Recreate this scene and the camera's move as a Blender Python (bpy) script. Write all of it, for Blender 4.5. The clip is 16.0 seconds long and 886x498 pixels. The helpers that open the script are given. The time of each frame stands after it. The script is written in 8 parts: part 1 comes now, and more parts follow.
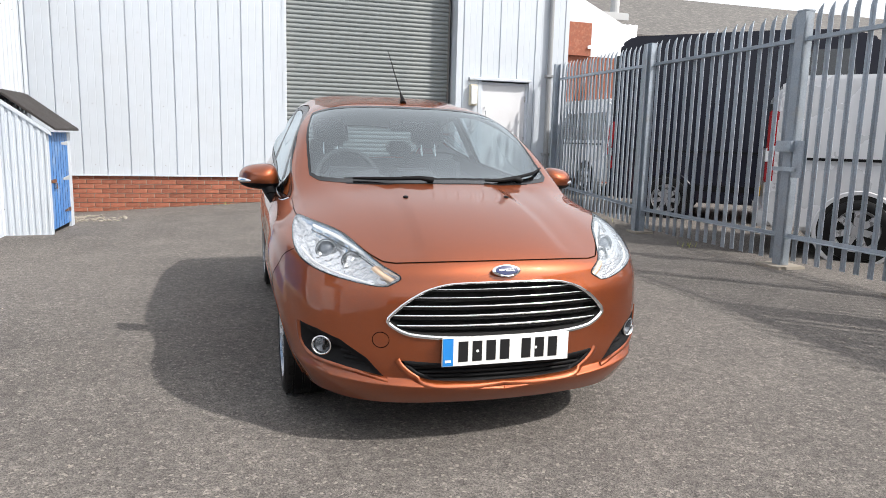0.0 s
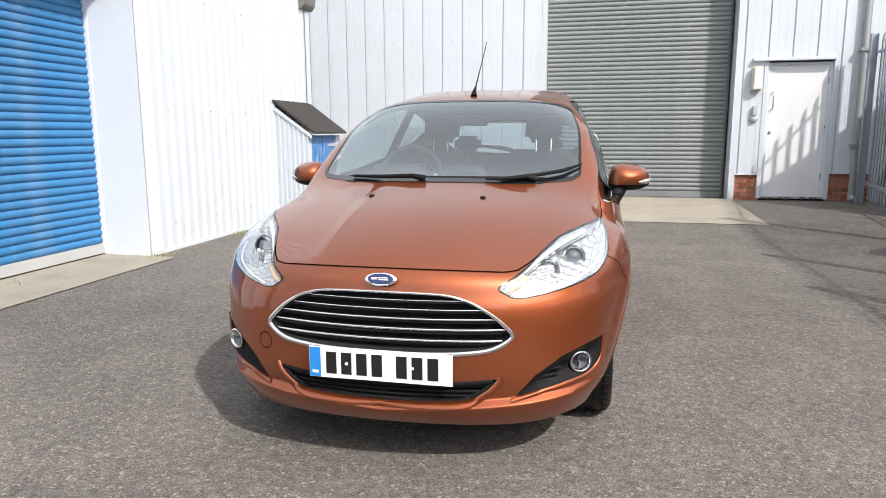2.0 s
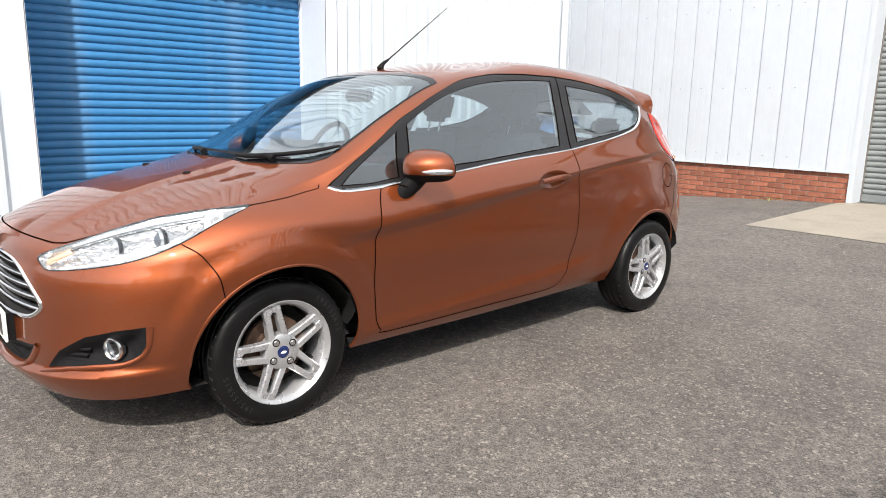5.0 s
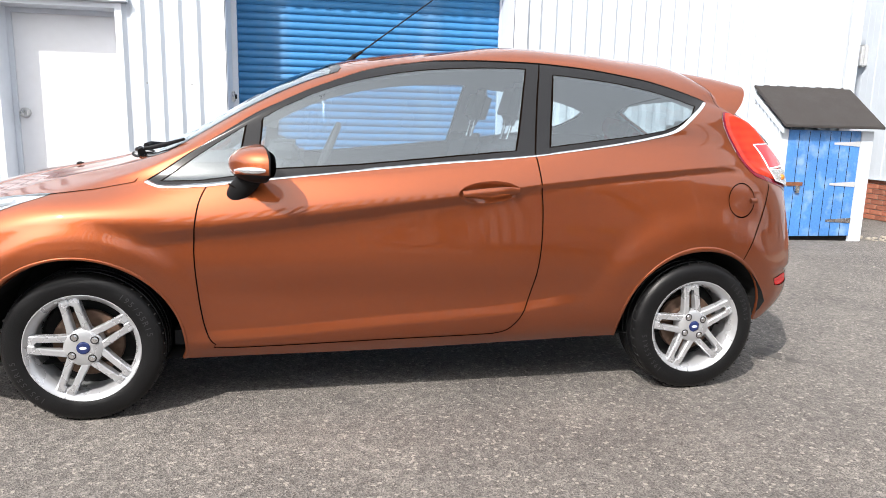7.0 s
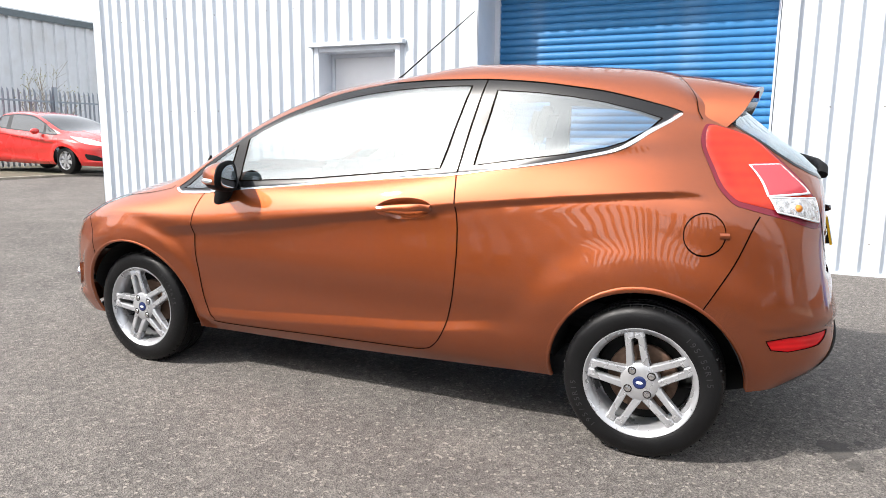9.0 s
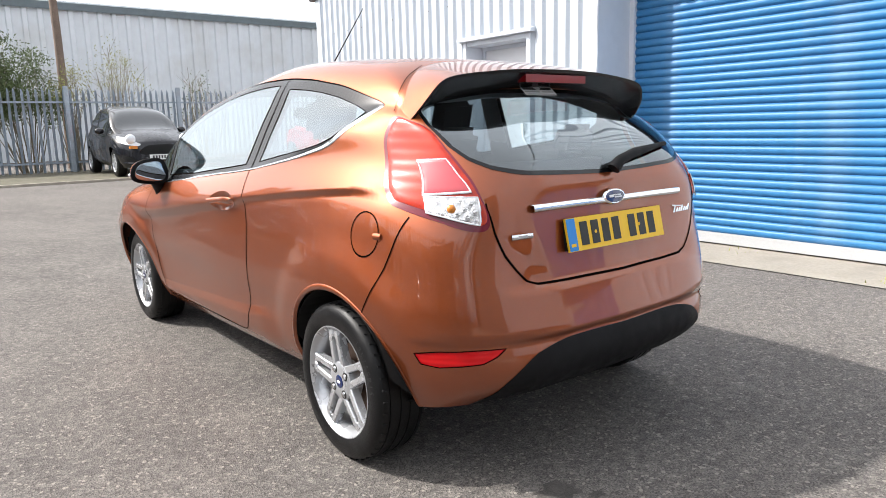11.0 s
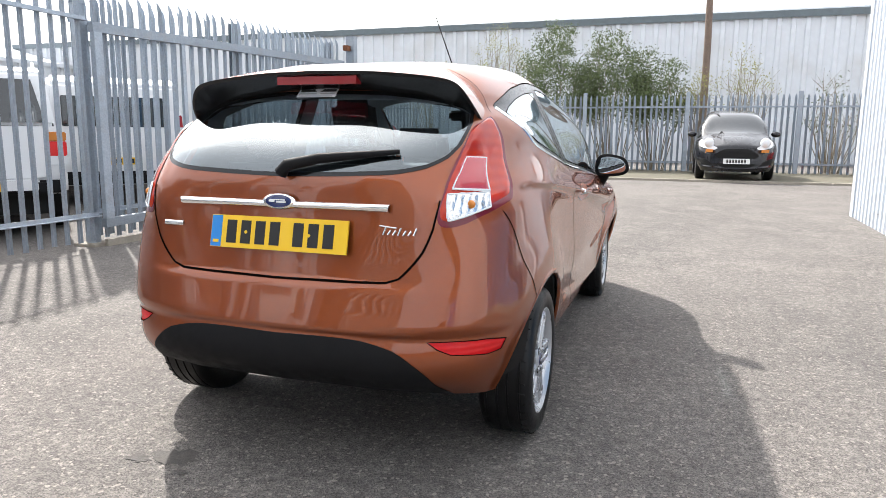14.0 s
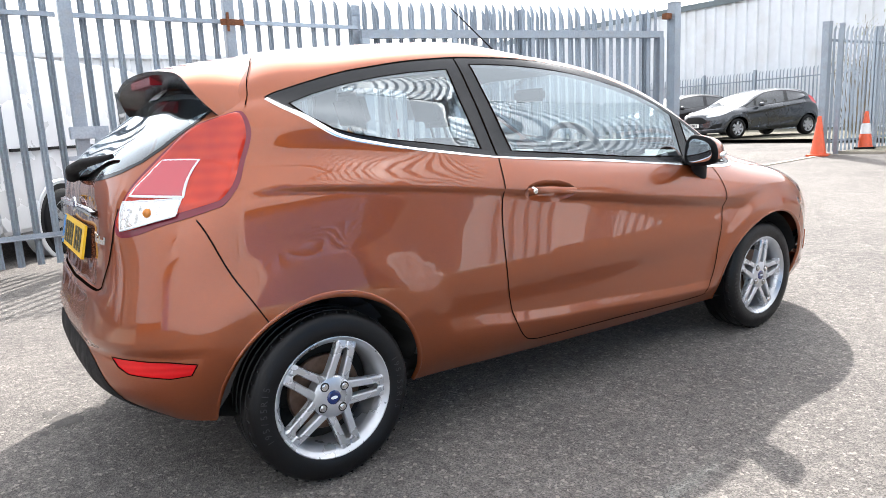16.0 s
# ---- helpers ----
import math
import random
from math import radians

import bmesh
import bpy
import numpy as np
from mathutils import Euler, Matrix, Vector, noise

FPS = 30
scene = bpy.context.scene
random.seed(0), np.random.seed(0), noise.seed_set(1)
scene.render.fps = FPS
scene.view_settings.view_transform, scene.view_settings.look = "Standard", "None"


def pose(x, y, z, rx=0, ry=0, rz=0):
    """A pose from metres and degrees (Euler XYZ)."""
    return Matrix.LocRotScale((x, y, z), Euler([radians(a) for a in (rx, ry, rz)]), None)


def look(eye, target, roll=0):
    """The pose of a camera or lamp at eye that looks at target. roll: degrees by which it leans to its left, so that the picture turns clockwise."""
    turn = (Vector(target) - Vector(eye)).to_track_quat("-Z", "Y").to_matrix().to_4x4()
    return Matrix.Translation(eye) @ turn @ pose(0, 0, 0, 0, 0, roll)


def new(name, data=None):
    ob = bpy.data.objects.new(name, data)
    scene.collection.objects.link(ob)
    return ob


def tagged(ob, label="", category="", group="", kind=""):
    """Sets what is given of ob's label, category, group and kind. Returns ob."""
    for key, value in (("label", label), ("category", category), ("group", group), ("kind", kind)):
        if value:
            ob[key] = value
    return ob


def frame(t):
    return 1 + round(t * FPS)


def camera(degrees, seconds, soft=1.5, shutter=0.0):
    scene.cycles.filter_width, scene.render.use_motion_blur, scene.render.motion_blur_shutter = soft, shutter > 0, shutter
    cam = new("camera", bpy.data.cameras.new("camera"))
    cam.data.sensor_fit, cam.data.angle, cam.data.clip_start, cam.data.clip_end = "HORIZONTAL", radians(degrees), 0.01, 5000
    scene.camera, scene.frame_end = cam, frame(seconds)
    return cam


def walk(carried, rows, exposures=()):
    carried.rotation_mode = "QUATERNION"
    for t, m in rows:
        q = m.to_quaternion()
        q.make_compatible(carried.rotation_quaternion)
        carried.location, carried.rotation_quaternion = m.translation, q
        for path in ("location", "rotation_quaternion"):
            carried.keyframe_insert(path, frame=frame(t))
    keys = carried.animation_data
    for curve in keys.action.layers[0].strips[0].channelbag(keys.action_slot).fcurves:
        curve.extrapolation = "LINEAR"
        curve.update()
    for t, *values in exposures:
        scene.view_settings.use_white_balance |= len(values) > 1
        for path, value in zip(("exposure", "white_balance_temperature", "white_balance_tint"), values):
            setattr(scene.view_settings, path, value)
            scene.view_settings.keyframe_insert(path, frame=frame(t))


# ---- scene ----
cam = camera(65.9, 16.0, soft=0.6)
PATH = [
    (0, (-0.973, -4.433, 1.202), (-0.409, -2.54, 0.886), 1.5),
    (0.5, (-0.573, -4.434, 1.201), (-0.221, -2.492, 0.876), 0.3),
    (1, (-0.168, -4.395, 1.185), (-0.081, -2.424, 0.857), -0.4),
    (1.5, (0.25, -4.314, 1.208), (0.071, -2.351, 0.874), -1.4),
    (2, (0.717, -4.235, 1.213), (0.284, -2.312, 0.875), -0.2),
    (2.5, (1.167, -4.068, 1.206), (0.483, -2.221, 0.864), 1.3),
    (3, (1.605, -3.874, 1.21), (0.755, -2.091, 0.896), 1.2),
    (3.5, (2.025, -3.612, 1.188), (0.925, -1.976, 0.852), 1.5),
    (4, (2.403, -3.279, 1.219), (1.105, -1.8, 0.858), 0.3),
    (4.5, (2.797, -2.901, 1.214), (1.416, -1.501, 0.847), 1.4),
    (4.7, (2.92, -2.715, 1.211), (1.512, -1.347, 0.829), 1.4),
    (6.8, (3.405, -0.654, 1.156), (1.493, -0.189, 0.802), 1.1),
    (7, (3.428, -0.414, 1.139), (1.498, -0.032, 0.779), 1.4),
    (7.5, (3.427, 0.079, 1.139), (1.461, 0.183, 0.783), 0.8),
    (8, (3.426, 0.553, 1.165), (1.474, 0.269, 0.836), 0.7),
    (8.5, (3.359, 1.035, 1.163), (1.473, 0.452, 0.846), 1.3),
    (9, (3.258, 1.578, 1.168), (1.463, 0.758, 0.842), 0.6),
    (9.5, (3.018, 2.08, 1.146), (1.32, 1.075, 0.819), 1.0),
    (10, (2.704, 2.544, 1.167), (1.103, 1.392, 0.833), 1.2),
    (10.2, (2.575, 2.732, 1.181), (1.046, 1.487, 0.842), 0.9),
    (12.3, (0.587, 3.936, 1.191), (0.096, 2.027, 0.851), -0.1),
    (12.5, (0.366, 3.992, 1.198), (0.042, 2.049, 0.856), 1.3),
    (13, (-0.16, 3.989, 1.177), (-0.127, 2.02, 0.83), 1.8),
    (13.5, (-0.704, 3.928, 1.161), (-0.396, 1.976, 0.852), 0.7),
    (14, (-1.243, 3.817, 1.151), (-0.618, 1.945, 0.825), 0.5),
    (14.5, (-1.729, 3.533, 1.155), (-0.831, 1.78, 0.811), -1.4),
    (15, (-2.158, 3.163, 1.157), (-0.987, 1.579, 0.813), -2.6),
    (15.5, (-2.474, 2.659, 1.149), (-1.092, 1.256, 0.8), -3.6),
    (16, (-2.756, 2.127, 1.151), (-1.132, 1.017, 0.792), -2.7),
]
EXPOSURE = [(0, 0.22, 6540, 10), (4.7, 0.30, 6700, 10), (7, 0.68, 6520, 10), (8.5, 0.62, 6480, 10), (10.2, 0.58, 6440, 10), (12.3, 0.72, 6520, 10), (13, 0.78, 6520, 10), (13.5, 0.87, 6500, 10), (14.5, 1.03, 6460, 10), (16, 1.27, 6400, 10)]
walk(cam, [(t, look(e, a, r)) for t, e, a, r in PATH], EXPOSURE)

# ---- sky and sun ----
SUN_AZ, SUN_EL = radians(-42.0), radians(44.0)      # bearing from +x, height
world = bpy.data.worlds.new("sky")
scene.world = world
world.use_nodes = True
wn = world.node_tree.nodes
sky = wn.new("ShaderNodeTexSky")
sky.sky_type, sky.sun_disc = "NISHITA", False
sky.sun_elevation, sky.sun_rotation = SUN_EL, radians(90) - SUN_AZ
sky.dust_density, sky.air_density = 4.0, 1.0
wn["Background"].inputs["Strength"].default_value = 0.180
haze = wn.new("ShaderNodeMix")                      # thin bright cloud over the blue
haze.data_type = "RGBA"
haze.inputs[0].default_value, haze.inputs[7].default_value = 0.42, (8.4, 8.5, 8.7, 1)
pale = wn.new("ShaderNodeHueSaturation")
pale.inputs["Saturation"].default_value = 0.45
world.node_tree.links.new(sky.outputs[0], pale.inputs["Color"])
world.node_tree.links.new(pale.outputs[0], haze.inputs[6])
world.node_tree.links.new(haze.outputs[2], wn["Background"].inputs["Color"])
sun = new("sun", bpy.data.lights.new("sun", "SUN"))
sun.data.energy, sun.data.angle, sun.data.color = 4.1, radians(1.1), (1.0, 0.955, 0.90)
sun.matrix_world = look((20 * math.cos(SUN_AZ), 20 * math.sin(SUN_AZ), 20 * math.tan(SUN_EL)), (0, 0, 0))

# ---- materials ----
def pbr(name, col, rough=0.6, metal=0.0, var=0.12, scale=3.0, fine=60.0, bump=0.1, bump_scale=120.0, dirt=None, dirt_amount=0.5,
        coat=0.0, rvar=0.1, per_object=0.0, spec=0.5):
    """A surface with tone variation at two scales, optional blotchy dirt colour, and fine relief."""
    m = bpy.data.materials.new(name)
    m.use_nodes = True
    nt = m.node_tree
    N, L = nt.nodes, nt.links
    b = N["Principled BSDF"]
    tc = N.new("ShaderNodeTexCoord")
    n1, n2 = N.new("ShaderNodeTexNoise"), N.new("ShaderNodeTexNoise")
    n1.inputs["Scale"].default_value, n2.inputs["Scale"].default_value = scale, fine
    n1.inputs["Detail"].default_value, n2.inputs["Detail"].default_value = 5, 3
    for n in (n1, n2):
        L.new(tc.outputs["Object"], n.inputs["Vector"])
    add = N.new("ShaderNodeMath"); add.operation = "ADD"
    L.new(n1.outputs[0], add.inputs[0]); L.new(n2.outputs[0], add.inputs[1])
    mr = N.new("ShaderNodeMapRange")
    mr.inputs[1].default_value, mr.inputs[2].default_value = 0.6, 1.4
    mr.inputs[3].default_value, mr.inputs[4].default_value = 1 - var, 1 + var
    L.new(add.outputs[0], mr.inputs[0])
    vm = N.new("ShaderNodeMix"); vm.data_type, vm.blend_type = "RGBA", "MULTIPLY"
    vm.inputs[0].default_value = 1.0
    vm.inputs[6].default_value = (*col, 1)
    L.new(mr.outputs[0], vm.inputs[7])
    out = vm.outputs[2]
    if per_object:
        oi = N.new("ShaderNodeObjectInfo")
        r = N.new("ShaderNodeMapRange")
        r.inputs[3].default_value, r.inputs[4].default_value = 1 - per_object, 1 + per_object
        L.new(oi.outputs["Random"], r.inputs[0])
        v2 = N.new("ShaderNodeMix"); v2.data_type, v2.blend_type = "RGBA", "MULTIPLY"
        v2.inputs[0].default_value = 1.0
        L.new(out, v2.inputs[6]); L.new(r.outputs[0], v2.inputs[7])
        out = v2.outputs[2]
    if dirt:
        n3 = N.new("ShaderNodeTexNoise")
        n3.inputs["Scale"].default_value, n3.inputs["Detail"].default_value = scale * 1.7, 8
        L.new(tc.outputs["Object"], n3.inputs["Vector"])
        ramp = N.new("ShaderNodeMapRange")
        ramp.inputs[1].default_value, ramp.inputs[2].default_value = 0.5, 0.72
        ramp.inputs[3].default_value, ramp.inputs[4].default_value = 0.0, dirt_amount
        L.new(n3.outputs[0], ramp.inputs[0])
        dm = N.new("ShaderNodeMix"); dm.data_type = "RGBA"
        L.new(ramp.outputs[0], dm.inputs[0]); L.new(out, dm.inputs[6])
        dm.inputs[7].default_value = (*dirt, 1)
        out = dm.outputs[2]
    L.new(out, b.inputs["Base Color"])
    rr = N.new("ShaderNodeMapRange")
    rr.inputs[1].default_value, rr.inputs[2].default_value = 0.3, 0.7
    rr.inputs[3].default_value, rr.inputs[4].default_value = max(0.02, rough - rvar), min(1, rough + rvar)
    L.new(n1.outputs[0], rr.inputs[0]); L.new(rr.outputs[0], b.inputs["Roughness"])
    b.inputs["Metallic"].default_value = metal
    b.inputs["Coat Weight"].default_value = coat
    b.inputs["Coat Roughness"].default_value = 0.03
    b.inputs["Specular IOR Level"].default_value = spec
    if bump:
        n4 = N.new("ShaderNodeTexNoise")
        n4.inputs["Scale"].default_value, n4.inputs["Detail"].default_value = bump_scale, 3
        L.new(tc.outputs["Object"], n4.inputs["Vector"])
        bp = N.new("ShaderNodeBump")
        bp.inputs["Strength"].default_value, bp.inputs["Distance"].default_value = bump, 0.004
        L.new(n4.outputs[0], bp.inputs["Height"]); L.new(bp.outputs[0], b.inputs["Normal"])
    return m


def glass_mat(name, tint, rough=0.0, gloss=0.23):
    """Thin glass: a clear tinted pane with a mirror gloss that rises at a slant."""
    m = bpy.data.materials.new(name)
    m.use_nodes = True
    N, L = m.node_tree.nodes, m.node_tree.links
    N.remove(N["Principled BSDF"])
    tr, gl, mix, lw, pw, mr = (N.new(k) for k in ("ShaderNodeBsdfTransparent", "ShaderNodeBsdfGlossy", "ShaderNodeMixShader", "ShaderNodeLayerWeight", "ShaderNodeMath", "ShaderNodeMapRange"))
    tr.inputs[0].default_value = (*tint, 1)
    gl.inputs["Roughness"].default_value = rough
    gl.inputs["Color"].default_value = (0.90, 0.97, 1.0, 1)
    lw.inputs["Blend"].default_value = 0.5
    pw.operation, pw.inputs[1].default_value = "POWER", 3.3
    mr.inputs[3].default_value, mr.inputs[4].default_value = gloss, 1.0
    L.new(lw.outputs["Facing"], pw.inputs[0]); L.new(pw.outputs[0], mr.inputs[0])
    L.new(mr.outputs[0], mix.inputs[0]); L.new(tr.outputs[0], mix.inputs[1]); L.new(gl.outputs[0], mix.inputs[2])
    L.new(mix.outputs[0], N["Material Output"].inputs["Surface"])
    return m


def asphalt_mat():
    m = bpy.data.materials.new("worn_asphalt")
    m.use_nodes = True
    N, L = m.node_tree.nodes, m.node_tree.links
    b = N["Principled BSDF"]
    tc = N.new("ShaderNodeTexCoord")

    def tex(kind, scale, detail=4):
        n = N.new(kind)
        n.inputs["Scale"].default_value = scale
        if kind == "ShaderNodeTexNoise":
            n.inputs["Detail"].default_value = detail
        L.new(tc.outputs["Object"], n.inputs["Vector"])
        return n

    def ranged(src, a, bb, lo, hi):
        r = N.new("ShaderNodeMapRange")
        for i, v in enumerate((a, bb, lo, hi)):
            r.inputs[i + 1].default_value = v
        L.new(src, r.inputs[0])
        return r.outputs[0]

    def mixed(fac, a, bb, kind="MIX"):
        x = N.new("ShaderNodeMix"); x.data_type, x.blend_type = "RGBA", kind
        for sock, v in ((x.inputs[0], fac), (x.inputs[6], a), (x.inputs[7], bb)):
            if isinstance(v, (tuple, list)):
                sock.default_value = (*v, 1)
            elif isinstance(v, (int, float)):
                sock.default_value = v
            else:
                L.new(v, sock)
        return x.outputs[2]

    big, mid, fine = tex("ShaderNodeTexNoise", 0.35, 6), tex("ShaderNodeTexNoise", 2.3, 6), tex("ShaderNodeTexNoise", 22, 5)
    vor = tex("ShaderNodeTexVoronoi", 190)
    vor2 = tex("ShaderNodeTexVoronoi", 95)
    c = mixed(ranged(big.outputs[0], 0.35, 0.65, 0, 1), ASPHALT_A, ASPHALT_B)
    c = mixed(ranged(mid.outputs[0], 0.42, 0.7, 0, 0.5), c, ASPHALT_C)
    sep = N.new("ShaderNodeSeparateColor"); L.new(vor.outputs["Color"], sep.inputs[0])
    c = mixed(1.0, c, ranged(sep.outputs[0], 0, 1, 0.50, 1.5), "MULTIPLY")
    c = mixed(1.0, c, ranged(fine.outputs[0], 0.3, 0.7, 0.75, 1.25), "MULTIPLY")
    sep2 = N.new("ShaderNodeSeparateColor"); L.new(vor2.outputs["Color"], sep2.inputs[0])
    c = mixed(ranged(sep2.outputs[1], 0.95, 0.955, 0, 0.6), c, (0.34, 0.31, 0.27))
    L.new(c, b.inputs["Base Color"])
    b.inputs["Roughness"].default_value = 0.85
    b.inputs["Specular IOR Level"].default_value = 0.35
    bp = N.new("ShaderNodeBump")
    bp.inputs["Strength"].default_value, bp.inputs["Distance"].default_value = 0.55, 0.006
    L.new(vor.outputs["Distance"], bp.inputs["Height"])
    L.new(bp.outputs[0], b.inputs["Normal"])
    return m


ASPHALT_A, ASPHALT_B, ASPHALT_C = (0.101, 0.092, 0.085), (0.138, 0.126, 0.116), (0.173, 0.158, 0.143)
M_ASPHALT = asphalt_mat()
M_CLAD = pbr("white_cladding", (0.53, 0.575, 0.63), 0.45, var=0.03, scale=0.8, fine=9, bump=0.03, bump_scale=20, dirt=(0.47, 0.48, 0.49), dirt_amount=0.2)
M_CLAD_GREY = pbr("grey_cladding", (0.66, 0.69, 0.725), 0.5, var=0.06, scale=0.4, fine=4, bump=0.03, bump_scale=10, dirt=(0.48, 0.47, 0.44), dirt_amount=0.4)
M_JAMB = pbr("pale_jamb_paint", (0.62, 0.66, 0.72), 0.4, var=0.04, scale=1.2, fine=14, bump=0.03)
M_BLUE = pbr("blue_shutter_paint", (0.036, 0.172, 0.375), 0.42, spec=0.28, var=0.10, scale=1.5, fine=14, bump=0.05, dirt=(0.20, 0.30, 0.42), dirt_amount=0.3)
M_GREYSH = pbr("grey_shutter_paint", (0.19, 0.21, 0.215), 0.42, var=0.08, scale=1.0, fine=12, bump=0.05, dirt=(0.30, 0.31, 0.30), dirt_amount=0.3)
M_BLUEDOOR = pbr("worn_blue_wood_paint", (0.06, 0.20, 0.50), 0.55, var=0.2, scale=4, fine=40, bump=0.2, bump_scale=60, dirt=(0.30, 0.42, 0.58), dirt_amount=0.6)
M_BRICK = pbr("red_brick", (0.29, 0.098, 0.058), 0.85, var=0.25, scale=9, fine=70, bump=0.5, bump_scale=150, per_object=0.25, dirt=(0.45, 0.22, 0.14), dirt_amount=0.4)
M_MORTAR = pbr("mortar", (0.36, 0.33, 0.29), 0.95, var=0.15, scale=8, fine=90, bump=0.5, bump_scale=200)
M_CONC = pbr("concrete", (0.30, 0.27, 0.225), 0.9, var=0.18, scale=1.6, fine=40, bump=0.35, bump_scale=130, dirt=(0.20, 0.18, 0.15), dirt_amount=0.5)
M_GALV = pbr("galvanised_steel", (0.310, 0.355, 0.405), 0.45, metal=0.40, var=0.22, scale=6, fine=55, bump=0.05, per_object=0.16, dirt=(0.30, 0.29, 0.27), dirt_amount=0.4)
M_FELT = pbr("roofing_felt", (0.030, 0.026, 0.025), 0.9, var=0.25, scale=6, fine=90, bump=0.5, bump_scale=220)
M_GUTTER = pbr("grey_gutter", (0.16, 0.15, 0.14), 0.6, var=0.15, scale=4, bump=0.1)
M_DOORW = pbr("white_door_paint", (0.70, 0.71, 0.74), 0.35, var=0.03, scale=1.0, fine=12, bump=0.03, dirt=(0.55, 0.53, 0.5), dirt_amount=0.2)
M_STEEL = pbr("bright_steel", (0.55, 0.55, 0.55), 0.28, metal=1.0, var=0.1, scale=12)
M_RUST = pbr("rust", (0.16, 0.06, 0.025), 0.9, var=0.4, scale=30, bump=0.5)
M_CAP = pbr("blue_grey_eaves_cap", (0.15, 0.185, 0.205), 0.5, var=0.12, scale=0.6, fine=6, bump=0.05)
M_PIPE = pbr("grey_downpipe", (0.28, 0.29, 0.30), 0.5, var=0.08, bump=0.05)
M_ORANGE = pbr("orange_cone_plastic", (0.62, 0.085, 0.025), 0.5, var=0.12, scale=8, dirt=(0.3, 0.08, 0.04), dirt_amount=0.4)
M_WHITEB = pbr("white_band", (0.7, 0.7, 0.7), 0.5, var=0.08, scale=10, dirt=(0.4, 0.36, 0.32), dirt_amount=0.5)
M_BLACKP = pbr("black_plastic", (0.009, 0.009, 0.010), 0.62, spec=0.13, var=0.1, scale=20, bump=0.15, bump_scale=400)
M_GREYP = pbr("grey_plastic", (0.42, 0.43, 0.44), 0.5, var=0.08, bump=0.1)
M_WOOD = pbr("weathered_pole_wood", (0.17, 0.125, 0.10), 0.9, var=0.3, scale=4, fine=40, bump=0.4, bump_scale=60)
M_LEAF = pbr("dark_leaf", (0.105, 0.140, 0.052), 0.5, var=0.4, scale=1.6, fine=9, bump=0)
M_LEAF2 = pbr("young_leaf", (0.30, 0.30, 0.085), 0.55, var=0.35, scale=3, fine=9, bump=0)
M_TWIG = pbr("twig_bark", (0.22, 0.19, 0.14), 0.9, var=0.25, scale=9, bump=0.2)
M_TILE = pbr("grey_roof_tile", (0.105, 0.10, 0.096), 0.9, dirt=(0.26, 0.25, 0.22), dirt_amount=0.6, var=0.5, scale=3, fine=14, bump=0.6, bump_scale=9)
M_GRASS = pbr("verge_soil_grass", (0.105, 0.098, 0.066), 0.95, var=0.5, scale=2.5, fine=30, bump=0.6, bump_scale=60, dirt=(0.16, 0.14, 0.12), dirt_amount=0.7)

# ---- mesh helpers ----
def part(name, bm, material, parent=None, label="", smooth=None, bevel=0.0):
    """Links a bmesh (or mesh data) as one object under a thing."""
    if isinstance(bm, bmesh.types.BMesh):
        if bevel:
            bmesh.ops.bevel(bm, geom=list(bm.edges), offset=bevel, segments=2, affect="EDGES", clamp_overlap=True)
        me = bpy.data.meshes.new(name)
        bmesh.ops.recalc_face_normals(bm, faces=bm.faces)
        bm.to_mesh(me)
        bm.free()
        if smooth is not None:
            me.polygons.foreach_set("use_smooth", [True] * len(me.polygons))
            me.set_sharp_from_angle(angle=radians(smooth))
        if material:
            me.materials.append(material)
    else:
        me = bm
    ob = new(name, me)
    if parent:
        ob.parent = parent
    if label:
        ob["label"] = label
    return ob


def empty(name, m=None):
    e = new(name)
    if m is not None:
        e.matrix_world = m
    return e


def box(bm, x0, y0, z0, x1, y1, z1):
    c = Matrix.LocRotScale(((x0 + x1) / 2, (y0 + y1) / 2, (z0 + z1) / 2), None, (abs(x1 - x0), abs(y1 - y0), abs(z1 - z0)))
    bmesh.ops.create_cube(bm, size=1, matrix=c)
    return bm


def boxm(*a):
    return box(bmesh.new(), *a)


def cyl(bm, p, q, r, r2=None, seg=16, caps=True):
    """A cylinder or cone from p to q."""
    p, q = Vector(p), Vector(q)
    d = q - p
    m = Matrix.Translation((p + q) / 2) @ d.to_track_quat("Z", "Y").to_matrix().to_4x4()
    bmesh.ops.create_cone(bm, cap_ends=caps, segments=seg, radius1=r, radius2=r if r2 is None else r2, depth=d.length, matrix=m)
    return bm


def lathe(bm, prof, seg=48, axis="x", m=Matrix()):
    """Turns a profile of (radius, along) about an axis."""
    rings = []
    for r, a in prof:
        ring = []
        for k in range(seg):
            t = 2 * math.pi * k / seg
            p = {"x": (a, r * math.cos(t), r * math.sin(t)), "z": (r * math.cos(t), r * math.sin(t), a), "y": (r * math.cos(t), a, r * math.sin(t))}[axis]
            ring.append(bm.verts.new(m @ Vector(p)))
        rings.append(ring)
    for a, b in zip(rings, rings[1:]):
        for k in range(seg):
            bm.faces.new((a[k], a[(k + 1) % seg], b[(k + 1) % seg], b[k]))
    return bm


def prism(bm, outline, axis, a, b):
    """Extrudes a 2D outline from a to b along an axis; the outline runs in the other two axes in order."""
    i = "xyz".index(axis)

    def at(u, v, w):
        c = [u, v]
        c.insert(i, w)
        return bm.verts.new(c)
    A = [at(u, v, a) for u, v in outline]
    B = [at(u, v, b) for u, v in outline]
    bm.faces.new(A); bm.faces.new(B)
    n = len(outline)
    for k in range(n):
        bm.faces.new((A[k], A[(k + 1) % n], B[(k + 1) % n], B[k]))
    return bm


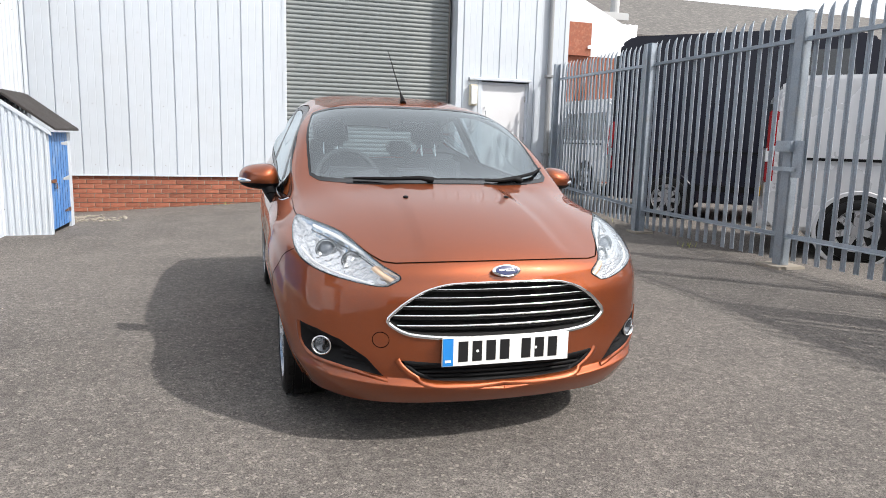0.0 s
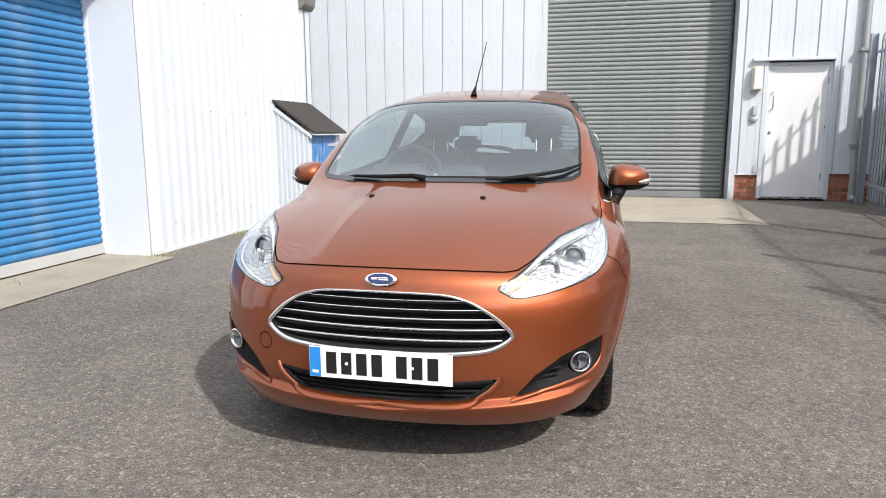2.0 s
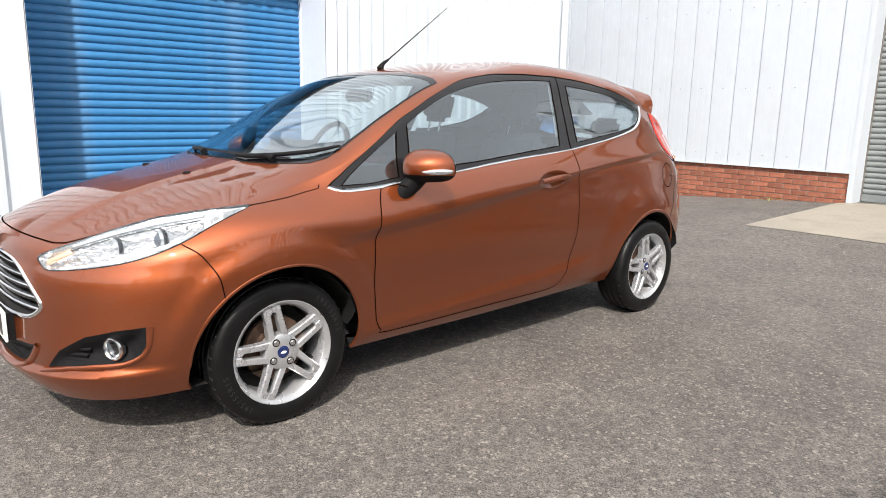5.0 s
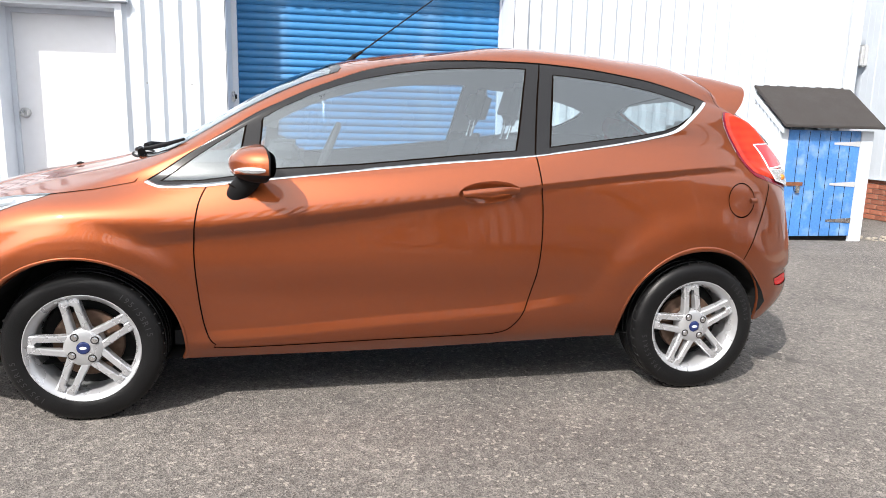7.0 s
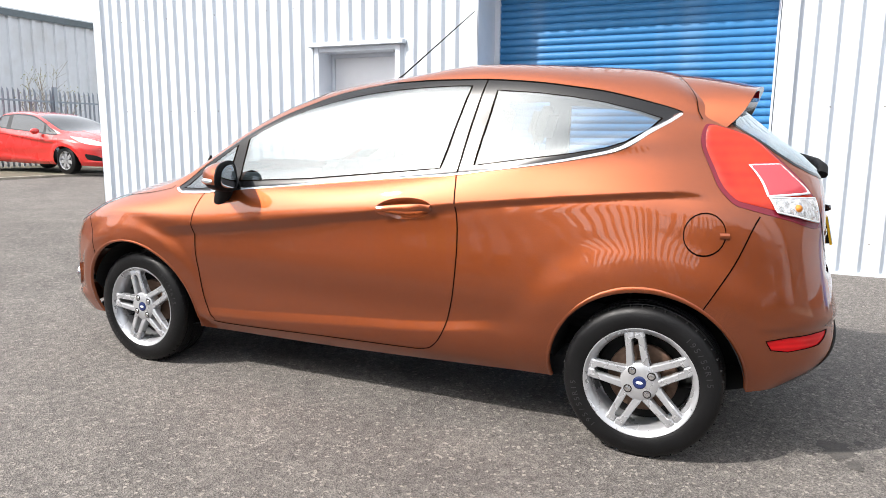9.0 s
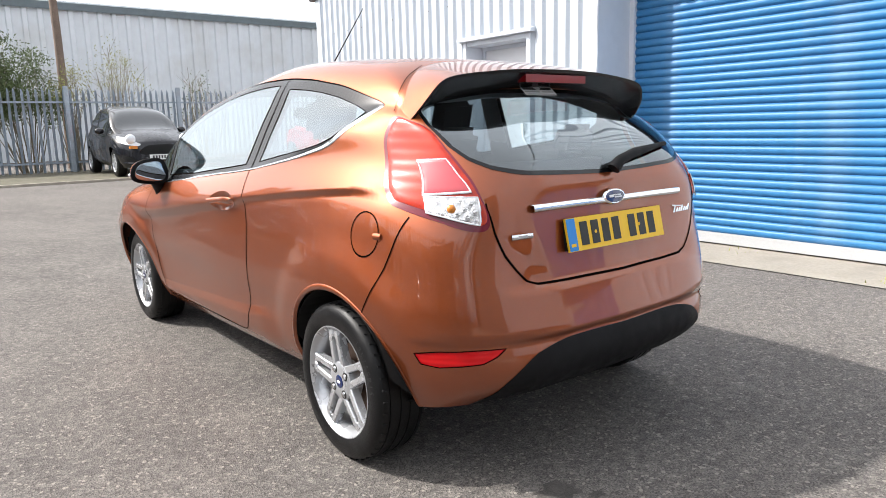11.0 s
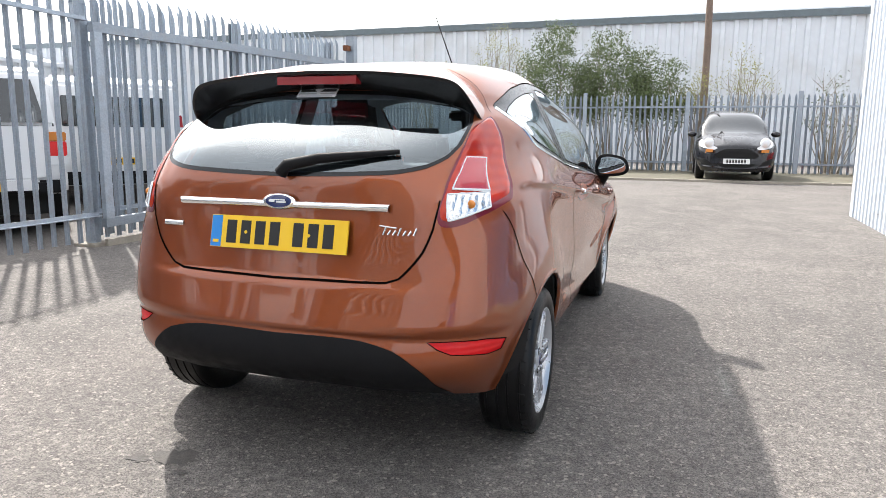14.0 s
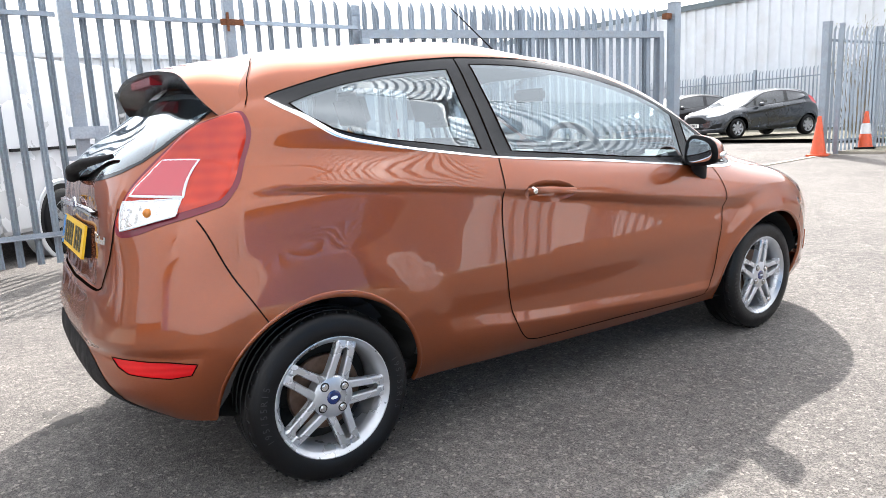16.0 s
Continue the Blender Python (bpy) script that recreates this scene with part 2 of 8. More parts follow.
def tube(bm, pts, r, seg=8, closed=False):
    """A round tube along points; r one radius or one a point."""
    pts = [Vector(p) for p in pts]
    n = len(pts)
    rings, ref = [], None
    for i, p in enumerate(pts):
        a, b = pts[(i - 1) % n if closed else max(i - 1, 0)], pts[(i + 1) % n if closed else min(i + 1, n - 1)]
        d = (b - a).normalized()
        if ref is None:
            ref = d.orthogonal().normalized()
        ref = (ref - d * ref.dot(d)).normalized()
        side = d.cross(ref)
        rad = r[i] if isinstance(r, (list, tuple)) else r
        rings.append([bm.verts.new(p + (ref * math.cos(2 * math.pi * k / seg) + side * math.sin(2 * math.pi * k / seg)) * rad) for k in range(seg)])
    pairs = list(zip(rings, rings[1:])) + ([(rings[-1], rings[0])] if closed else [])
    for a, b in pairs:
        for k in range(seg):
            bm.faces.new((a[k], a[(k + 1) % seg], b[(k + 1) % seg], b[k]))
    if not closed:
        bm.faces.new(rings[0]); bm.faces.new(rings[-1])
    return bm


def ground_z(x, y):
    """The yard: level round the car, rising gently to the road, falling to the far left corner."""
    z = min(0.222, 0.0235 * max(0.0, -y - 2.0))
    if y > 3.5:
        k = min(1.0, (y - 3.5) / 4.0)
        z += k * (0.10 if x > 0 else 0.10 + 0.06 * max(x, -3.5))
    return z

# ---- ground ----
def sheet(xs, ys, fn):
    bm = bmesh.new()
    g = [[bm.verts.new((x, y, fn(x, y))) for x in xs] for y in ys]
    for a, b in zip(g, g[1:]):
        for k in range(len(xs) - 1):
            bm.faces.new((a[k], a[k + 1], b[k + 1], b[k]))
    return bm


xs = [-400, -120, -40, -20] + [-12 + 0.5 * i for i in range(49)] + [20, 40, 120, 400]
ys = [-400, -120, -40, -24] + [-17 + 0.5 * i for i in range(55)] + [14, 20, 40, 120, 400]
tagged(part("ground", sheet(xs, ys, ground_z), M_ASPHALT, None, smooth=60), "worn grey tarmac yard with fine aggregate", "ground", kind="structure")

# concrete aprons, 4 mm and more proud of the tarmac
bm = sheet([-0.35 + 0.4 * i for i in range(9)], [5.0 + 0.35 * i for i in range(9)], lambda x, y: ground_z(x, y) + 0.006)
tagged(part("apron_end", bm, M_CONC, smooth=60), "pale concrete apron before the grey shutter", "concrete", kind="structure")
bm = sheet([-4.6, -4.2, -3.8, -3.3], [-1.5 + 0.35 * i for i in range(10)], lambda x, y: 0.008)
tagged(part("apron_west", bm, M_CONC, smooth=60), "cracked concrete strip below the blue shutter", "concrete", kind="structure")


# ---- profiled steel cladding ----
def clad(name, a, b, z0, z1, out, pitch, shape, label, mat=M_CLAD, z0b=None, phase=0.0):
    """A profiled sheet from plan point a to b, its first trough at phase. shape: (share of the pitch, depth outwards)."""
    a, b, out = Vector(a), Vector(b), Vector(out)
    L = (b - a).length
    d = (b - a) / L
    pts, k = [], -1
    while k * pitch < L + 1e-6:
        for f, h in shape:
            s = (k + f) * pitch + phase
            if 0 < s <= L:
                pts.append((s, h))
        k += 1
    pts = [(0, pts[0][1])] + pts + [(L, pts[-1][1])]
    bm = bmesh.new()
    rows = []
    for s, h in pts:
        p = a + d * s + out * h
        q = a + d * s - out * 0.03
        zz = z0 if z0b is None else z0 + (z0b - z0) * s / L
        rows.append([bm.verts.new((p.x, p.y, zz)), bm.verts.new((p.x, p.y, z1)), bm.verts.new((q.x, q.y, z1)), bm.verts.new((q.x, q.y, zz))])
    for r, s in zip(rows, rows[1:]):
        if (r[0].co - s[0].co).length < 1e-5:
            continue
        for i in range(4):
            bm.faces.new((r[i], r[(i + 1) % 4], s[(i + 1) % 4], s[i]))
    bm.faces.new(rows[0]); bm.faces.new(rows[-1])
    return tagged(part(name, bm, mat), label, "wall", kind="structure")


RIB = ((0.0, 0.0), (0.09, 0.0), (0.28, 0.034), (0.72, 0.034), (0.91, 0.0))       # broad crowns, narrow troughs
SEAM = ((0.0, 0.008), (0.018, 0.008), (0.036, 0.03), (0.32, 0.03), (0.335, 0.0275), (0.35, 0.03), (0.65, 0.03), (0.665, 0.0275), (0.68, 0.03), (0.964, 0.03), (0.982, 0.008))
WX, TOP_W = -3.62, 5.2
lab = "white profiled steel cladding on the long wall"
o = (1, 0)
clad("wall_west_a", (WX, -6.8), (WX, -3.2), 0.02, TOP_W, o, 0.165, RIB, lab, phase=0.137)
clad("wall_west_b", (WX, -3.2), (WX, -2.1), 2.16, TOP_W, o, 0.165, RIB, lab, phase=0.002)
clad("wall_west_c", (WX, -2.1), (WX, -1.18), 0.02, TOP_W, o, 0.165, RIB, lab, phase=0.055)
clad("wall_west_d", (WX, -1.18), (WX, 1.66), 2.95, TOP_W, o, 0.165, RIB, lab, phase=0.125)
clad("wall_west_e", (WX, 1.66), (WX, 5.70), -0.02, TOP_W, o, 0.165, RIB, lab, z0b=-0.06, phase=0.157)
clad("wall_west_f", (WX - 9, -6.8), (WX, -6.8), 0.02, TOP_W, (0, -1), 0.2, RIB, lab)
clad("wall_west_g", (WX, 5.70), (WX - 5, 5.70), -0.06, TOP_W, (0, 1), 0.2, RIB, lab)


def slab(name, bm, mat, label, category, **k):
    return tagged(part(name, bm, mat, **k), label, category, kind="structure")


# flat trims at corners and the deep reveals
t = bmesh.new()
box(t, WX + 0.034, 1.655, -0.03, WX + 0.040, 1.80, TOP_W); box(t, WX - 0.55, 1.652, -0.03, WX + 0.040, 1.662, TOP_W)
slab("trim_reveal_a", t, M_JAMB, "smooth pale reveal beside the blue shutter", "trim")
t = bmesh.new()
box(t, WX + 0.034, -1.32, 0.0, WX + 0.040, -1.175, TOP_W); box(t, WX - 0.55, -1.182, 0.0, WX + 0.040, -1.172, TOP_W)
slab("trim_reveal_b", t, M_JAMB, "smooth pale reveal beside the blue shutter", "trim")
t = bmesh.new()
box(t, WX + 0.034, -6.84, 0.03, WX + 0.042, -6.70, TOP_W); box(t, WX - 0.14, -6.842, 0.03, WX + 0.042, -6.834, TOP_W)
slab("trim_corner_a", t, M_CLAD, "folded white corner flashing", "trim")
t = bmesh.new()
box(t, WX + 0.034, 5.60, -0.06, WX + 0.042, 5.74, TOP_W); box(t, WX - 0.14, 5.734, -0.06, WX + 0.042, 5.742, TOP_W)
slab("trim_corner_b", t, M_CLAD, "folded white corner flashing", "trim")
# base flashing along the foot of the cladding
for i, (ya, yb) in enumerate(((-6.8, -3.2), (-2.1, -1.32), (1.8, 4.28))):
    slab("trim_base_%d" % (i + 1), boxm(WX - 0.03, ya, -0.03, WX + 0.046, yb, 0.025), M_CLAD, "white drip flashing at the wall foot", "trim")
# stub ends of a box gutter at the corners, and the roof
for i, (ya, yb) in enumerate(((5.42, 5.80), (-6.98, -6.72))):
    g = bmesh.new()
    prism(g, [(WX - 0.20, 2.99), (WX + 0.07, 2.99), (WX + 0.12, 3.05), (WX + 0.14, 3.17), (WX - 0.20, 3.17)], "y", ya, yb)
    for v in g.verts:
        v.co.z += .2 * i
    slab("gutter_end_%d" % (i + 1), g, M_GUTTER, "weathered grey box gutter end", "gutter", bevel=.006)
g = bmesh.new()
prism(g, [(WX + 0.06, 5.22), (-8.2, 6.0), (-12.6, 5.22), (-12.6, 5.16), (-8.2, 5.94), (WX + 0.06, 5.16)], "y", -6.9, 5.8)
slab("roof_west", g, M_CLAD_GREY, "shallow grey sheet roof", "roof")
slab("wall_back_west", boxm(-12.6, -6.8, 0, -12.5, 5.7, 5.2), M_CLAD_GREY, "grey rear wall", "wall")
slab("wall_inner_west", boxm(-4.62, -4.0, 0, -4.5, 5.6, 3.05), M_GREYSH, "dark inner wall behind the shutter", "wall")


# ---- roller shutters ----
def shutter(name, mat, x0, x1, z0, z1, label, pitch=0.075):
    """Curved laths in guide rails, front towards -y in its own axes."""
    e = empty(name)
    me = None
    n = int((z1 - z0 - 0.1) / pitch)
    for i in range(n):
        if me is None:
            bm = bmesh.new()
            prof = [(0.0, 0.0), (-0.006, 0.003), (-0.016, 0.016), (-0.020, 0.034), (-0.016, 0.052), (-0.006, 0.065), (0.002, 0.069), (0.002, 0.0749)]
            A = [bm.verts.new((x0, y, z)) for y, z in prof]
            B = [bm.verts.new((x1, y, z)) for y, z in prof]
            for k in range(len(prof) - 1):
                bm.faces.new((A[k], B[k], B[k + 1], A[k + 1]))
            ob = part("lath", bm, mat, e, smooth=50)
            me = ob.data
        else:
            ob = part("lath", me, None, e)
        ob.location = (0, 0, z0 + 0.1 + i * pitch)
    part("bottom_rail", boxm(x0, -0.03, z0, x1, 0.01, z0 + 0.1), M_GREYP if mat is M_BLUE else mat, e, "grey bottom rail", bevel=0.004)
    for s, xx in ((1, x0), (-1, x1)):
        part("guide_rail", boxm(xx - 0.02, -0.05, z0, xx + 0.04 * s + 0.0, 0.03, z1), M_JAMB if mat is M_BLUE else M_GUTTER, e, bevel=0.004)
    part("backing", boxm(x0, 0.03, z0, x1, 0.05, z1), M_BLACKP, e)
    return tagged(e, label, "roller shutter", kind="structure")


s = shutter("door_1", M_BLUE, -1.42, 1.42, 0.02, 3.0, "closed blue steel roller shutter, sunlit and dusty")
s.matrix_world = pose(-4.13, 0.26, 0, 0, 0, 90)
s = shutter("door_2", M_GREYSH, -1.5, 1.5, 0.10, 5.2, "closed grey steel roller shutter in the end wall")
s.matrix_world = pose(1.28, 8.08, 0, 0, 0, 0)

# ---- end wall ----
EY = 7.75
lab = "white standing-seam cladding on the end wall"
o = (0, -1)
clad("wall_north_a", (-9.0, EY), (-0.22, EY), 0.50, 6.0, o, 0.3504, SEAM, lab, phase=0.017)
clad("wall_north_b", (-0.22, EY), (2.86, EY), 5.2, 6.0, o, 0.3504, SEAM, lab, phase=0.348)
clad("wall_north_c", (2.86, EY), (3.29, EY), 0.52, 6.0, o, 0.3504, SEAM, lab, phase=0.071)
clad("wall_north_d", (3.29, EY), (4.25, EY), 2.30, 6.0, o, 0.3504, SEAM, lab, phase=0.342)
clad("wall_north_e", (4.25, EY), (4.97, EY), 0.55, 6.0, o, 0.3504, SEAM, lab, phase=0.083)
clad("wall_north_f", (4.97, EY), (4.97, EY + 10), 0.3, 6.0, (1, 0), 0.345, SEAM, lab)
slab("wall_north_core", boxm(-9, EY + 0.45, 0, 4.9, EY + 0.6, 6.0), M_GREYSH, "inner wall behind the cladding", "wall")
slab("trim_shutter_a", boxm(-0.26, EY - 0.036, 0.05, -0.19, EY + 0.4, 5.2), M_CLAD, "white folded reveal of the grey shutter", "trim")
slab("trim_shutter_b", boxm(2.81, EY - 0.036, 0.09, 2.90, EY + 0.4, 5.2), M_CLAD, "white folded reveal of the grey shutter", "trim")
slab("trim_end", boxm(4.93, EY - 0.042, 0.12, 5.01, EY + 0.05, 6.0), M_CLAD, "white corner flashing", "trim")
slab("trim_drip", boxm(-9, EY - 0.05, 0.485, -0.26, EY - 0.02, 0.505), M_CLAD, "white drip flashing over the brick plinth", "trim")
slab("trim_drip_b", boxm(2.90, EY - 0.05, 0.505, 3.29, EY - 0.02, 0.525), M_CLAD, "white drip flashing over the brick pier", "trim")
slab("trim_drip_c", boxm(4.25, EY - 0.05, 0.535, 4.93, EY - 0.02, 0.555), M_CLAD, "white drip flashing over the brick plinth", "trim")


# ---- palisade fences ----
def pale_mesh(h, w=0.060):
    """One folded steel pale with a pointed, outward-bent head; its foot at the origin, broad side along x."""
    bm = bmesh.new()
    xs_ = (-w / 2, -w / 4, 0, w / 4, w / 2)
    ys_ = (0.006, -0.012, 0.0, -0.012, 0.006)
    rows = []
    for z, k, lean in ((0, 1, 0), (h - 0.13, 1, 0), (h - 0.06, 0.8, -0.01), (h, 0.12, -0.035)):
        rows.append([bm.verts.new((x * k, y * k + lean, z)) for x, y in zip(xs_, ys_)] + [bm.verts.new((x * k, y * k + lean + 0.003, z)) for x, y in zip(reversed(xs_), reversed(ys_))])
    for a, b in zip(rows, rows[1:]):
        n = len(a)
        for k in range(n):
            bm.faces.new((a[k], a[(k + 1) % n], b[(k + 1) % n], b[k]))
    me = bpy.data.meshes.new("pale")
    bmesh.ops.recalc_face_normals(bm, faces=bm.faces)
    bm.to_mesh(me); bm.free()
    me.materials.append(M_GALV)
    return me


PALES = {}


def fence(name, a, b, z0, z1, label, posts=(), height=2.4, gap=0.148, rails=(0.27, 2.18), flip=1, lift=0.06, post_h=None, width=0.060, rail_size=0.045, framed=False):
    """A straight run of palisade between plan points, pales on the side given by flip."""
    e = empty(name)
    a, b = Vector(a), Vector(b)
    L = (b - a).length
    d = (b - a) / L
    ang = math.degrees(math.atan2(d.y, d.x))
    e.matrix_world = pose(a.x, a.y, 0, 0, 0, ang)
    key = (round(height, 2), width)
    if key not in PALES:
        PALES[key] = pale_mesh(height, width)
    slope = (z1 - z0) / L
    n = int(L / gap)
    rnd = random.Random(name + label)
    for i in range(n):
        x = (i + 0.5) * L / n
        ob = part("pale", PALES[key], None, e)
        ob.matrix_basis = pose(x, -0.035 * flip, z0 + slope * x + lift + rnd.uniform(-0.008, 0.008), 0, rnd.uniform(-0.5, 0.5), 0 if flip > 0 else 180)
    for r in rails:
        bm = bmesh.new()
        q = rail_size / 2
        if framed:                                       # box section
            prism(bm, [(-.012, -q), (.058, -q), (.058, q), (-.012, q)], "x", 0, L)
        else:                                            # angle
            prism(bm, [(-q * 0.4, -q), (q * 1.6, -q), (q * 1.6, -q + 0.008), (-q * 0.4 + 0.008, -q + 0.008), (-q * 0.4 + 0.008, q), (-q * 0.4, q)], "x", 0, L)
        for v in bm.verts:
            v.co = Vector((v.co.x, v.co.y * flip, v.co.z + z0 + r + slope * v.co.x))
        part("rail", bm, M_GALV, e)
    if framed:
        for k in range(5):                               # uprights of the frame
            x = .045 + (L - .09) * k / 4
            w = .05 if k in (0, 4) else .03
            part("stile", boxm(x - w, -.012, z0 + slope * x + rails[0] + rail_size / 2, x + w, -.075 if k in (0, 4) else -.05, z0 + slope * x + rails[1] - rail_size / 2), M_GALV, e, bevel=.003)
        part("ground_track", boxm(0, -.06, z0 - .04, L, -.02, z0 + .03), M_CONC, e)
    for p in posts:
        hh = post_h or height + 0.12
        bm = bmesh.new()
        w, f = 0.05, 0.008
        zz = z0 + slope * p
        for bx in ((-w, -0.05, -0.05 + f), (-w, 0.05 - f, 0.05), (None, -0.05 + f, 0.05 - f)):
            if bx[0] is None:
                box(bm, p - f / 2, bx[1] + 0.07 * flip, zz, p + f / 2, bx[2] + 0.07 * flip, zz + hh)
            else:
                box(bm, p - w, bx[1] + 0.07 * flip, zz, p + w, bx[2] + 0.07 * flip, zz + hh)
        part("post", bm, M_GALV, e)
    return tagged(e, label, "fence", group="palisade fencing round the yard")


FX = 4.33
YARD = dict(flip=-1, height=2.5, post_h=2.52, rails=(.33, 2.26))
fence("palisade_fence", (4.72, 7.40), (FX, 3.78), 0.10, 0.0, "grey galvanised palisade fence run up to the end wall", posts=(0.02, 3.62), **YARD)
fence("palisade_fence", (FX, 3.78), (FX, 1.30), 0.0, 0.0, "grey galvanised palisade fence with pointed pales", posts=(), **YARD)
fence("palisade_gate", (FX, 1.16), (FX, -0.18), 0.0, 0.0, "closed galvanised palisade gate leaf", posts=(), lift=0.08, **YARD)
fence("palisade_fence", (FX, -0.30), (FX, -1.70), 0.0, 0.0, "galvanised palisade panel beside the gate", posts=(), **YARD)
fence("palisade_fence", (FX + 0.22, -1.70), (4.18, -6.62), 0.0, 0.1, "galvanised palisade fence behind the sliding gate", posts=(0.05, 2.4, 4.7), **YARD)
fence("sliding_gate", (FX - 0.03, -1.70), (4.00, -6.56), 0.04, 0.16, "heavy galvanised sliding gate, drawn open", posts=(), flip=-1, height=2.5, rails=(0.20, 2.14), rail_size=0.09, lift=0.03, framed=True)
fence("palisade_fence", (4.08, -11.7), (3.95, -16.1), 0.2, 0.2, "galvanised palisade return beside the road gate", posts=(0.03, 2.0, 3.98), flip=1)
fence("palisade_fence", (3.95, -16.1), (-22.0, -16.1), 0.2, 0.2, "long galvanised palisade fence along the verge", posts=tuple(0.02 + 2.72 * i for i in range(10)), height=2.05, rails=(0.3, 1.78), flip=-1)
fence("palisade_fence", (9.5, -24.0), (4.2, -17.0), 0.2, 0.2, "galvanised palisade fence beyond the road gate", posts=(2.7, 5.4, 8.1), height=2.3, rails=(0.3, 2.0), flip=-1, gap=0.16)
fence("palisade_fence", (24.0, -26.5), (9.5, -24.0), 0.2, 0.2, "galvanised palisade fence behind the parked cars", posts=(2.7, 5.4, 8.1, 10.8), height=2.4, rails=(0.3, 2.1), flip=-1, gap=0.16)
# heavy posts at the gates, each with its furniture
def gate_post(x, y, z, h, w, label):
    e = part("gate_post", boxm(-w / 2, -w / 2, 0, w / 2, w / 2, h), M_GALV, None, bevel=0.004)
    e.matrix_world = pose(x, y, z)
    part("post_cap", boxm(-w / 2 - .004, -w / 2 - .004, h, w / 2 + .004, w / 2 + .004, h + .012), M_GALV, e)
    part("footing", boxm(-w * 1.5, -w * 1.5, -.02, w * 1.5, w * 1.5, .03), M_CONC, e, bevel=0.006)
    return tagged(e, label, "gate post", group="gate posts in the yard fence")


gate_post(FX - .03, 3.78, 0, 2.52, 0.09, "galvanised intermediate post of the palisade")
lock = gate_post(FX, 1.22, 0, 2.52, 0.11, "galvanised gate post with a bolted lock box")
part("lock_box", boxm(-.12, -.10, 1.17, .02, .10, 1.28), M_GALV, lock, bevel=.006)
part("lock_bracket", boxm(-.09, -.16, .98, -.05, .14, 1.02), M_GALV, lock)
part("lock_plate", boxm(-.075, -.22, .92, -.06, -.10, 1.28), M_GALV, lock)
p2 = gate_post(FX, -0.24, 0, 2.5, 0.10, "galvanised post with a rusted hinge collar")
part("hinge_collar", boxm(-.062, -.13, 2.22, -.052, .10, 2.28), M_RUST, p2)
part("hinge_pin", cyl(bmesh.new(), (-.07, .03, 2.16), (-.07, .03, 2.34), .014, seg=10), M_RUST, p2)
gate_post(FX + .10, -1.70, 0, 2.40, 0.09, "galvanised hinge post of the palisade")
p3 = gate_post(3.90, -6.74, .09, 2.65, 0.14, "tall galvanised guide post of the sliding gate")
part("guide_roller", boxm(-.02, .08, 2.42, .06, .20, 2.50), M_RUST, p3)
gate_post(4.06, -11.52, .20, 2.5, 0.13, "tall galvanised catch post of the sliding gate")
gate_post(3.855, -11.66, .20, 2.45, 0.07, "slim black catch post of the sliding gate")
e = part("gate_control_box", boxm(-.175, -.15, .22, .175, .15, .71), M_DOORW, None, bevel=.012)
part("plinth", boxm(-.23, -.24, -.02, .23, .24, .20), M_CONC, e, bevel=.008)
for zz in (.33, .60):
    part("hinge", cyl(bmesh.new(), (-.10, .18, zz), (.10, .18, zz), .010, seg=8), M_BLACKP, e)
part("box_rod", cyl(bmesh.new(), (.09, .18, .30), (.09, .18, .64), .007, seg=8), M_BLACKP, e)
e.matrix_world = pose(4.03, -6.60, .105)
tagged(e, "pale grey steel gate control box on a concrete plinth", "control box")
b = bmesh.new()
prism(b, [(3.86, -6.84), (3.98, -6.84), (4.02, -11.1), (3.90, -11.1)], "z", .07, .20)
for v in b.verts:
    v.co.z += ground_z(v.co.x, v.co.y) - .185
tagged(part("gate_track", b, M_CONC), "pale concrete track of the sliding gate", "gate track", kind="structure")


# ---- west door, end door and their fittings ----
def steel_door(name, w, h, label, handle):
    """A flush steel door leaf in a frame; its face towards -y, its left foot at the origin."""
    e = part(name, boxm(.045, 0, .03, w - .045, .045, h - .045), M_DOORW, None, bevel=.004)
    for bx in ((0, -.02, 0, .045, .06, h), (w - .045, -.02, 0, w, .06, h), (.045, -.02, h - .045, w - .045, .06, h)):
        part("frame", boxm(*bx), M_JAMB, e, bevel=.003)
    part("threshold", boxm(0, -.06, 0, w, .06, .03), M_STEEL, e, bevel=.004)
    for z in (.3, 1.05, 1.8):
        part("hinge", cyl(bmesh.new(), (w - .05, -.012, z), (w - .05, -.012, z + .11), .010, seg=10), M_STEEL, e)
    if handle == "pull":
        b = bmesh.new()
        tube(b, [(.10, 0, 1.42), (.10, -.05, 1.43), (.10, -.06, 1.50), (.10, -.06, 1.62), (.10, -.05, 1.68), (.10, 0, 1.69)], .010, 10)
        part("pull_handle", b, M_STEEL, e, smooth=60)
        part("lock_cylinder", lathe(bmesh.new(), [(.0005, -.012), (.022, -.012), (.026, 0)], 20, "y", Matrix.Translation((.09, 0, 1.05))), M_STEEL, e)
    else:
        part("lock_housing", lathe(bmesh.new(), [(.0005, -.07), (.035, -.07), (.045, -.05), (.048, 0)], 24, "y", Matrix.Translation((.10, 0, 1.12))), M_STEEL, e, smooth=40)
    return tagged(e, label, "door", kind="structure")


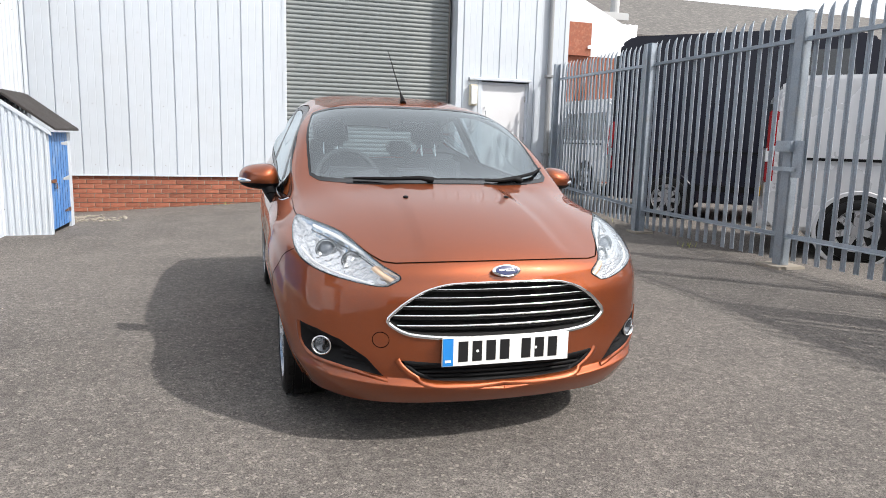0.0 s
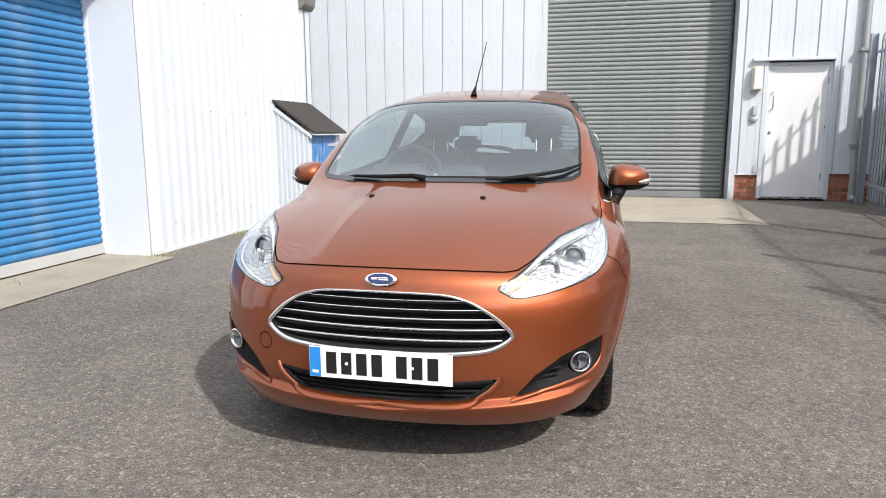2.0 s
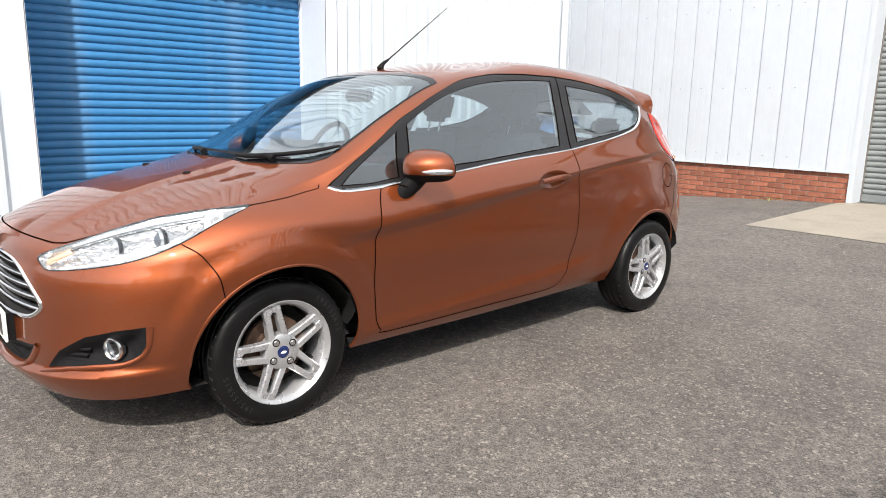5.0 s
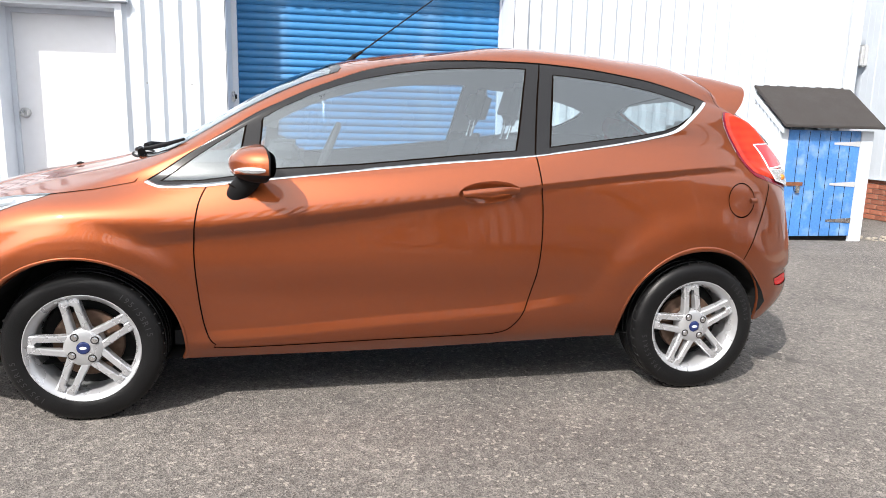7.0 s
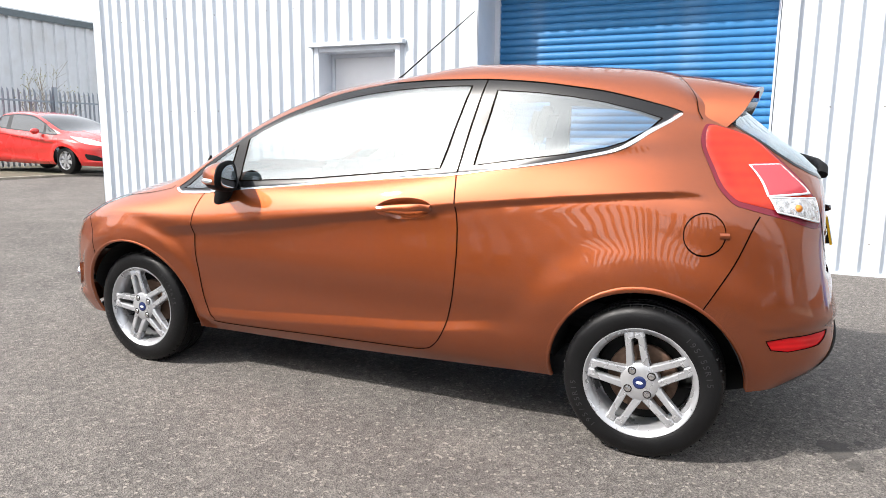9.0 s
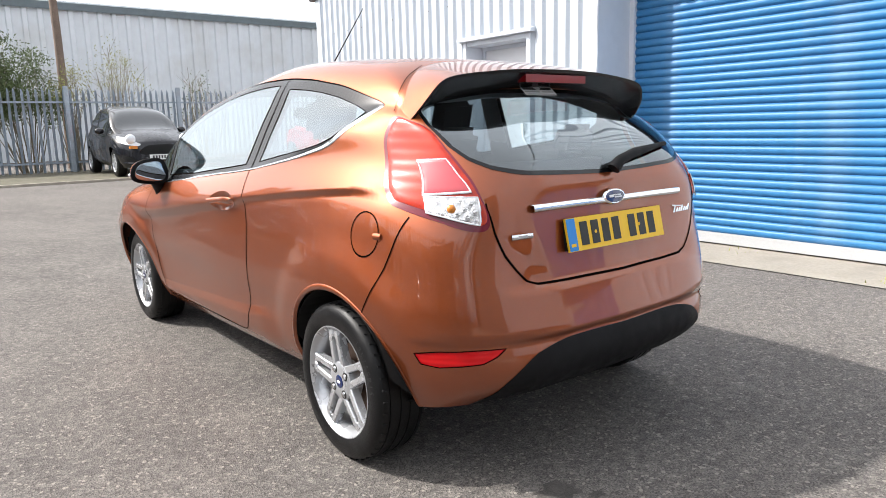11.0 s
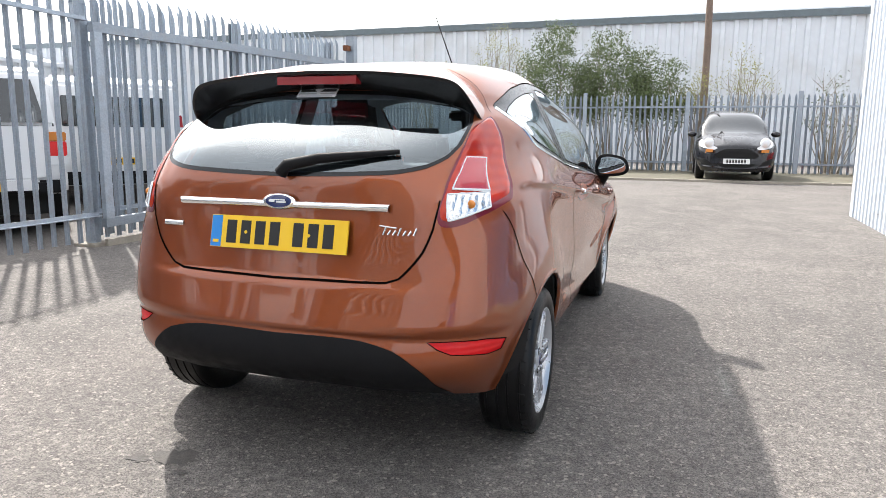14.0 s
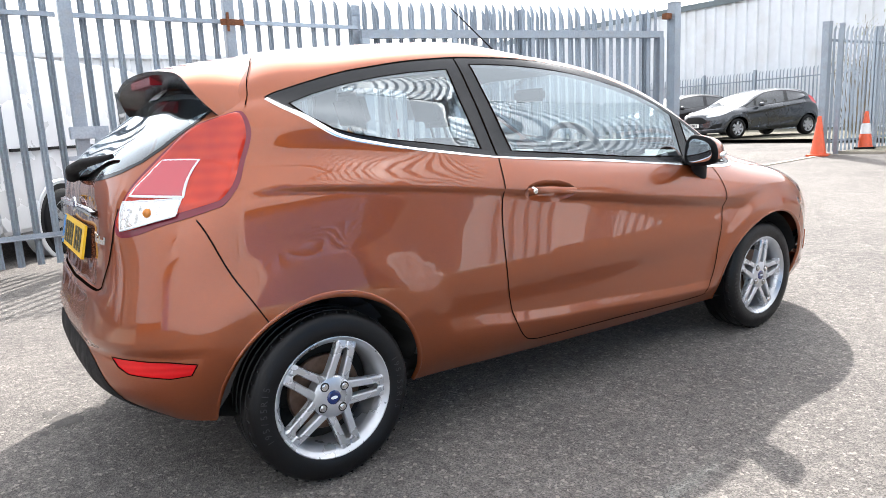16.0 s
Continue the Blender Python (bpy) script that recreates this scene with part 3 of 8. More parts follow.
d = steel_door("door_3", 1.0, 2.08, "closed white steel door in the long wall", "lock")
d.matrix_world = pose(-3.86, -3.16, .03, 0, 0, 90)
d = steel_door("door_4", .94, 2.14, "closed white steel door with a pull handle", "pull")
d.matrix_world = pose(3.30, EY + .03, .13)
slab("trim_door_reveal_a", boxm(-3.90, -3.215, .02, WX + .042, -3.16, 2.16), M_JAMB, "pale folded door reveal", "trim")
slab("trim_door_reveal_b", boxm(-3.90, -2.15, .02, WX + .042, -2.09, 2.16), M_JAMB, "pale folded door reveal", "trim")
slab("trim_door_head", boxm(-3.90, -3.16, 2.11, WX + .03, -2.15, 2.16), M_JAMB, "pale folded door head", "trim")
b = bmesh.new()
prism(b, [(WX + .02, 2.16), (WX + .10, 2.165), (WX + .10, 2.195), (WX + .02, 2.22)], "y", -3.27, -2.03)
slab("trim_door_hood", b, M_CLAD, "white drip hood over the door", "trim")
b = bmesh.new()
prism(b, [(EY - .02, 2.29), (EY - .10, 2.295), (EY - .10, 2.325), (EY - .02, 2.35)], "x", 3.06, 4.26)
slab("trim_end_door_hood", b, M_CLAD, "white drip hood over the end door", "trim")
slab("trim_end_door_a", boxm(3.24, EY - .04, .13, 3.30, EY + .10, 2.29), M_CLAD, "white door reveal", "trim")
slab("trim_end_door_b", boxm(4.24, EY - .04, .13, 4.30, EY + .10, 2.29), M_CLAD, "white door reveal", "trim")
e = part("wall_light", boxm(-.075, -.09, -.19, .075, 0, .19), pbr("aged_cream_plastic", (.62, .58, .46), .5, var=.1), None, bevel=.015)
part("diffuser", boxm(-.06, -.115, -.165, .06, -.088, .165), M_WHITEB, e, bevel=.01)
e.matrix_world = pose(3.13, EY - .035, 2.02)
tagged(e, "cream bulkhead light on the white cladding", "wall light")
e = part("alarm_bell", lathe(bmesh.new(), [(.0005, -.05), (.04, -.045), (.06, -.02), (.062, 0)], 20, "y"), M_GREYP, None, smooth=50)
part("bracket", boxm(-.03, -.06, .05, .03, 0, .20), M_GREYP, e, bevel=.005)
e.matrix_world = pose(3.13, EY - .035, 1.40)
tagged(e, "grey sounder with bracket on the white cladding", "alarm")
e = part("wall_light", boxm(-.09, -.09, -.16, .09, 0, .16), M_GREYP, None, bevel=.02)
part("diffuser", boxm(-.075, -.11, -.14, .075, -.088, .14), M_WHITEB, e, bevel=.01)
e.matrix_world = pose(-5.72, EY - .035, 2.28)
tagged(e, "grey bulkhead light beside the timber store", "wall light")
e = part("key_switch", boxm(-.05, -.03, -.05, .05, 0, .05), M_STEEL, None, bevel=.006)
part("switch_barrel", lathe(bmesh.new(), [(.0005, -.045), (.022, -.045), (.026, -.03)], 16, "y"), M_BLACKP, e)
e.matrix_world = pose(-3.92, -1.168, 1.36, 0, 0, 180)
tagged(e, "steel shutter key switch on the reveal", "switch")
b = bmesh.new()
cyl(b, (4.62, EY - .09, .12), (4.62, EY - .09, 6.0), .045, seg=16)
dp = part("downpipe", b, M_PIPE, None, smooth=60)
for z in (.95, 2.4):
    part("pipe_clip", boxm(4.55, EY - .15, z, 4.69, EY - .03, z + .05), M_PIPE, dp, bevel=.004)
part("pipe_shoe", tube(bmesh.new(), [(4.62, EY - .09, .20), (4.62, EY - .12, .15), (4.62, EY - .18, .12)], .047, 12), M_PIPE, dp, smooth=60)
tagged(dp, "grey plastic downpipe on the end wall", "downpipe")

# ---- lean-to timber store ----
store = part("timber_store", boxm(WX + .03, 4.535, -.05, -3.09, 5.65, 1.20), M_BLACKP, None)
b = bmesh.new()
prism(b, [(WX + .02, 1.70), (-2.93, 1.245), (-2.93, 1.275), (WX + .02, 1.735)], "y", 4.47, 5.69)
part("felt_roof", b, M_FELT, store, "black felted pent roof", bevel=.006)
b = bmesh.new()
prism(b, [(WX + .02, 1.64), (-2.99, 1.235), (-2.99, 1.185), (WX + .02, 1.585)], "y", 4.482, 4.512)
part("barge_board", b, M_CLAD, store)
b = bmesh.new()
n = 7
for k in range(n):                                    # ribbed side sheet under the pent roof
    x0 = WX + .04 + k * .078
    for x, w, dep in ((x0, .040, .0), (x0 + .040, .038, .014)):
        zt = 1.60 - (x - WX) * .66
        part("side_strip", boxm(x, 4.52 - dep - .012, -.04, min(x + w, -3.05), 4.535 - dep, zt), M_CLAD, store)
part("base_trim", boxm(WX + .03, 4.50, -.06, -3.03, 4.535, -.015), M_CLAD, store)
for y0, y1 in ((4.52, 4.600), (5.497, 5.65)):
    part("corner_board", boxm(-3.09, y0, -.05, -3.045, y1, 1.225), M_CLAD, store, bevel=.004)
bd = part("store_door", boxm(-3.085, 4.605, .02, -3.05, 5.492, 1.225), M_BLUEDOOR, store, "worn blue painted door", bevel=.004)
for y in np.linspace(4.605, 5.492, 8)[1:-1]:
    part("board_groove", boxm(-3.052, y - .003, -.015, -3.0485, y + .003, 1.21), M_BLACKP, bd)
for z in (.20, .62, 1.08):
    b = bmesh.new()
    prism(b, [(5.17, z - .012), (5.488, z - .03), (5.488, z + .03), (5.17, z + .012)], "x", -3.05, -3.043)
    part("strap_hinge", b, M_STEEL if z < .5 else M_GREYP, bd)
part("hasp", boxm(-3.05, 4.615, .60, -3.040, 4.83, .64), M_RUST, bd)
part("padlock", boxm(-3.045, 4.74, .52, -3.020, 4.79, .60), M_STEEL, bd, bevel=.005)
store.matrix_basis = Matrix.Translation((WX, 0, 0)) @ Matrix.Diagonal((.89, 1, .955, 1)) @ Matrix.Translation((-WX, 0, 0))
tagged(store, "small lean-to store with black felt roof and blue door", "store")
b = bmesh.new()
rnd = random.Random(5)
for _ in range(150):
    x, y = rnd.uniform(-3.55, -2.55), rnd.uniform(5.85, 6.9)
    if x > -3.0 and y > 6.5:
        continue
    r = rnd.uniform(.012, .03)
    bmesh.ops.create_icosphere(b, subdivisions=1, radius=r, matrix=Matrix.Translation((x, y, ground_z(x, y) + r * .3)) @ Matrix.Diagonal((1, rnd.uniform(.6, 1.3), .6, 1)))
tagged(part("gravel", b, M_CONC, None), "loose pale gravel heaped by the store", "gravel", kind="stuff")


# ---- brick plinth ----
def bricks(parent, x0, x1, z0, courses, y):
    me = bpy.data.meshes.new("brick")
    q = boxm(-.1075, -.012, -.0325, .1075, .02, .0325)
    bmesh.ops.bevel(q, geom=list(q.edges), offset=.004, segments=1, affect="EDGES")
    q.to_mesh(me); q.free()
    me.materials.append(M_BRICK)
    half = me.copy()
    half.transform(Matrix.Diagonal((.477, 1, 1, 1)))
    rn = random.Random(int(x0 * 100) + 7)
    for c in range(courses):
        z = z0 + .0375 + c * .075
        x = x0 - (.1125 if c % 2 else 0)
        while x < x1 - .04:
            a, b_ = max(x, x0), min(x + .215, x1)
            if b_ - a > .16:
                ob = part("brick", me, None, parent)
                ob.matrix_basis = Matrix.Translation(((a + b_) / 2, y + rn.uniform(-.003, .003), z)) @ Matrix.Diagonal(((b_ - a) / .215, 1, 1, 1))
            elif b_ - a > .04:
                ob = part("brick", half, None, parent)
                ob.matrix_basis = Matrix.Translation(((a + b_) / 2, y + rn.uniform(-.003, .003), z)) @ Matrix.Diagonal(((b_ - a) / .1025, 1, 1, 1))
            x += .225


pl = slab("plinth_north_a", boxm(-6.2, EY, -.15, -.20, EY + .2, .50), M_MORTAR, "red brick plinth below the white cladding", "plinth")
bricks(pl, -5.6, -.22, -.10, 8, EY)
slab("plinth_north_d", boxm(-9.0, EY, -.15, -6.2, EY + .2, .50), M_BRICK, "red brick plinth in the far corner", "plinth")
pl = slab("plinth_north_b", boxm(2.86, EY, -.05, 3.29, EY + .2, .52), M_MORTAR, "red brick pier beside the end door", "plinth")
bricks(pl, 2.87, 3.29, .07, 6, EY)
pl = slab("plinth_north_c", boxm(4.27, EY, -.05, 4.95, EY + .2, .55), M_MORTAR, "red brick plinth beside the end door", "plinth")
bricks(pl, 4.28, 4.95, .10, 6, EY)

# ---- verge, kerb, cones ----
b = sheet([-22 + 1.0 * i for i in range(27)], [-16.6, -15.5, -14.5, -13.3, -12.05], lambda x, y: .262)
slab("verge", b, M_GRASS, "stony verge behind the kerb", "verge", smooth=60)
kerb = slab("kerb", boxm(-22, -12.05, .1, 4.0, -11.93, .25), M_MORTAR, "grey concrete kerb along the verge", "kerb")
for i in range(28):
    part("kerb_stone", boxm(-22 + .93 * i, -12.06, .12, -22 + .93 * i + .915, -11.92, .272), M_CONC, kerb, bevel=.012)
b = sheet([4.6, 8, 12, 16, 24], [-28, -22, -17.5, -16.0], lambda x, y: .33)
slab("verge_east", b, M_GRASS, "rough verge beyond the road gate", "verge", smooth=60)


def cone(x, y, z, band):
    e = part("base", boxm(-.19, -.19, 0, .19, .19, .035), M_BLACKP if band else M_ORANGE, None, bevel=.01)
    e.name = "traffic_cone"
    part("body", lathe(bmesh.new(), [(.145, .035), (.135, .06), (.032, .74), (.026, .75), (.0005, .75)], 28, "z"), M_ORANGE, e, smooth=50)
    if band:
        part("band", lathe(bmesh.new(), [(.105, .30), (.0735, .51)], 28, "z"), M_WHITEB, e, "white reflective band", smooth=50)
    e.matrix_world = pose(x, y, z, 0, 0, 20)
    return tagged(e, "orange traffic cone with a white band" if band else "faded plain orange traffic cone", "traffic cone", group="traffic cones by the gate")


cone(4.01, -11.30, ground_z(4, -11.3), False)
cone(3.93, -13.0, .262, True)

# ---- grey warehouses, roofs and brick beyond ----
RIB2 = ((0.0, 0.0), (0.28, 0.0), (0.36, 0.085), (0.64, 0.085), (0.72, 0.0))
lab = "long grey profiled warehouse wall"
clad("wall_far_south", (-60, -26), (34, -26), 0, 5.75, (0, 1), 0.5, RIB2, lab, M_CLAD_GREY)
b = bmesh.new()
prism(b, [(-25.85, 5.70), (-25.8, 5.95), (-26.1, 6.05), (-44, 8.6), (-44, 8.5), (-26.1, 5.8)], "x", -60, 34)
slab("roof_far_south", b, M_CAP, "dark grey eaves and sheet roof", "roof")
clad("wall_far_east", (30, -26), (30, 12), 0, 4.6, (-1, 0), 0.5, RIB2, lab, M_CLAD_GREY)
b = bmesh.new()
prism(b, [(29.8, 4.55), (29.8, 4.75), (42, 7.6), (42, 7.4)], "y", -26, 12)
slab("roof_far_east", b, M_CLAD_GREY, "pale grey sheet roof", "roof")
pl = slab("wall_brick_far", boxm(6.6, 13.0, 0, 14, 13.3, 3.55), M_BRICK, "red brick workshop wall", "wall")
slab("wall_brick_pier", boxm(7.36, 12.9, 3.55, 8.24, 13.5, 4.42), M_BRICK, "red brick stack", "wall")
b = bmesh.new()
for k in range(10):                                   # ribbed sheets rising to the gable
    lo0, lo1, hi0, hi1 = 8.12 + .145 * k, 8.12 + .145 * (k + 1), 9.55 + .21 * k, 9.55 + .21 * (k + 1)
    q = [b.verts.new(p) for z in (0, -.08) for p in ((lo0, 12.85, 3.80 + z), (lo0 + .12, 12.85, 3.80 + z + .03), (lo1, 12.85, 3.80 + z), (hi1, 16.2, 5.06 + z), (hi0 + .17, 16.2, 5.09 + z), (hi0, 16.2, 5.06 + z))]
    for f in ((0, 1, 4, 5), (1, 2, 3, 4), (6, 7, 10, 11), (7, 8, 9, 10), (0, 1, 7, 6), (1, 2, 8, 7), (2, 3, 9, 8), (0, 5, 11, 6)):
        b.faces.new([q[i] for i in f])
bmesh.ops.remove_doubles(b, verts=b.verts, dist=.001)
slab("roof_brick_far", b, M_CLAD_GREY, "pale ribbed sheet roof", "roof")
b = bmesh.new()
prism(b, [(6.4, 0), (6.4, 5.6), (9.2, 6.55), (11.9, 5.3), (11.9, 0)], "y", 17.5, 17.8)
slab("wall_gable_far", b, M_CLAD_GREY, "grey clad gable", "wall")
b = bmesh.new()
prism(b, [(18.5, 5.2), (26.5, 8.4), (34, 5.2), (34, 5.1), (26.5, 8.3), (18.5, 5.1)], "x", 10.5, 70)
slab("roof_tiled_far", b, M_TILE, "long weathered grey tiled roof", "roof")
slab("wall_tiled_far", boxm(10.5, 19.5, 0, 70, 19.8, 5.4), M_BRICK, "brick wall under the tiled roof", "wall")
e = part("roof_vent", boxm(-.6, -.3, -.2, .6, .5, .10), M_GREYP, None, bevel=.03)
part("cowl", cyl(bmesh.new(), (.1, 0, .1), (.1, 0, .75), .18, seg=14), M_GREYP, e)
e.matrix_world = pose(13.4, 21.0, 6.25)
tagged(e, "pale vent cowl on the tiled roof", "vent")
b = bmesh.new()
tube(b, [(-2.0, -19, 0), (-2.0, -19, 4), (-1.92, -19, 9)], [.12, .105, .085], 12)
tagged(part("telegraph_pole", b, M_WOOD, None, smooth=60), "brown timber telegraph pole behind the fence", "pole")


# ---- shrubs ----
def shrub(name, x, y, z, w, h, low_, clumps, per, mat, label, seed, size=.10, bare=0, deep=.55):
    """Forking twigs that carry clumps of small leaves over an uneven mass between heights low_ and h."""
    rn = random.Random(seed)
    e = empty(name)
    e.matrix_world = pose(x, y, z)
    bt, tips = bmesh.new(), []
    for k in range(clumps):
        a, r = rn.uniform(0, 2 * math.pi), math.sqrt(rn.random())
        lump = .80 + .28 * noise.noise(Vector((1.7 * math.cos(a), 1.7 * math.sin(a), seed)))
        px, py = math.cos(a) * r * w * lump, math.sin(a) * r * w * deep
        top = low_ + (h - low_) * (1 - .75 * r * r) * (.82 + .3 * noise.noise(Vector((px * 1.3, py, seed + 5.))))
        tips.append(Vector((px, py, low_ + (top - low_) * rn.random() ** .55)))
    for k, tip in enumerate(tips[:26 + bare]):
        if k >= 26:
            tip = tip + Vector((rn.uniform(-.3, .3), rn.uniform(-.2, .2), rn.uniform(.15, .55)))
        base = Vector((tip.x * .3, tip.y * .3, 0))
        mid_ = (base + tip) / 2 + Vector((rn.uniform(-.2, .2), rn.uniform(-.15, .15), rn.uniform(0, .3)))
        tube(bt, [base, mid_, tip], [.016, .010, .004], 5)
        for _ in range(3):
            q = mid_ + (tip - mid_) * rn.uniform(.2, .9)
            tube(bt, [q, q + Vector((rn.uniform(-.4, .4), rn.uniform(-.3, .3), rn.uniform(.1, .5)))], [.006, .003], 4)
    part("trunk", bt, M_TWIG, e)
    n = clumps * per
    g = np.random.RandomState(seed)
    C = np.repeat(np.array([tuple(t_) for t_ in tips]), per, axis=0)
    C = C + g.normal(0, 1, (n, 3)) * np.repeat(g.uniform(.09, .20, (clumps, 1)), per, axis=0)
    d1 = g.normal(0, 1, (n, 3)); d1 /= np.linalg.norm(d1, axis=1, keepdims=True)
    d2 = np.cross(d1, g.normal(0, 1, (n, 3))); d2 /= np.linalg.norm(d2, axis=1, keepdims=True)
    l1, l2 = size * g.uniform(.5, 1.2, (n, 1)) * .5, size * g.uniform(.2, .42, (n, 1)) * .5
    V = np.stack((C - d1 * l1, C + d2 * l2, C + d1 * l1, C - d2 * l2), 1).reshape(-1, 3)
    me = bpy.data.meshes.new("foliage")
    me.from_pydata(V.tolist(), [], np.arange(4 * n).reshape(-1, 4).tolist())
    me.materials.append(mat)
    part("foliage", me, None, e)
    return tagged(e, label, "shrub")


shrub("shrub", 2.35, -17.5, .2, 1.85, 4.95, 1.5, 150, 95, M_LEAF, "dense dark evergreen shrub over the palisade", 3)
shrub("shrub", .55, -17.3, .2, 1.60, 4.62, 1.4, 135, 95, M_LEAF, "dense rounded evergreen shrub over the palisade", 8)
shrub("shrub", -.75, -17.2, .2, 1.20, 4.05, 1.3, 90, 80, M_LEAF, "low evergreen shrub beside the telegraph pole", 14)
shrub("shrub", 4.1, -17.7, .2, 1.4, 5.0, 1.8, 70, 40, M_LEAF2, "pale budding shrub with bare twigs", 11, size=.07, bare=30)
shrub("shrub", -1.75, -17.0, .2, .55, 3.0, 1.7, 26, 34, M_LEAF2, "yellow budding sapling by the pole", 21, size=.07, bare=6)
shrub("shrub", -3.0, -17.2, .2, .85, 3.55, 2.1, 26, 22, M_LEAF2, "thin budding sapling behind the fence", 31, size=.08, bare=14)
shrub("shrub", -5.2, -16.9, .2, .95, 3.0, 1.0, 30, 14, M_LEAF, "thin straggling sapling behind the fence", 41, size=.09, bare=10)
shrub("shrub", -10.5, -17.4, .2, 1.0, 3.4, 1.6, 24, 8, M_LEAF2, "bare budding sapling behind the fence", 51, size=.07, bare=12)
shrub("shrub", 6.8, -19.0, .2, 1.2, 4.2, 1.8, 26, 10, M_LEAF2, "bare budding shrub beyond the gate", 61, size=.07, bare=16)
# weeds at the wall foot
b = bmesh.new()
rn = random.Random(9)
for cx, cy, n_ in ((-3.50, 1.60, 26), (-3.52, -1.35, 20), (-3.5, 3.2, 14), (-1.2, 7.68, 16), (4.2, 2.6, 16), (4.1, -2.2, 30), (4.15, -4.6, 26), (4.3, 4.9, 24), (-3.9, 0.2, 8)):
    for _ in range(n_):
        x, y = cx + rn.gauss(0, .07), cy + rn.gauss(0, .12)
        z = ground_z(x, y)
        a, hh, l_ = rn.uniform(0, 6.3), rn.uniform(.02, .08), rn.uniform(.01, .05)
        p = Vector((x, y, z)); q = p + Vector((math.cos(a) * l_, math.sin(a) * l_, hh)); s_ = Vector((-math.sin(a), math.cos(a), 0)) * .006
        b.faces.new([b.verts.new(v) for v in (p - s_, p + s_, q)])
tagged(part("weeds", b, M_LEAF2, None), "small green weeds along the wall foot", "weeds", kind="stuff")
# loose pale stones and specks lying on the tarmac
b = bmesh.new()
for _ in range(420):
    a = rn.uniform(0, 6.3)
    r = 2.0 + 4.0 * rn.random() ** .8
    x, y = 1.15 * r * math.cos(a), r * math.sin(a) * 1.2
    if abs(x) > 4.1 or y > 7:
        continue
    s_ = rn.uniform(.0025, .009)
    bmesh.ops.create_icosphere(b, subdivisions=1, radius=s_, matrix=Matrix.Translation((x, y, ground_z(x, y) + s_ * .35)) @ Matrix.Diagonal((1, rn.uniform(.7, 1.4), .6, 1)))
tagged(part("loose_stones", b, M_CONC, None), "small pale stones scattered on the tarmac", "stones", kind="stuff")
# old oil drips on the tarmac
def stain(x, y, r, seed):
    b_ = bmesh.new()
    q_ = random.Random(seed)
    ring = [b_.verts.new((x + r * (1 + q_.uniform(-.35, .35)) * 1.5 * math.cos(a), y + r * (1 + q_.uniform(-.35, .35)) * math.sin(a), ground_z(x, y) + .0025)) for a in np.linspace(0, 6.283, 23)[:-1]]
    b_.faces.new(ring)
    return tagged(part("oil_stain", b_, M_STAIN, None), "dark old oil stain on the tarmac", "stain", kind="stuff")


M_STAIN = pbr("oil_stained_tarmac", (.066, .060, .054), .8, var=.6, scale=14, fine=160, bump=.5, bump_scale=190)
for k, (x, y, r) in enumerate(((.40, 1.93, .055), (.52, 1.98, .03), (.30, 2.02, .018), (1.68, 3.5, .05))):
    stain(x, y, r, k)

# self-tapping screws in the cladding, seen as dark dots
def screws(name, pts, out, label):
    b_ = bmesh.new()
    for p in pts:
        p = Vector(p)
        cyl(b_, p, p + Vector(out) * .006, .007, seg=6)
    return tagged(part(name, b_, M_GUTTER, None), label, "screws", kind="stuff")


W_SPANS = ((-6.75, -3.3), (-2.05, -1.35), (1.85, 5.6))
screws("cladding_screws", [(WX + .034, y, z) for z in (.28, 1.45, 2.62) for a_, b_ in W_SPANS for y in np.arange(math.ceil(a_ / .4) * .4 + .1, b_, .4)], (1, 0, 0), "small dark fixing screws in the white cladding")
screws("cladding_screws", [(x, EY - .03, z) for z in (.66, 1.62, 2.75) for x in np.arange(-3.55, -.75, .3504)], (0, -1, 0), "small dark fixing screws in the end wall")

# ---- the hatchback's body surface ----
# Rails run round one half of the car from the front centre to the rear centre; each point is (x, y, z).
def rail(xs_, ys_, zs_):
    return list(zip(xs_, ys_, zs_))


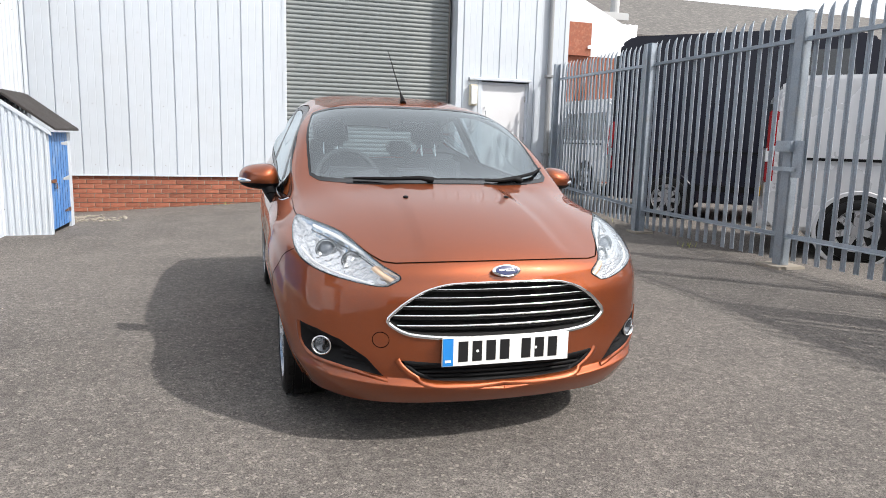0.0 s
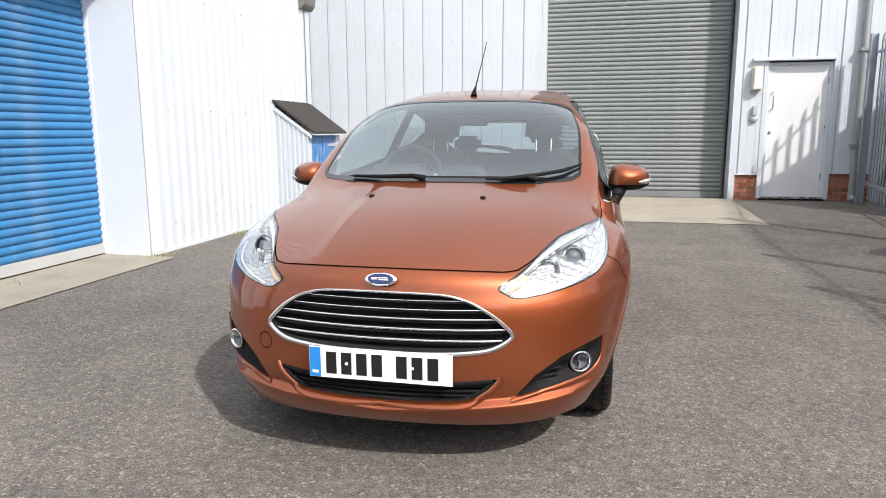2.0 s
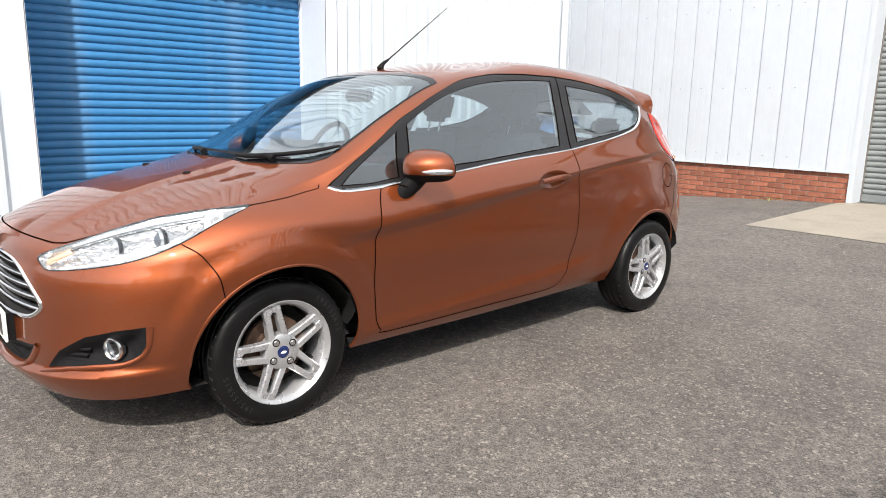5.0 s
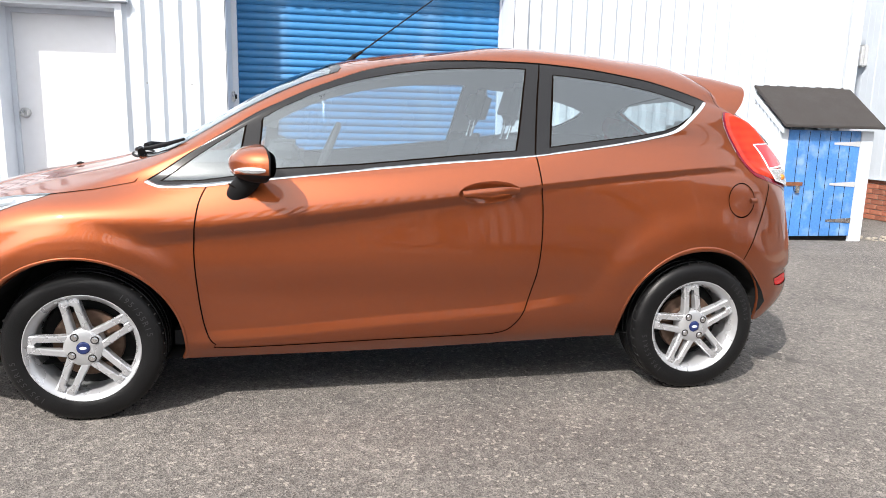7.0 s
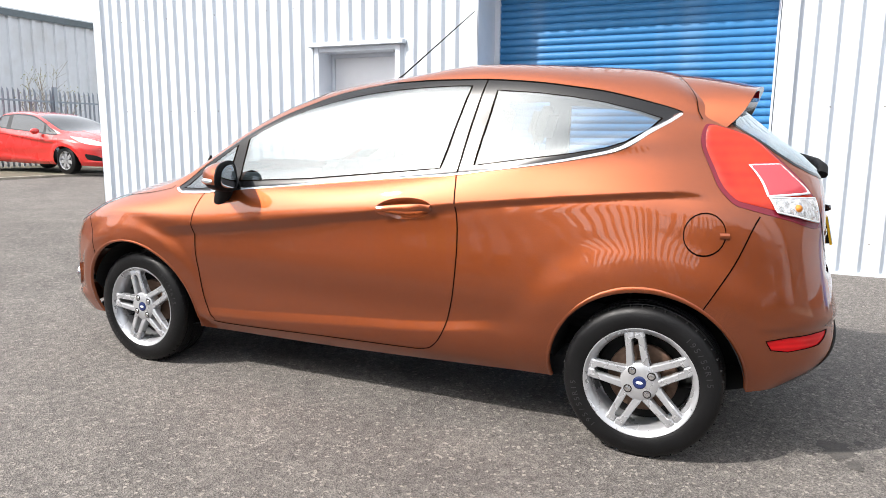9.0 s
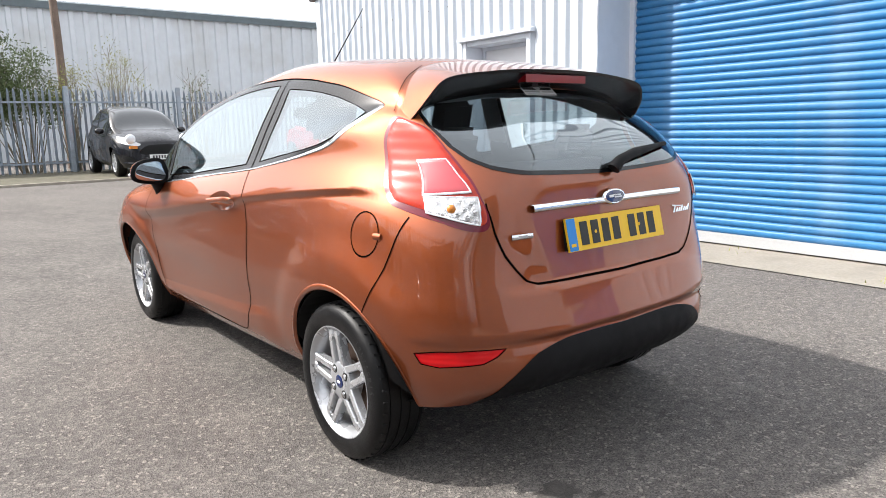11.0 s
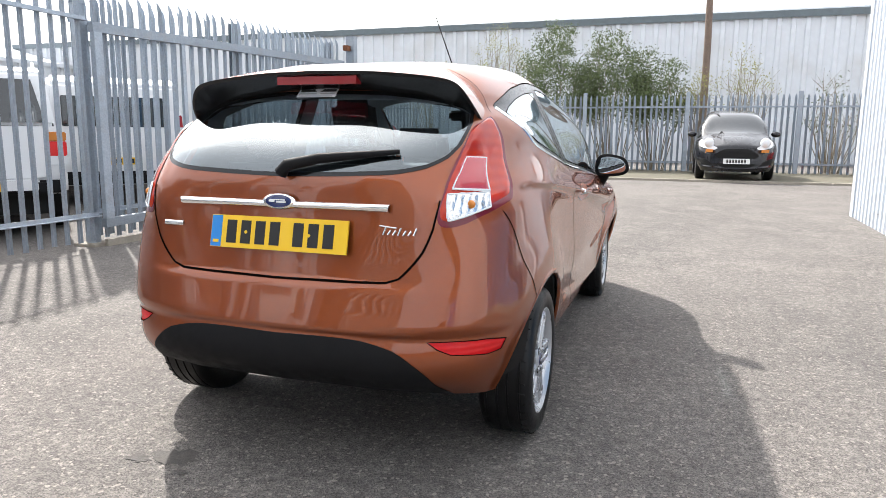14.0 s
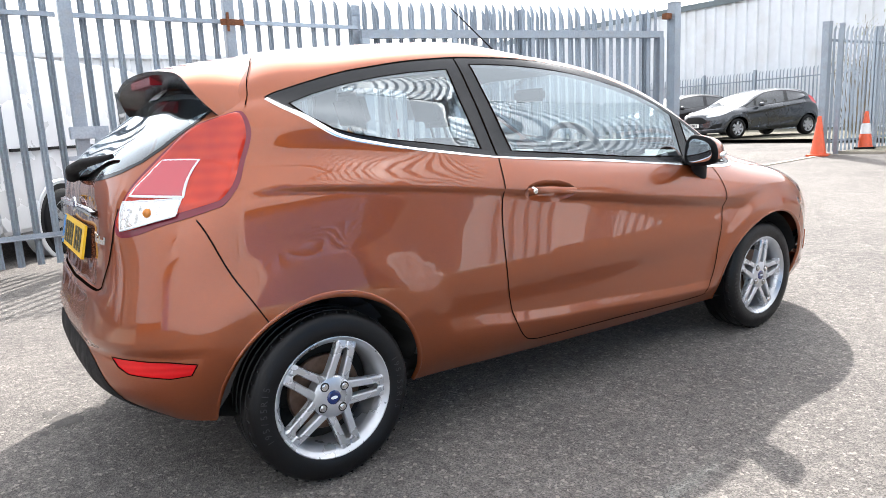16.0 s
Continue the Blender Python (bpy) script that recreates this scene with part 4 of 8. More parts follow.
BODY = [
    # bottom edge
    rail((0, .3, .547, .69, .742, .745, .737, .726, .721, .725, .73, .703, .622, .430, .25, 0),
         (-1.98, -1.955, -1.86, -1.7, -1.56, -1.25, -.85, -.3, .3, .85, 1.25, 1.55, 1.710, 1.79, 1.81, 1.82),
         (.19, .19, .19, .2, .21, .21, .215, .215, .225, .24, .25, .275, .295, .305, .31, .31)),
    # lower bumper and sill
    rail((0, .3, .557, .726, .783, .797, .78, .772, .773, .772, .77, .730, .634, .444, .25, 0),
         (-2.04, -2.012, -1.92, -1.74, -1.56, -1.25, -.85, -.3, .3, .85, 1.25, 1.55, 1.775, 1.862, 1.882, 1.887),
         (.27, .27, .275, .29, .3, .31, .3, .3, .31, .32, .33, .345, .36, .365, .37, .37)),
    rail((0, .3, .569, .75, .814, .838, .806, .793, .794, .796, .805, .761, .654, .456, .26, 0),
         (-2.046, -2.02, -1.922, -1.74, -1.56, -1.25, -.85, -.3, .3, .85, 1.25, 1.55, 1.79, 1.885, 1.905, 1.91),
         (.45, .45, .45, .45, .46, .47, .46, .46, .46, .47, .48, .48, .48, .48, .48, .48)),
    rail((0, .3, .57, .756, .826, .858, .836, .826, .821, .81, .813, .772, .656, .457, .26, 0),
         (-2.045, -2.015, -1.905, -1.72, -1.55, -1.25, -.85, -.3, .3, .85, 1.25, 1.55, 1.78, 1.86, 1.875, 1.88),
         (.62, .62, .62, .625, .63, .65, .62, .62, .63, .64, .655, .65, .62, .61, .61, .61)),
    # character line
    rail((0, .3, .561, .739, .812, .849, .854, .85, .827, .801, .785, .741, .629, .441, .25, 0),
         (-2.01, -1.98, -1.86, -1.69, -1.53, -1.25, -.85, -.3, .3, .85, 1.25, 1.55, 1.757, 1.828, 1.835, 1.838),
         (.725, .72, .715, .72, .735, .755, .745, .8, .855, .9, .925, .9, .8, .77, .77, .77)),
    rail((0, .28, .522, .686, .765, .802, .816, .815, .79, .765, .737, .676, .575, .424, .25, 0),
         (-1.92, -1.885, -1.77, -1.62, -1.48, -1.22, -.85, -.3, .3, .85, 1.25, 1.54, 1.765, 1.817, 1.817, 1.821),
         (.78, .775, .77, .785, .805, .83, .85, .9, .955, 1.01, 1.03, 1, .93, .89, .88, .88)),
    # waist and bonnet
    rail((0, .26, .462, .589, .669, .714, .756, .77, .749, .736, .696, .635, .556, .418, .25, 0),
         (-1.6, -1.575, -1.48, -1.37, -1.26, -1.13, -.85, -.3, .3, .85, 1.24, 1.5, 1.715, 1.798, 1.808, 1.812),
         (.895, .89, .885, .885, .89, .9, .925, .955, 1.01, 1.09, 1.15, 1.1, 1.04, .995, .985, .98)),
    # scuttle, lower glass
    rail((0, .28, .473, .594, .667, .714, .719, .707, .686, .677, .653, .614, .552, .411, .24, 0),
         (-1.12, -1.1, -1.055, -1.015, -.965, -.885, -.7, -.3, .3, .85, 1.2, 1.44, 1.625, 1.73, 1.75, 1.76),
         (1.005, .999, .99, .988, .99, 1.005, 1.075, 1.13, 1.165, 1.19, 1.225, 1.2, 1.14, 1.1, 1.09, 1.085)),
    rail((0, .26, .449, .553, .614, .659, .657, .638, .626, .627, .614, .586, .526, .382, .23, 0),
         (-.66, -.65, -.635, -.63, -.6, -.53, -.42, -.1, .35, .85, 1.17, 1.36, 1.48, 1.56, 1.59, 1.6),
         (1.245, 1.239, 1.226, 1.214, 1.211, 1.211, 1.24, 1.27, 1.29, 1.29, 1.28, 1.26, 1.24, 1.22, 1.215, 1.21)),
    # roof edge
    rail((0, .25, .408, .48, .513, .552, .559, .562, .565, .572, .568, .554, .498, .363, .22, 0),
         (-.32, -.312, -.295, -.28, -.26, -.2, -.06, .2, .5, .85, 1.13, 1.29, 1.38, 1.42, 1.44, 1.45),
         (1.395, 1.39, 1.378, 1.366, 1.361, 1.358, 1.37, 1.392, 1.4, 1.388, 1.355, 1.335, 1.325, 1.33, 1.335, 1.34)),
    rail((0, .24, .344, .403, .431, .44, .445, .45, .454, .455, .454, .441, .387, .3, .2, 0),
         (-.05, -.04, -.02, 0, .03, .08, .15, .3, .5, .82, 1.05, 1.17, 1.24, 1.28, 1.3, 1.31),
         (1.445, 1.44, 1.43, 1.42, 1.42, 1.42, 1.425, 1.44, 1.445, 1.43, 1.41, 1.4, 1.395, 1.395, 1.395, 1.395)),
    rail((0, 0, 0, 0, 0, 0, 0, 0, 0, 0, 0, 0, 0, 0, 0, 0),
         (.15, .16, .17, .19, .2, .22, .27, .38, .55, .8, .95, 1.04, 1.08, 1.1, 1.11, 1.12),
         (1.462, 1.463, 1.464, 1.465, 1.465, 1.466, 1.468, 1.47, 1.47, 1.457, 1.443, 1.433, 1.428, 1.425, 1.424, 1.423)),
]

# crown of the roof, highest behind the front seats
for r_ in (10, 11):
    BODY[r_] = [(x, y, z + .021 * min(1, max(0, (y + .05) / .5))) for x, y, z in BODY[r_]]

# the sharp undercut below the character line, along doors and quarter panels
_d, _e = BODY[3], BODY[4]
_in = (0, 0, 0, 0, 0, .002, .004, .005, .005, .004, .002, 0, 0, 0, 0, 0)
BODY.insert(4, [(e[0] + (d[0] - e[0]) * .35 - k, e[1] + (d[1] - e[1]) * .35, e[2] + (d[2] - e[2]) * .35 if not k else e[2] - .034) for d, e, k in zip(_d, _e, _in)])

_f = BODY[6]
_in = (0, 0, 0, 0, 0, .001, .002, .003, .003, .002, .001, 0, 0, 0, 0, 0)
BODY.insert(6, [(e[0] + (f[0] - e[0]) * .35 if not k else e[0] - k, e[1] + (f[1] - e[1]) * .35, e[2] + (f[2] - e[2]) * .35 if not k else e[2] + .026) for e, f, k in zip(_e, _f, _in)])


def spline(knots, values, at, clamp0=None, clamp1=None):
    """A smooth (C2) spline through values (n, ...) at knots, read at the positions at; natural ends, or clamped slopes."""
    t, y = np.asarray(knots, float), np.asarray(values, float)
    n = len(t)
    h = np.diff(t)
    A, r = np.zeros((n, n)), np.zeros_like(y)
    for i in range(1, n - 1):
        A[i, i - 1], A[i, i], A[i, i + 1] = h[i - 1], 2 * (h[i - 1] + h[i]), h[i]
        r[i] = 6 * ((y[i + 1] - y[i]) / h[i] - (y[i] - y[i - 1]) / h[i - 1])
    A[0, 0] = A[-1, -1] = 1
    if clamp0 is not None:
        A[0, 0], A[0, 1] = 2 * h[0], h[0]
        r[0] = 6 * ((y[1] - y[0]) / h[0] - clamp0)
    if clamp1 is not None:
        A[-1, -1], A[-1, -2] = 2 * h[-1], h[-1]
        r[-1] = 6 * (clamp1 - (y[-1] - y[-2]) / h[-1])
    m = np.linalg.solve(A, r.reshape(n, -1)).reshape(y.shape)
    at = np.clip(np.asarray(at, float), t[0], t[-1])
    i = np.clip(np.searchsorted(t, at) - 1, 0, n - 2)
    sh = (-1,) + (1,) * (y.ndim - 1)
    a, b, hh = (t[i + 1] - at).reshape(sh), (at - t[i]).reshape(sh), h[i].reshape(sh)
    return (m[i] * a ** 3 + m[i + 1] * b ** 3) / (6 * hh) + (y[i] / hh - m[i] * hh / 6) * a + (y[i + 1] / hh - m[i + 1] * hh / 6) * b


def loft(body, ns, nv):
    """A dense (nv, ns) grid of points over the rails, with its knots in metres along and across."""
    P = np.array(body, float)                                   # rails, stations, 3
    ds = np.linalg.norm(np.diff(P[2:8], axis=1), axis=2).mean(0)
    ks = np.concatenate(([0], np.cumsum(ds)))
    dv = np.linalg.norm(np.diff(P, axis=0), axis=2).mean(1)
    kv = np.concatenate(([0], np.cumsum(dv)))
    S, V = np.linspace(0, ks[-1], ns), np.linspace(0, kv[-1], nv)
    rows = []
    for r in P:
        e0, e1 = (r[1] - r[0]) / ds[0], (r[-1] - r[-2]) / ds[-1]
        e0[1:] = 0; e1[1:] = 0
        rows.append(spline(ks, r, S, e0, e1))
    rows = np.array(rows)
    last = (rows[-1] - rows[-2]) / dv[-1]
    last[:, 2] *= 0.25
    return spline(kv, rows, V, None, last), S, V, ks, kv


def ramp(v, a, b):
    k = np.clip((v - a) / (b - a), 0, 1)
    return k * k * (3 - 2 * k)


CREASE = ((-1.15, .705), (-.824, .743), (-.614, .768), (-.306, .803), (0, .843), (.16, .862), (.493, .905), (.953, .954), (1.219, .978), (1.40, .99))
LOWLINE = ((-.85, .334), (-.52, .345), (-.086, .380), (.258, .402), (.449, .420), (.62, .445))


def line_z(line, y):
    return np.interp(y, [p[0] for p in line], [p[1] for p in line])


def chin_z(x):
    """Height of the ledge along the foot of the front bumper."""
    return .270 + .040 * np.abs(x) / .6


def sculpt(G):
    """Pressed lines of the flanks, the wheel-arch flares and the bumper edges, as shifts of the smooth shell."""
    x, y, z = G[..., 0], G[..., 1], G[..., 2]
    flank = ramp(x, .60, .72)
    d = line_z(CREASE, y) - z
    w = np.interp(y, (-.8, -.2, .4, 1.2), (.046, .044, .030, .020))
    cut_ = np.clip(d / w, 0, 1) * np.exp(-np.clip(d - w, 0, 9) / .16)
    out = -.0185 * cut_ * flank * ramp(y, -1.08, -.86) * (1 - ramp(y, 1.28, 1.56))
    d = line_z(LOWLINE, y) - z
    out = out + .012 * np.clip(d / .042, 0, 1) * flank * ramp(y, -.92, -.80) * (1 - ramp(y, .55, .80)) * ramp(z, .2, .28)
    for cy, a, b, amp in ((-1.2445, .415, .485, .013), (1.2445, .425, .550, .012)):
        r = np.hypot(y - cy, z - .287)
        out = out + amp * (1 - ramp(r, a, b)) * flank * ramp(z, .22, .5)
    G = G.copy()
    G[..., 0] += out
    rear = ramp(y, 1.55, 1.75) * (1 - ramp(z, .60, .62))
    edge = .525 + .02 * np.abs(x)
    G[..., 1] -= .018 * np.clip((edge - z) / .022, 0, 1) * np.exp(-np.clip(edge - .022 - z, 0, 9) / .10) * rear
    lid = ramp(z, .70, .80) * (1 - ramp(y, -1.20, -1.08)) * ramp(y, -2.0, -1.85)
    G[..., 2] -= .007 * ramp(np.abs(x), .235 + .05 * (-1.2 - y), .300 + .05 * (-1.2 - y)) * (1 - ramp(np.abs(x), .42, .56)) * lid
    chin = 1 - ramp(y, -1.72, -1.55)
    G[..., 1] -= .036 * np.clip((chin_z(x) - z) / .020, 0, 1) * chin
    shelf = ramp(y, 1.55, 1.72) * (1 - ramp(np.abs(x), .40, .56))
    G[..., 1] -= .014 * ramp(z, .668, .690) * np.exp(-np.clip(z - .69, 0, 9) / .09) * shelf
    return G


def fair(G, S, V, ss=.060, sv=.042):
    """Evens out small swellings of the lofted shell without shrinking it; the halves meet smoothly at the centre line."""
    flip = np.array((-1, 1, 1))

    def once(g, axis, sig, h):
        m = int(3 * sig / h)
        k = np.exp(-.5 * (np.arange(-m, m + 1) * h / sig) ** 2)
        k /= k.sum()
        g = np.moveaxis(g, axis, 0)
        if axis == 1:
            a, b = g[m:0:-1] * flip, g[-2:-m - 2:-1] * flip
        else:
            a, b = 2 * g[0] - g[m:0:-1], g[-2:-m - 2:-1] * flip
        e = np.concatenate((a, g, b))
        out = sum(w * e[i:i + len(g)] for i, w in enumerate(k))
        return np.moveaxis(out, 0, axis)

    def both(g):
        return once(once(g, 1, ss, S[1] - S[0]), 0, sv, V[1] - V[0])
    A = both(G)
    return 2 * A - both(A)


class Surf:
    """The half body as a surface over (s, v), both in metres."""

    def __init__(self, body, ns=620, nv=460):
        self.G, self.S, self.V, self.ks, self.kv = loft(body, ns, nv)
        self.G = sculpt(fair(self.G, self.S, self.V))
        a, b = np.gradient(self.G, axis=1), np.gradient(self.G, axis=0)
        n = np.cross(a, b)
        n /= np.linalg.norm(n, axis=2, keepdims=True) + 1e-12
        n[-1] = (0, 0, 1)
        n[:, 0, 0] = n[:, -1, 0] = 0
        c = self.G - np.array((0, 0, 0.6))
        if (n[135, 300] * c[135, 300]).sum() < 0:
            n = -n
            n[-1] = (0, 0, 1)
        self.N = n
        self.flat = self.G.reshape(-1, 3)

    def at(self, sv, grid=None):
        g = self.G if grid is None else grid
        sv = np.atleast_2d(sv)
        fs = np.clip(sv[:, 0] / self.S[-1] * (len(self.S) - 1), 0, len(self.S) - 1.0001)
        fv = np.clip(sv[:, 1] / self.V[-1] * (len(self.V) - 1), 0, len(self.V) - 1.0001)
        i, j = fs.astype(int), fv.astype(int)
        a, b = (fs - i)[:, None], (fv - j)[:, None]
        return g[j, i] * (1 - a) * (1 - b) + g[j, i + 1] * a * (1 - b) + g[j + 1, i] * (1 - a) * b + g[j + 1, i + 1] * a * b

    def normal(self, sv):
        n = self.at(sv, self.N)
        return n / (np.linalg.norm(n, axis=1, keepdims=True) + 1e-12)

    def find(self, p):
        """(s, v) nearest to a point; coordinates given as None are free."""
        end = p[1] if isinstance(p[1], str) else ""
        use = [k for k in range(3) if p[k] is not None and not isinstance(p[k], str)]
        d = sum((self.flat[:, k] - p[k]) ** 2 for k in use)
        if p[0] is None:                                       # seen from the side: the flank only
            d = d + np.where(self.flat[:, 0] < 0.35, 1.0, 0)
        if end:
            d = d + np.where(self.flat[:, 1] < 1.2 if end == "rear" else self.flat[:, 1] > -1.3, 1.0, 0)
        k = int(d.argmin())
        sv = np.array((self.S[k % len(self.S)], self.V[k // len(self.S)]))
        h = 0.004
        for _ in range(4):
            q = self.at(sv)[0]
            J = np.stack([(self.at(sv + (h, 0))[0] - q) / h, (self.at(sv + (0, h))[0] - q) / h], 1)
            r = np.array([p[c] - q[c] for c in use])
            A = J[use]
            sv = sv + np.clip(np.linalg.lstsq(A.T @ A + 1e-6 * np.eye(2), A.T @ r, rcond=None)[0], -0.03, 0.03)
            sv = np.clip(sv, (0, 0), (self.S[-1], self.V[-1]))
        return sv


def side(pts):
    return [(None, y, z) for y, z in pts]


def ends(pts, end):
    return [(x, end, z) for x, z in pts]


def smooth2(pts, step=0.02, closed=False, round_=True):
    """Resamples a 2D polyline; with round_, as a Catmull-Rom curve."""
    P = [np.array(p, float) for p in pts]
    n = len(P)
    out = []
    for i in range(n if closed else n - 1):
        p1, p2 = P[i], P[(i + 1) % n]
        p0 = P[(i - 1) % n] if closed or i > 0 else 2 * p1 - p2
        p3 = P[(i + 2) % n] if closed or i + 2 < n else 2 * p2 - p1
        m = max(1, int(np.linalg.norm(p2 - p1) / step))
        for k in range(m):
            t = k / m
            if round_:
                out.append(0.5 * (2 * p1 + (p2 - p0) * t + (2 * p0 - 5 * p1 + 4 * p2 - p3) * t * t + (3 * p1 - p0 - 3 * p2 + p3) * t ** 3))
            else:
                out.append(p1 + (p2 - p1) * t)
    if not closed:
        out.append(P[-1])
    return np.array(out)


def inside(poly, q):
    """Which of the points q lie in the polygon."""
    x, y = q[:, 0], q[:, 1]
    r = np.zeros(len(q), bool)
    for (x0, y0), (x1, y1) in zip(poly, np.roll(poly, -1, axis=0)):
        c = (y0 > y) != (y1 > y)
        with np.errstate(divide="ignore", invalid="ignore"):
            r ^= c & (x < (x1 - x0) * (y - y0) / (y1 - y0) + x0)
    return r


def edge_distance(poly, q, closed=True):
    d = np.full(len(q), 9.0)
    nxt = np.roll(poly, -1, axis=0)
    for a, b in list(zip(poly, nxt))[:None if closed else -1]:
        ab = b - a
        t = np.clip(((q - a) @ ab) / (ab @ ab + 1e-12), 0, 1)
        d = np.minimum(d, np.linalg.norm(q - (a + t[:, None] * ab), axis=1))
    return d


def mesh_of(name, pts, tris, normals, mat, mirror):
    """A mesh with given vertex normals; mirror: -1 flips x, 0 joins both halves."""
    if mirror == 0:
        flip = np.array((-1, 1, 1))
        n = len(pts)
        pts, normals, tris = np.vstack((pts, pts * flip)), np.vstack((normals, normals * flip)), np.vstack((tris, tris[:, ::-1] + n))
    elif mirror < 0:
        flip = np.array((-1, 1, 1))
        pts, normals, tris = pts * flip, normals * flip, tris[:, ::-1]
    used = np.unique(tris)
    remap = np.zeros(len(pts), int)
    remap[used] = np.arange(len(used))
    me = bpy.data.meshes.new(name)
    me.from_pydata(pts[used].tolist(), [], remap[tris].tolist())
    me.polygons.foreach_set("use_smooth", [True] * len(me.polygons))
    me.normals_split_custom_set_from_vertices(normals[used].tolist())
    if mat:
        me.materials.append(mat)
    return me


def triangulate(points, loops, opens=()):
    """Constrained triangles over (s, v) points with closed loops and open lines kept as edges."""
    from mathutils import geometry
    verts = [Vector(p) for p in points]
    edges = []
    for lp in loops:
        k = len(verts)
        verts += [Vector(p) for p in lp]
        edges += [(k + i, k + (i + 1) % len(lp)) for i in range(len(lp))]
    for ln in opens:
        k = len(verts)
        verts += [Vector(p) for p in ln]
        edges += [(k + i, k + i + 1) for i in range(len(ln) - 1)]
    v, _, f, *_ = geometry.delaunay_2d_cdt(verts, edges, [], 0, 1e-5)
    t = np.array(f)
    v = np.array([(p.x, p.y) for p in v])
    a, b, c = v[t[:, 0]], v[t[:, 1]], v[t[:, 2]]
    area = (b[:, 0] - a[:, 0]) * (c[:, 1] - a[:, 1]) - (b[:, 1] - a[:, 1]) * (c[:, 0] - a[:, 0])
    t[area < 0] = t[area < 0][:, ::-1]
    return v, t[np.abs(area) > 1e-9]


SURF = Surf(BODY)


def curve(pts, step=0.02, closed=False, round_=True):
    return smooth2([SURF.find(p) for p in pts], step, closed, round_)


def pane(pts, step=.025):
    """A straight-edged outline in side view, laid closely on the flank."""
    q = []
    for (y0, z0), (y1, z1) in zip(pts, pts[1:] + pts[:1]):
        n = max(1, round(math.hypot(y1 - y0, z1 - z0) / step))
        q += [(y0 + (y1 - y0) * k / n, z0 + (z1 - z0) * k / n) for k in range(n)]
    return curve(side(q), step, True, False)


# outlines on the body, from true places on the car
DLO_TOP = side([(-1.006, .904), (-.925, .958), (-.822, 1.029), (-.72, 1.094), (-.617, 1.160), (-.511, 1.213), (-.404, 1.263), (-.294, 1.306), (-.15, 1.354), (.056, 1.389), (.174, 1.397), (.294, 1.401), (.415, 1.401), (.538, 1.399), (.661, 1.391), (.787, 1.379), (.914, 1.361), (1.046, 1.339), (1.181, 1.305), (1.282, 1.276), (1.314, 1.262)])
DLO_LOW = side([(1.316, 1.255), (1.273, 1.222), (1.177, 1.157), (1.104, 1.119), (.996, 1.094), (.865, 1.070), (.615, 1.034), (.485, 1.017), (.143, .986), (-.084, .965), (-.216, .952), (-.512, .922), (-.716, .900), (-.806, .890), (-.936, .884), (-.978, .890), (-1.009, .901)])
C_TOP, C_LOW = curve(DLO_TOP), curve(DLO_LOW)
P_DLO = np.vstack((C_TOP, C_LOW))
P_DOORGLASS = pane([(-.602, .954), (-.596, 1.038), (-.583, 1.145), (-.511, 1.187), (-.404, 1.238), (-.295, 1.279), (-.182, 1.311), (-.067, 1.336), (.050, 1.353), (.168, 1.364), (.288, 1.371), (.409, 1.374), (.483, 1.373), (.464, 1.285), (.444, 1.192), (.428, 1.112), (.410, 1.039), (.145, 1.013), (-.215, .978)])
P_QLIGHT = pane([(-.950, .907), (-.862, .972), (-.760, 1.043), (-.645, 1.116), (-.662, 1.036), (-.675, .931), (-.818, .911)])
P_QGLASS = pane([(.600, 1.353), (.778, 1.339), (.906, 1.323), (1.037, 1.300), (1.170, 1.266), (1.248, 1.240), (1.210, 1.198), (1.135, 1.155), (1.065, 1.132), (.947, 1.110), (.745, 1.082), (.556, 1.055), (.569, 1.149), (.585, 1.242)])
L_DOOR = curve(side([(-.785, .892), (-.812, .830), (-.826, .745), (-.835, .650), (-.828, .49), (-.806, .335), (-.775, .280), (-.725, .263), (-.15, .273), (.25, .280), (.350, .286), (.405, .310), (.458, .386), (.493, .505), (.514, .66), (.516, .80), (.504, .91), (.489, 1.017)]))
L_BSPLIT = curve(side([(float(np.interp(z, (1.017, 1.11, 1.22, 1.32, 1.398), (.489, .500, .515, .532, .546))), z) for z in np.linspace(1.017, 1.398, 22)]), round_=False)
P_DOOR = np.vstack((L_DOOR, curve(side([(.485, 1.019), (.143, .988), (-.216, .954), (-.512, .924), (-.716, .902), (-.78, .897)]))))
ARCH_F = [(-1.245 + .362 * math.cos(t), .287 + .354 * math.sin(t)) for t in np.linspace(math.pi + .35, -.30, 21)]
ARCH_R = [(1.245 + .354 * math.cos(t), .287 + .353 * math.sin(t)) for t in np.linspace(math.pi + .15, -.20, 21)]


def arch_poly(pts):
    line = curve(side(pts))
    a, b = line[0], line[-1]
    return line, np.vstack((line, [(b[0] + .02, -.05)], [(a[0] - .02, -.05)]))


L_ARCHF, P_ARCHF = arch_poly(ARCH_F)
L_ARCHR, P_ARCHR = arch_poly(ARCH_R)
L_FUEL = curve(side([(1.428 + .068 * math.cos(t), .843 + .073 * math.sin(t)) for t in np.linspace(0, 2 * math.pi, 25)[:-1]]), closed=True)
P_TAIL = curve([(.614, 1.40, 1.219), (.653, 1.388, 1.152), (.690, 1.44, 1.035), (.722, 1.50, .958), (.714, 1.56, .930), (.665, 1.68, .897), (.555, 1.785, .870), (.556, 1.760, .970), (.562, 1.715, 1.03), (.577, 1.625, 1.115), (.585, 1.54, 1.178), (.598, 1.46, 1.203)], 0.012, True)
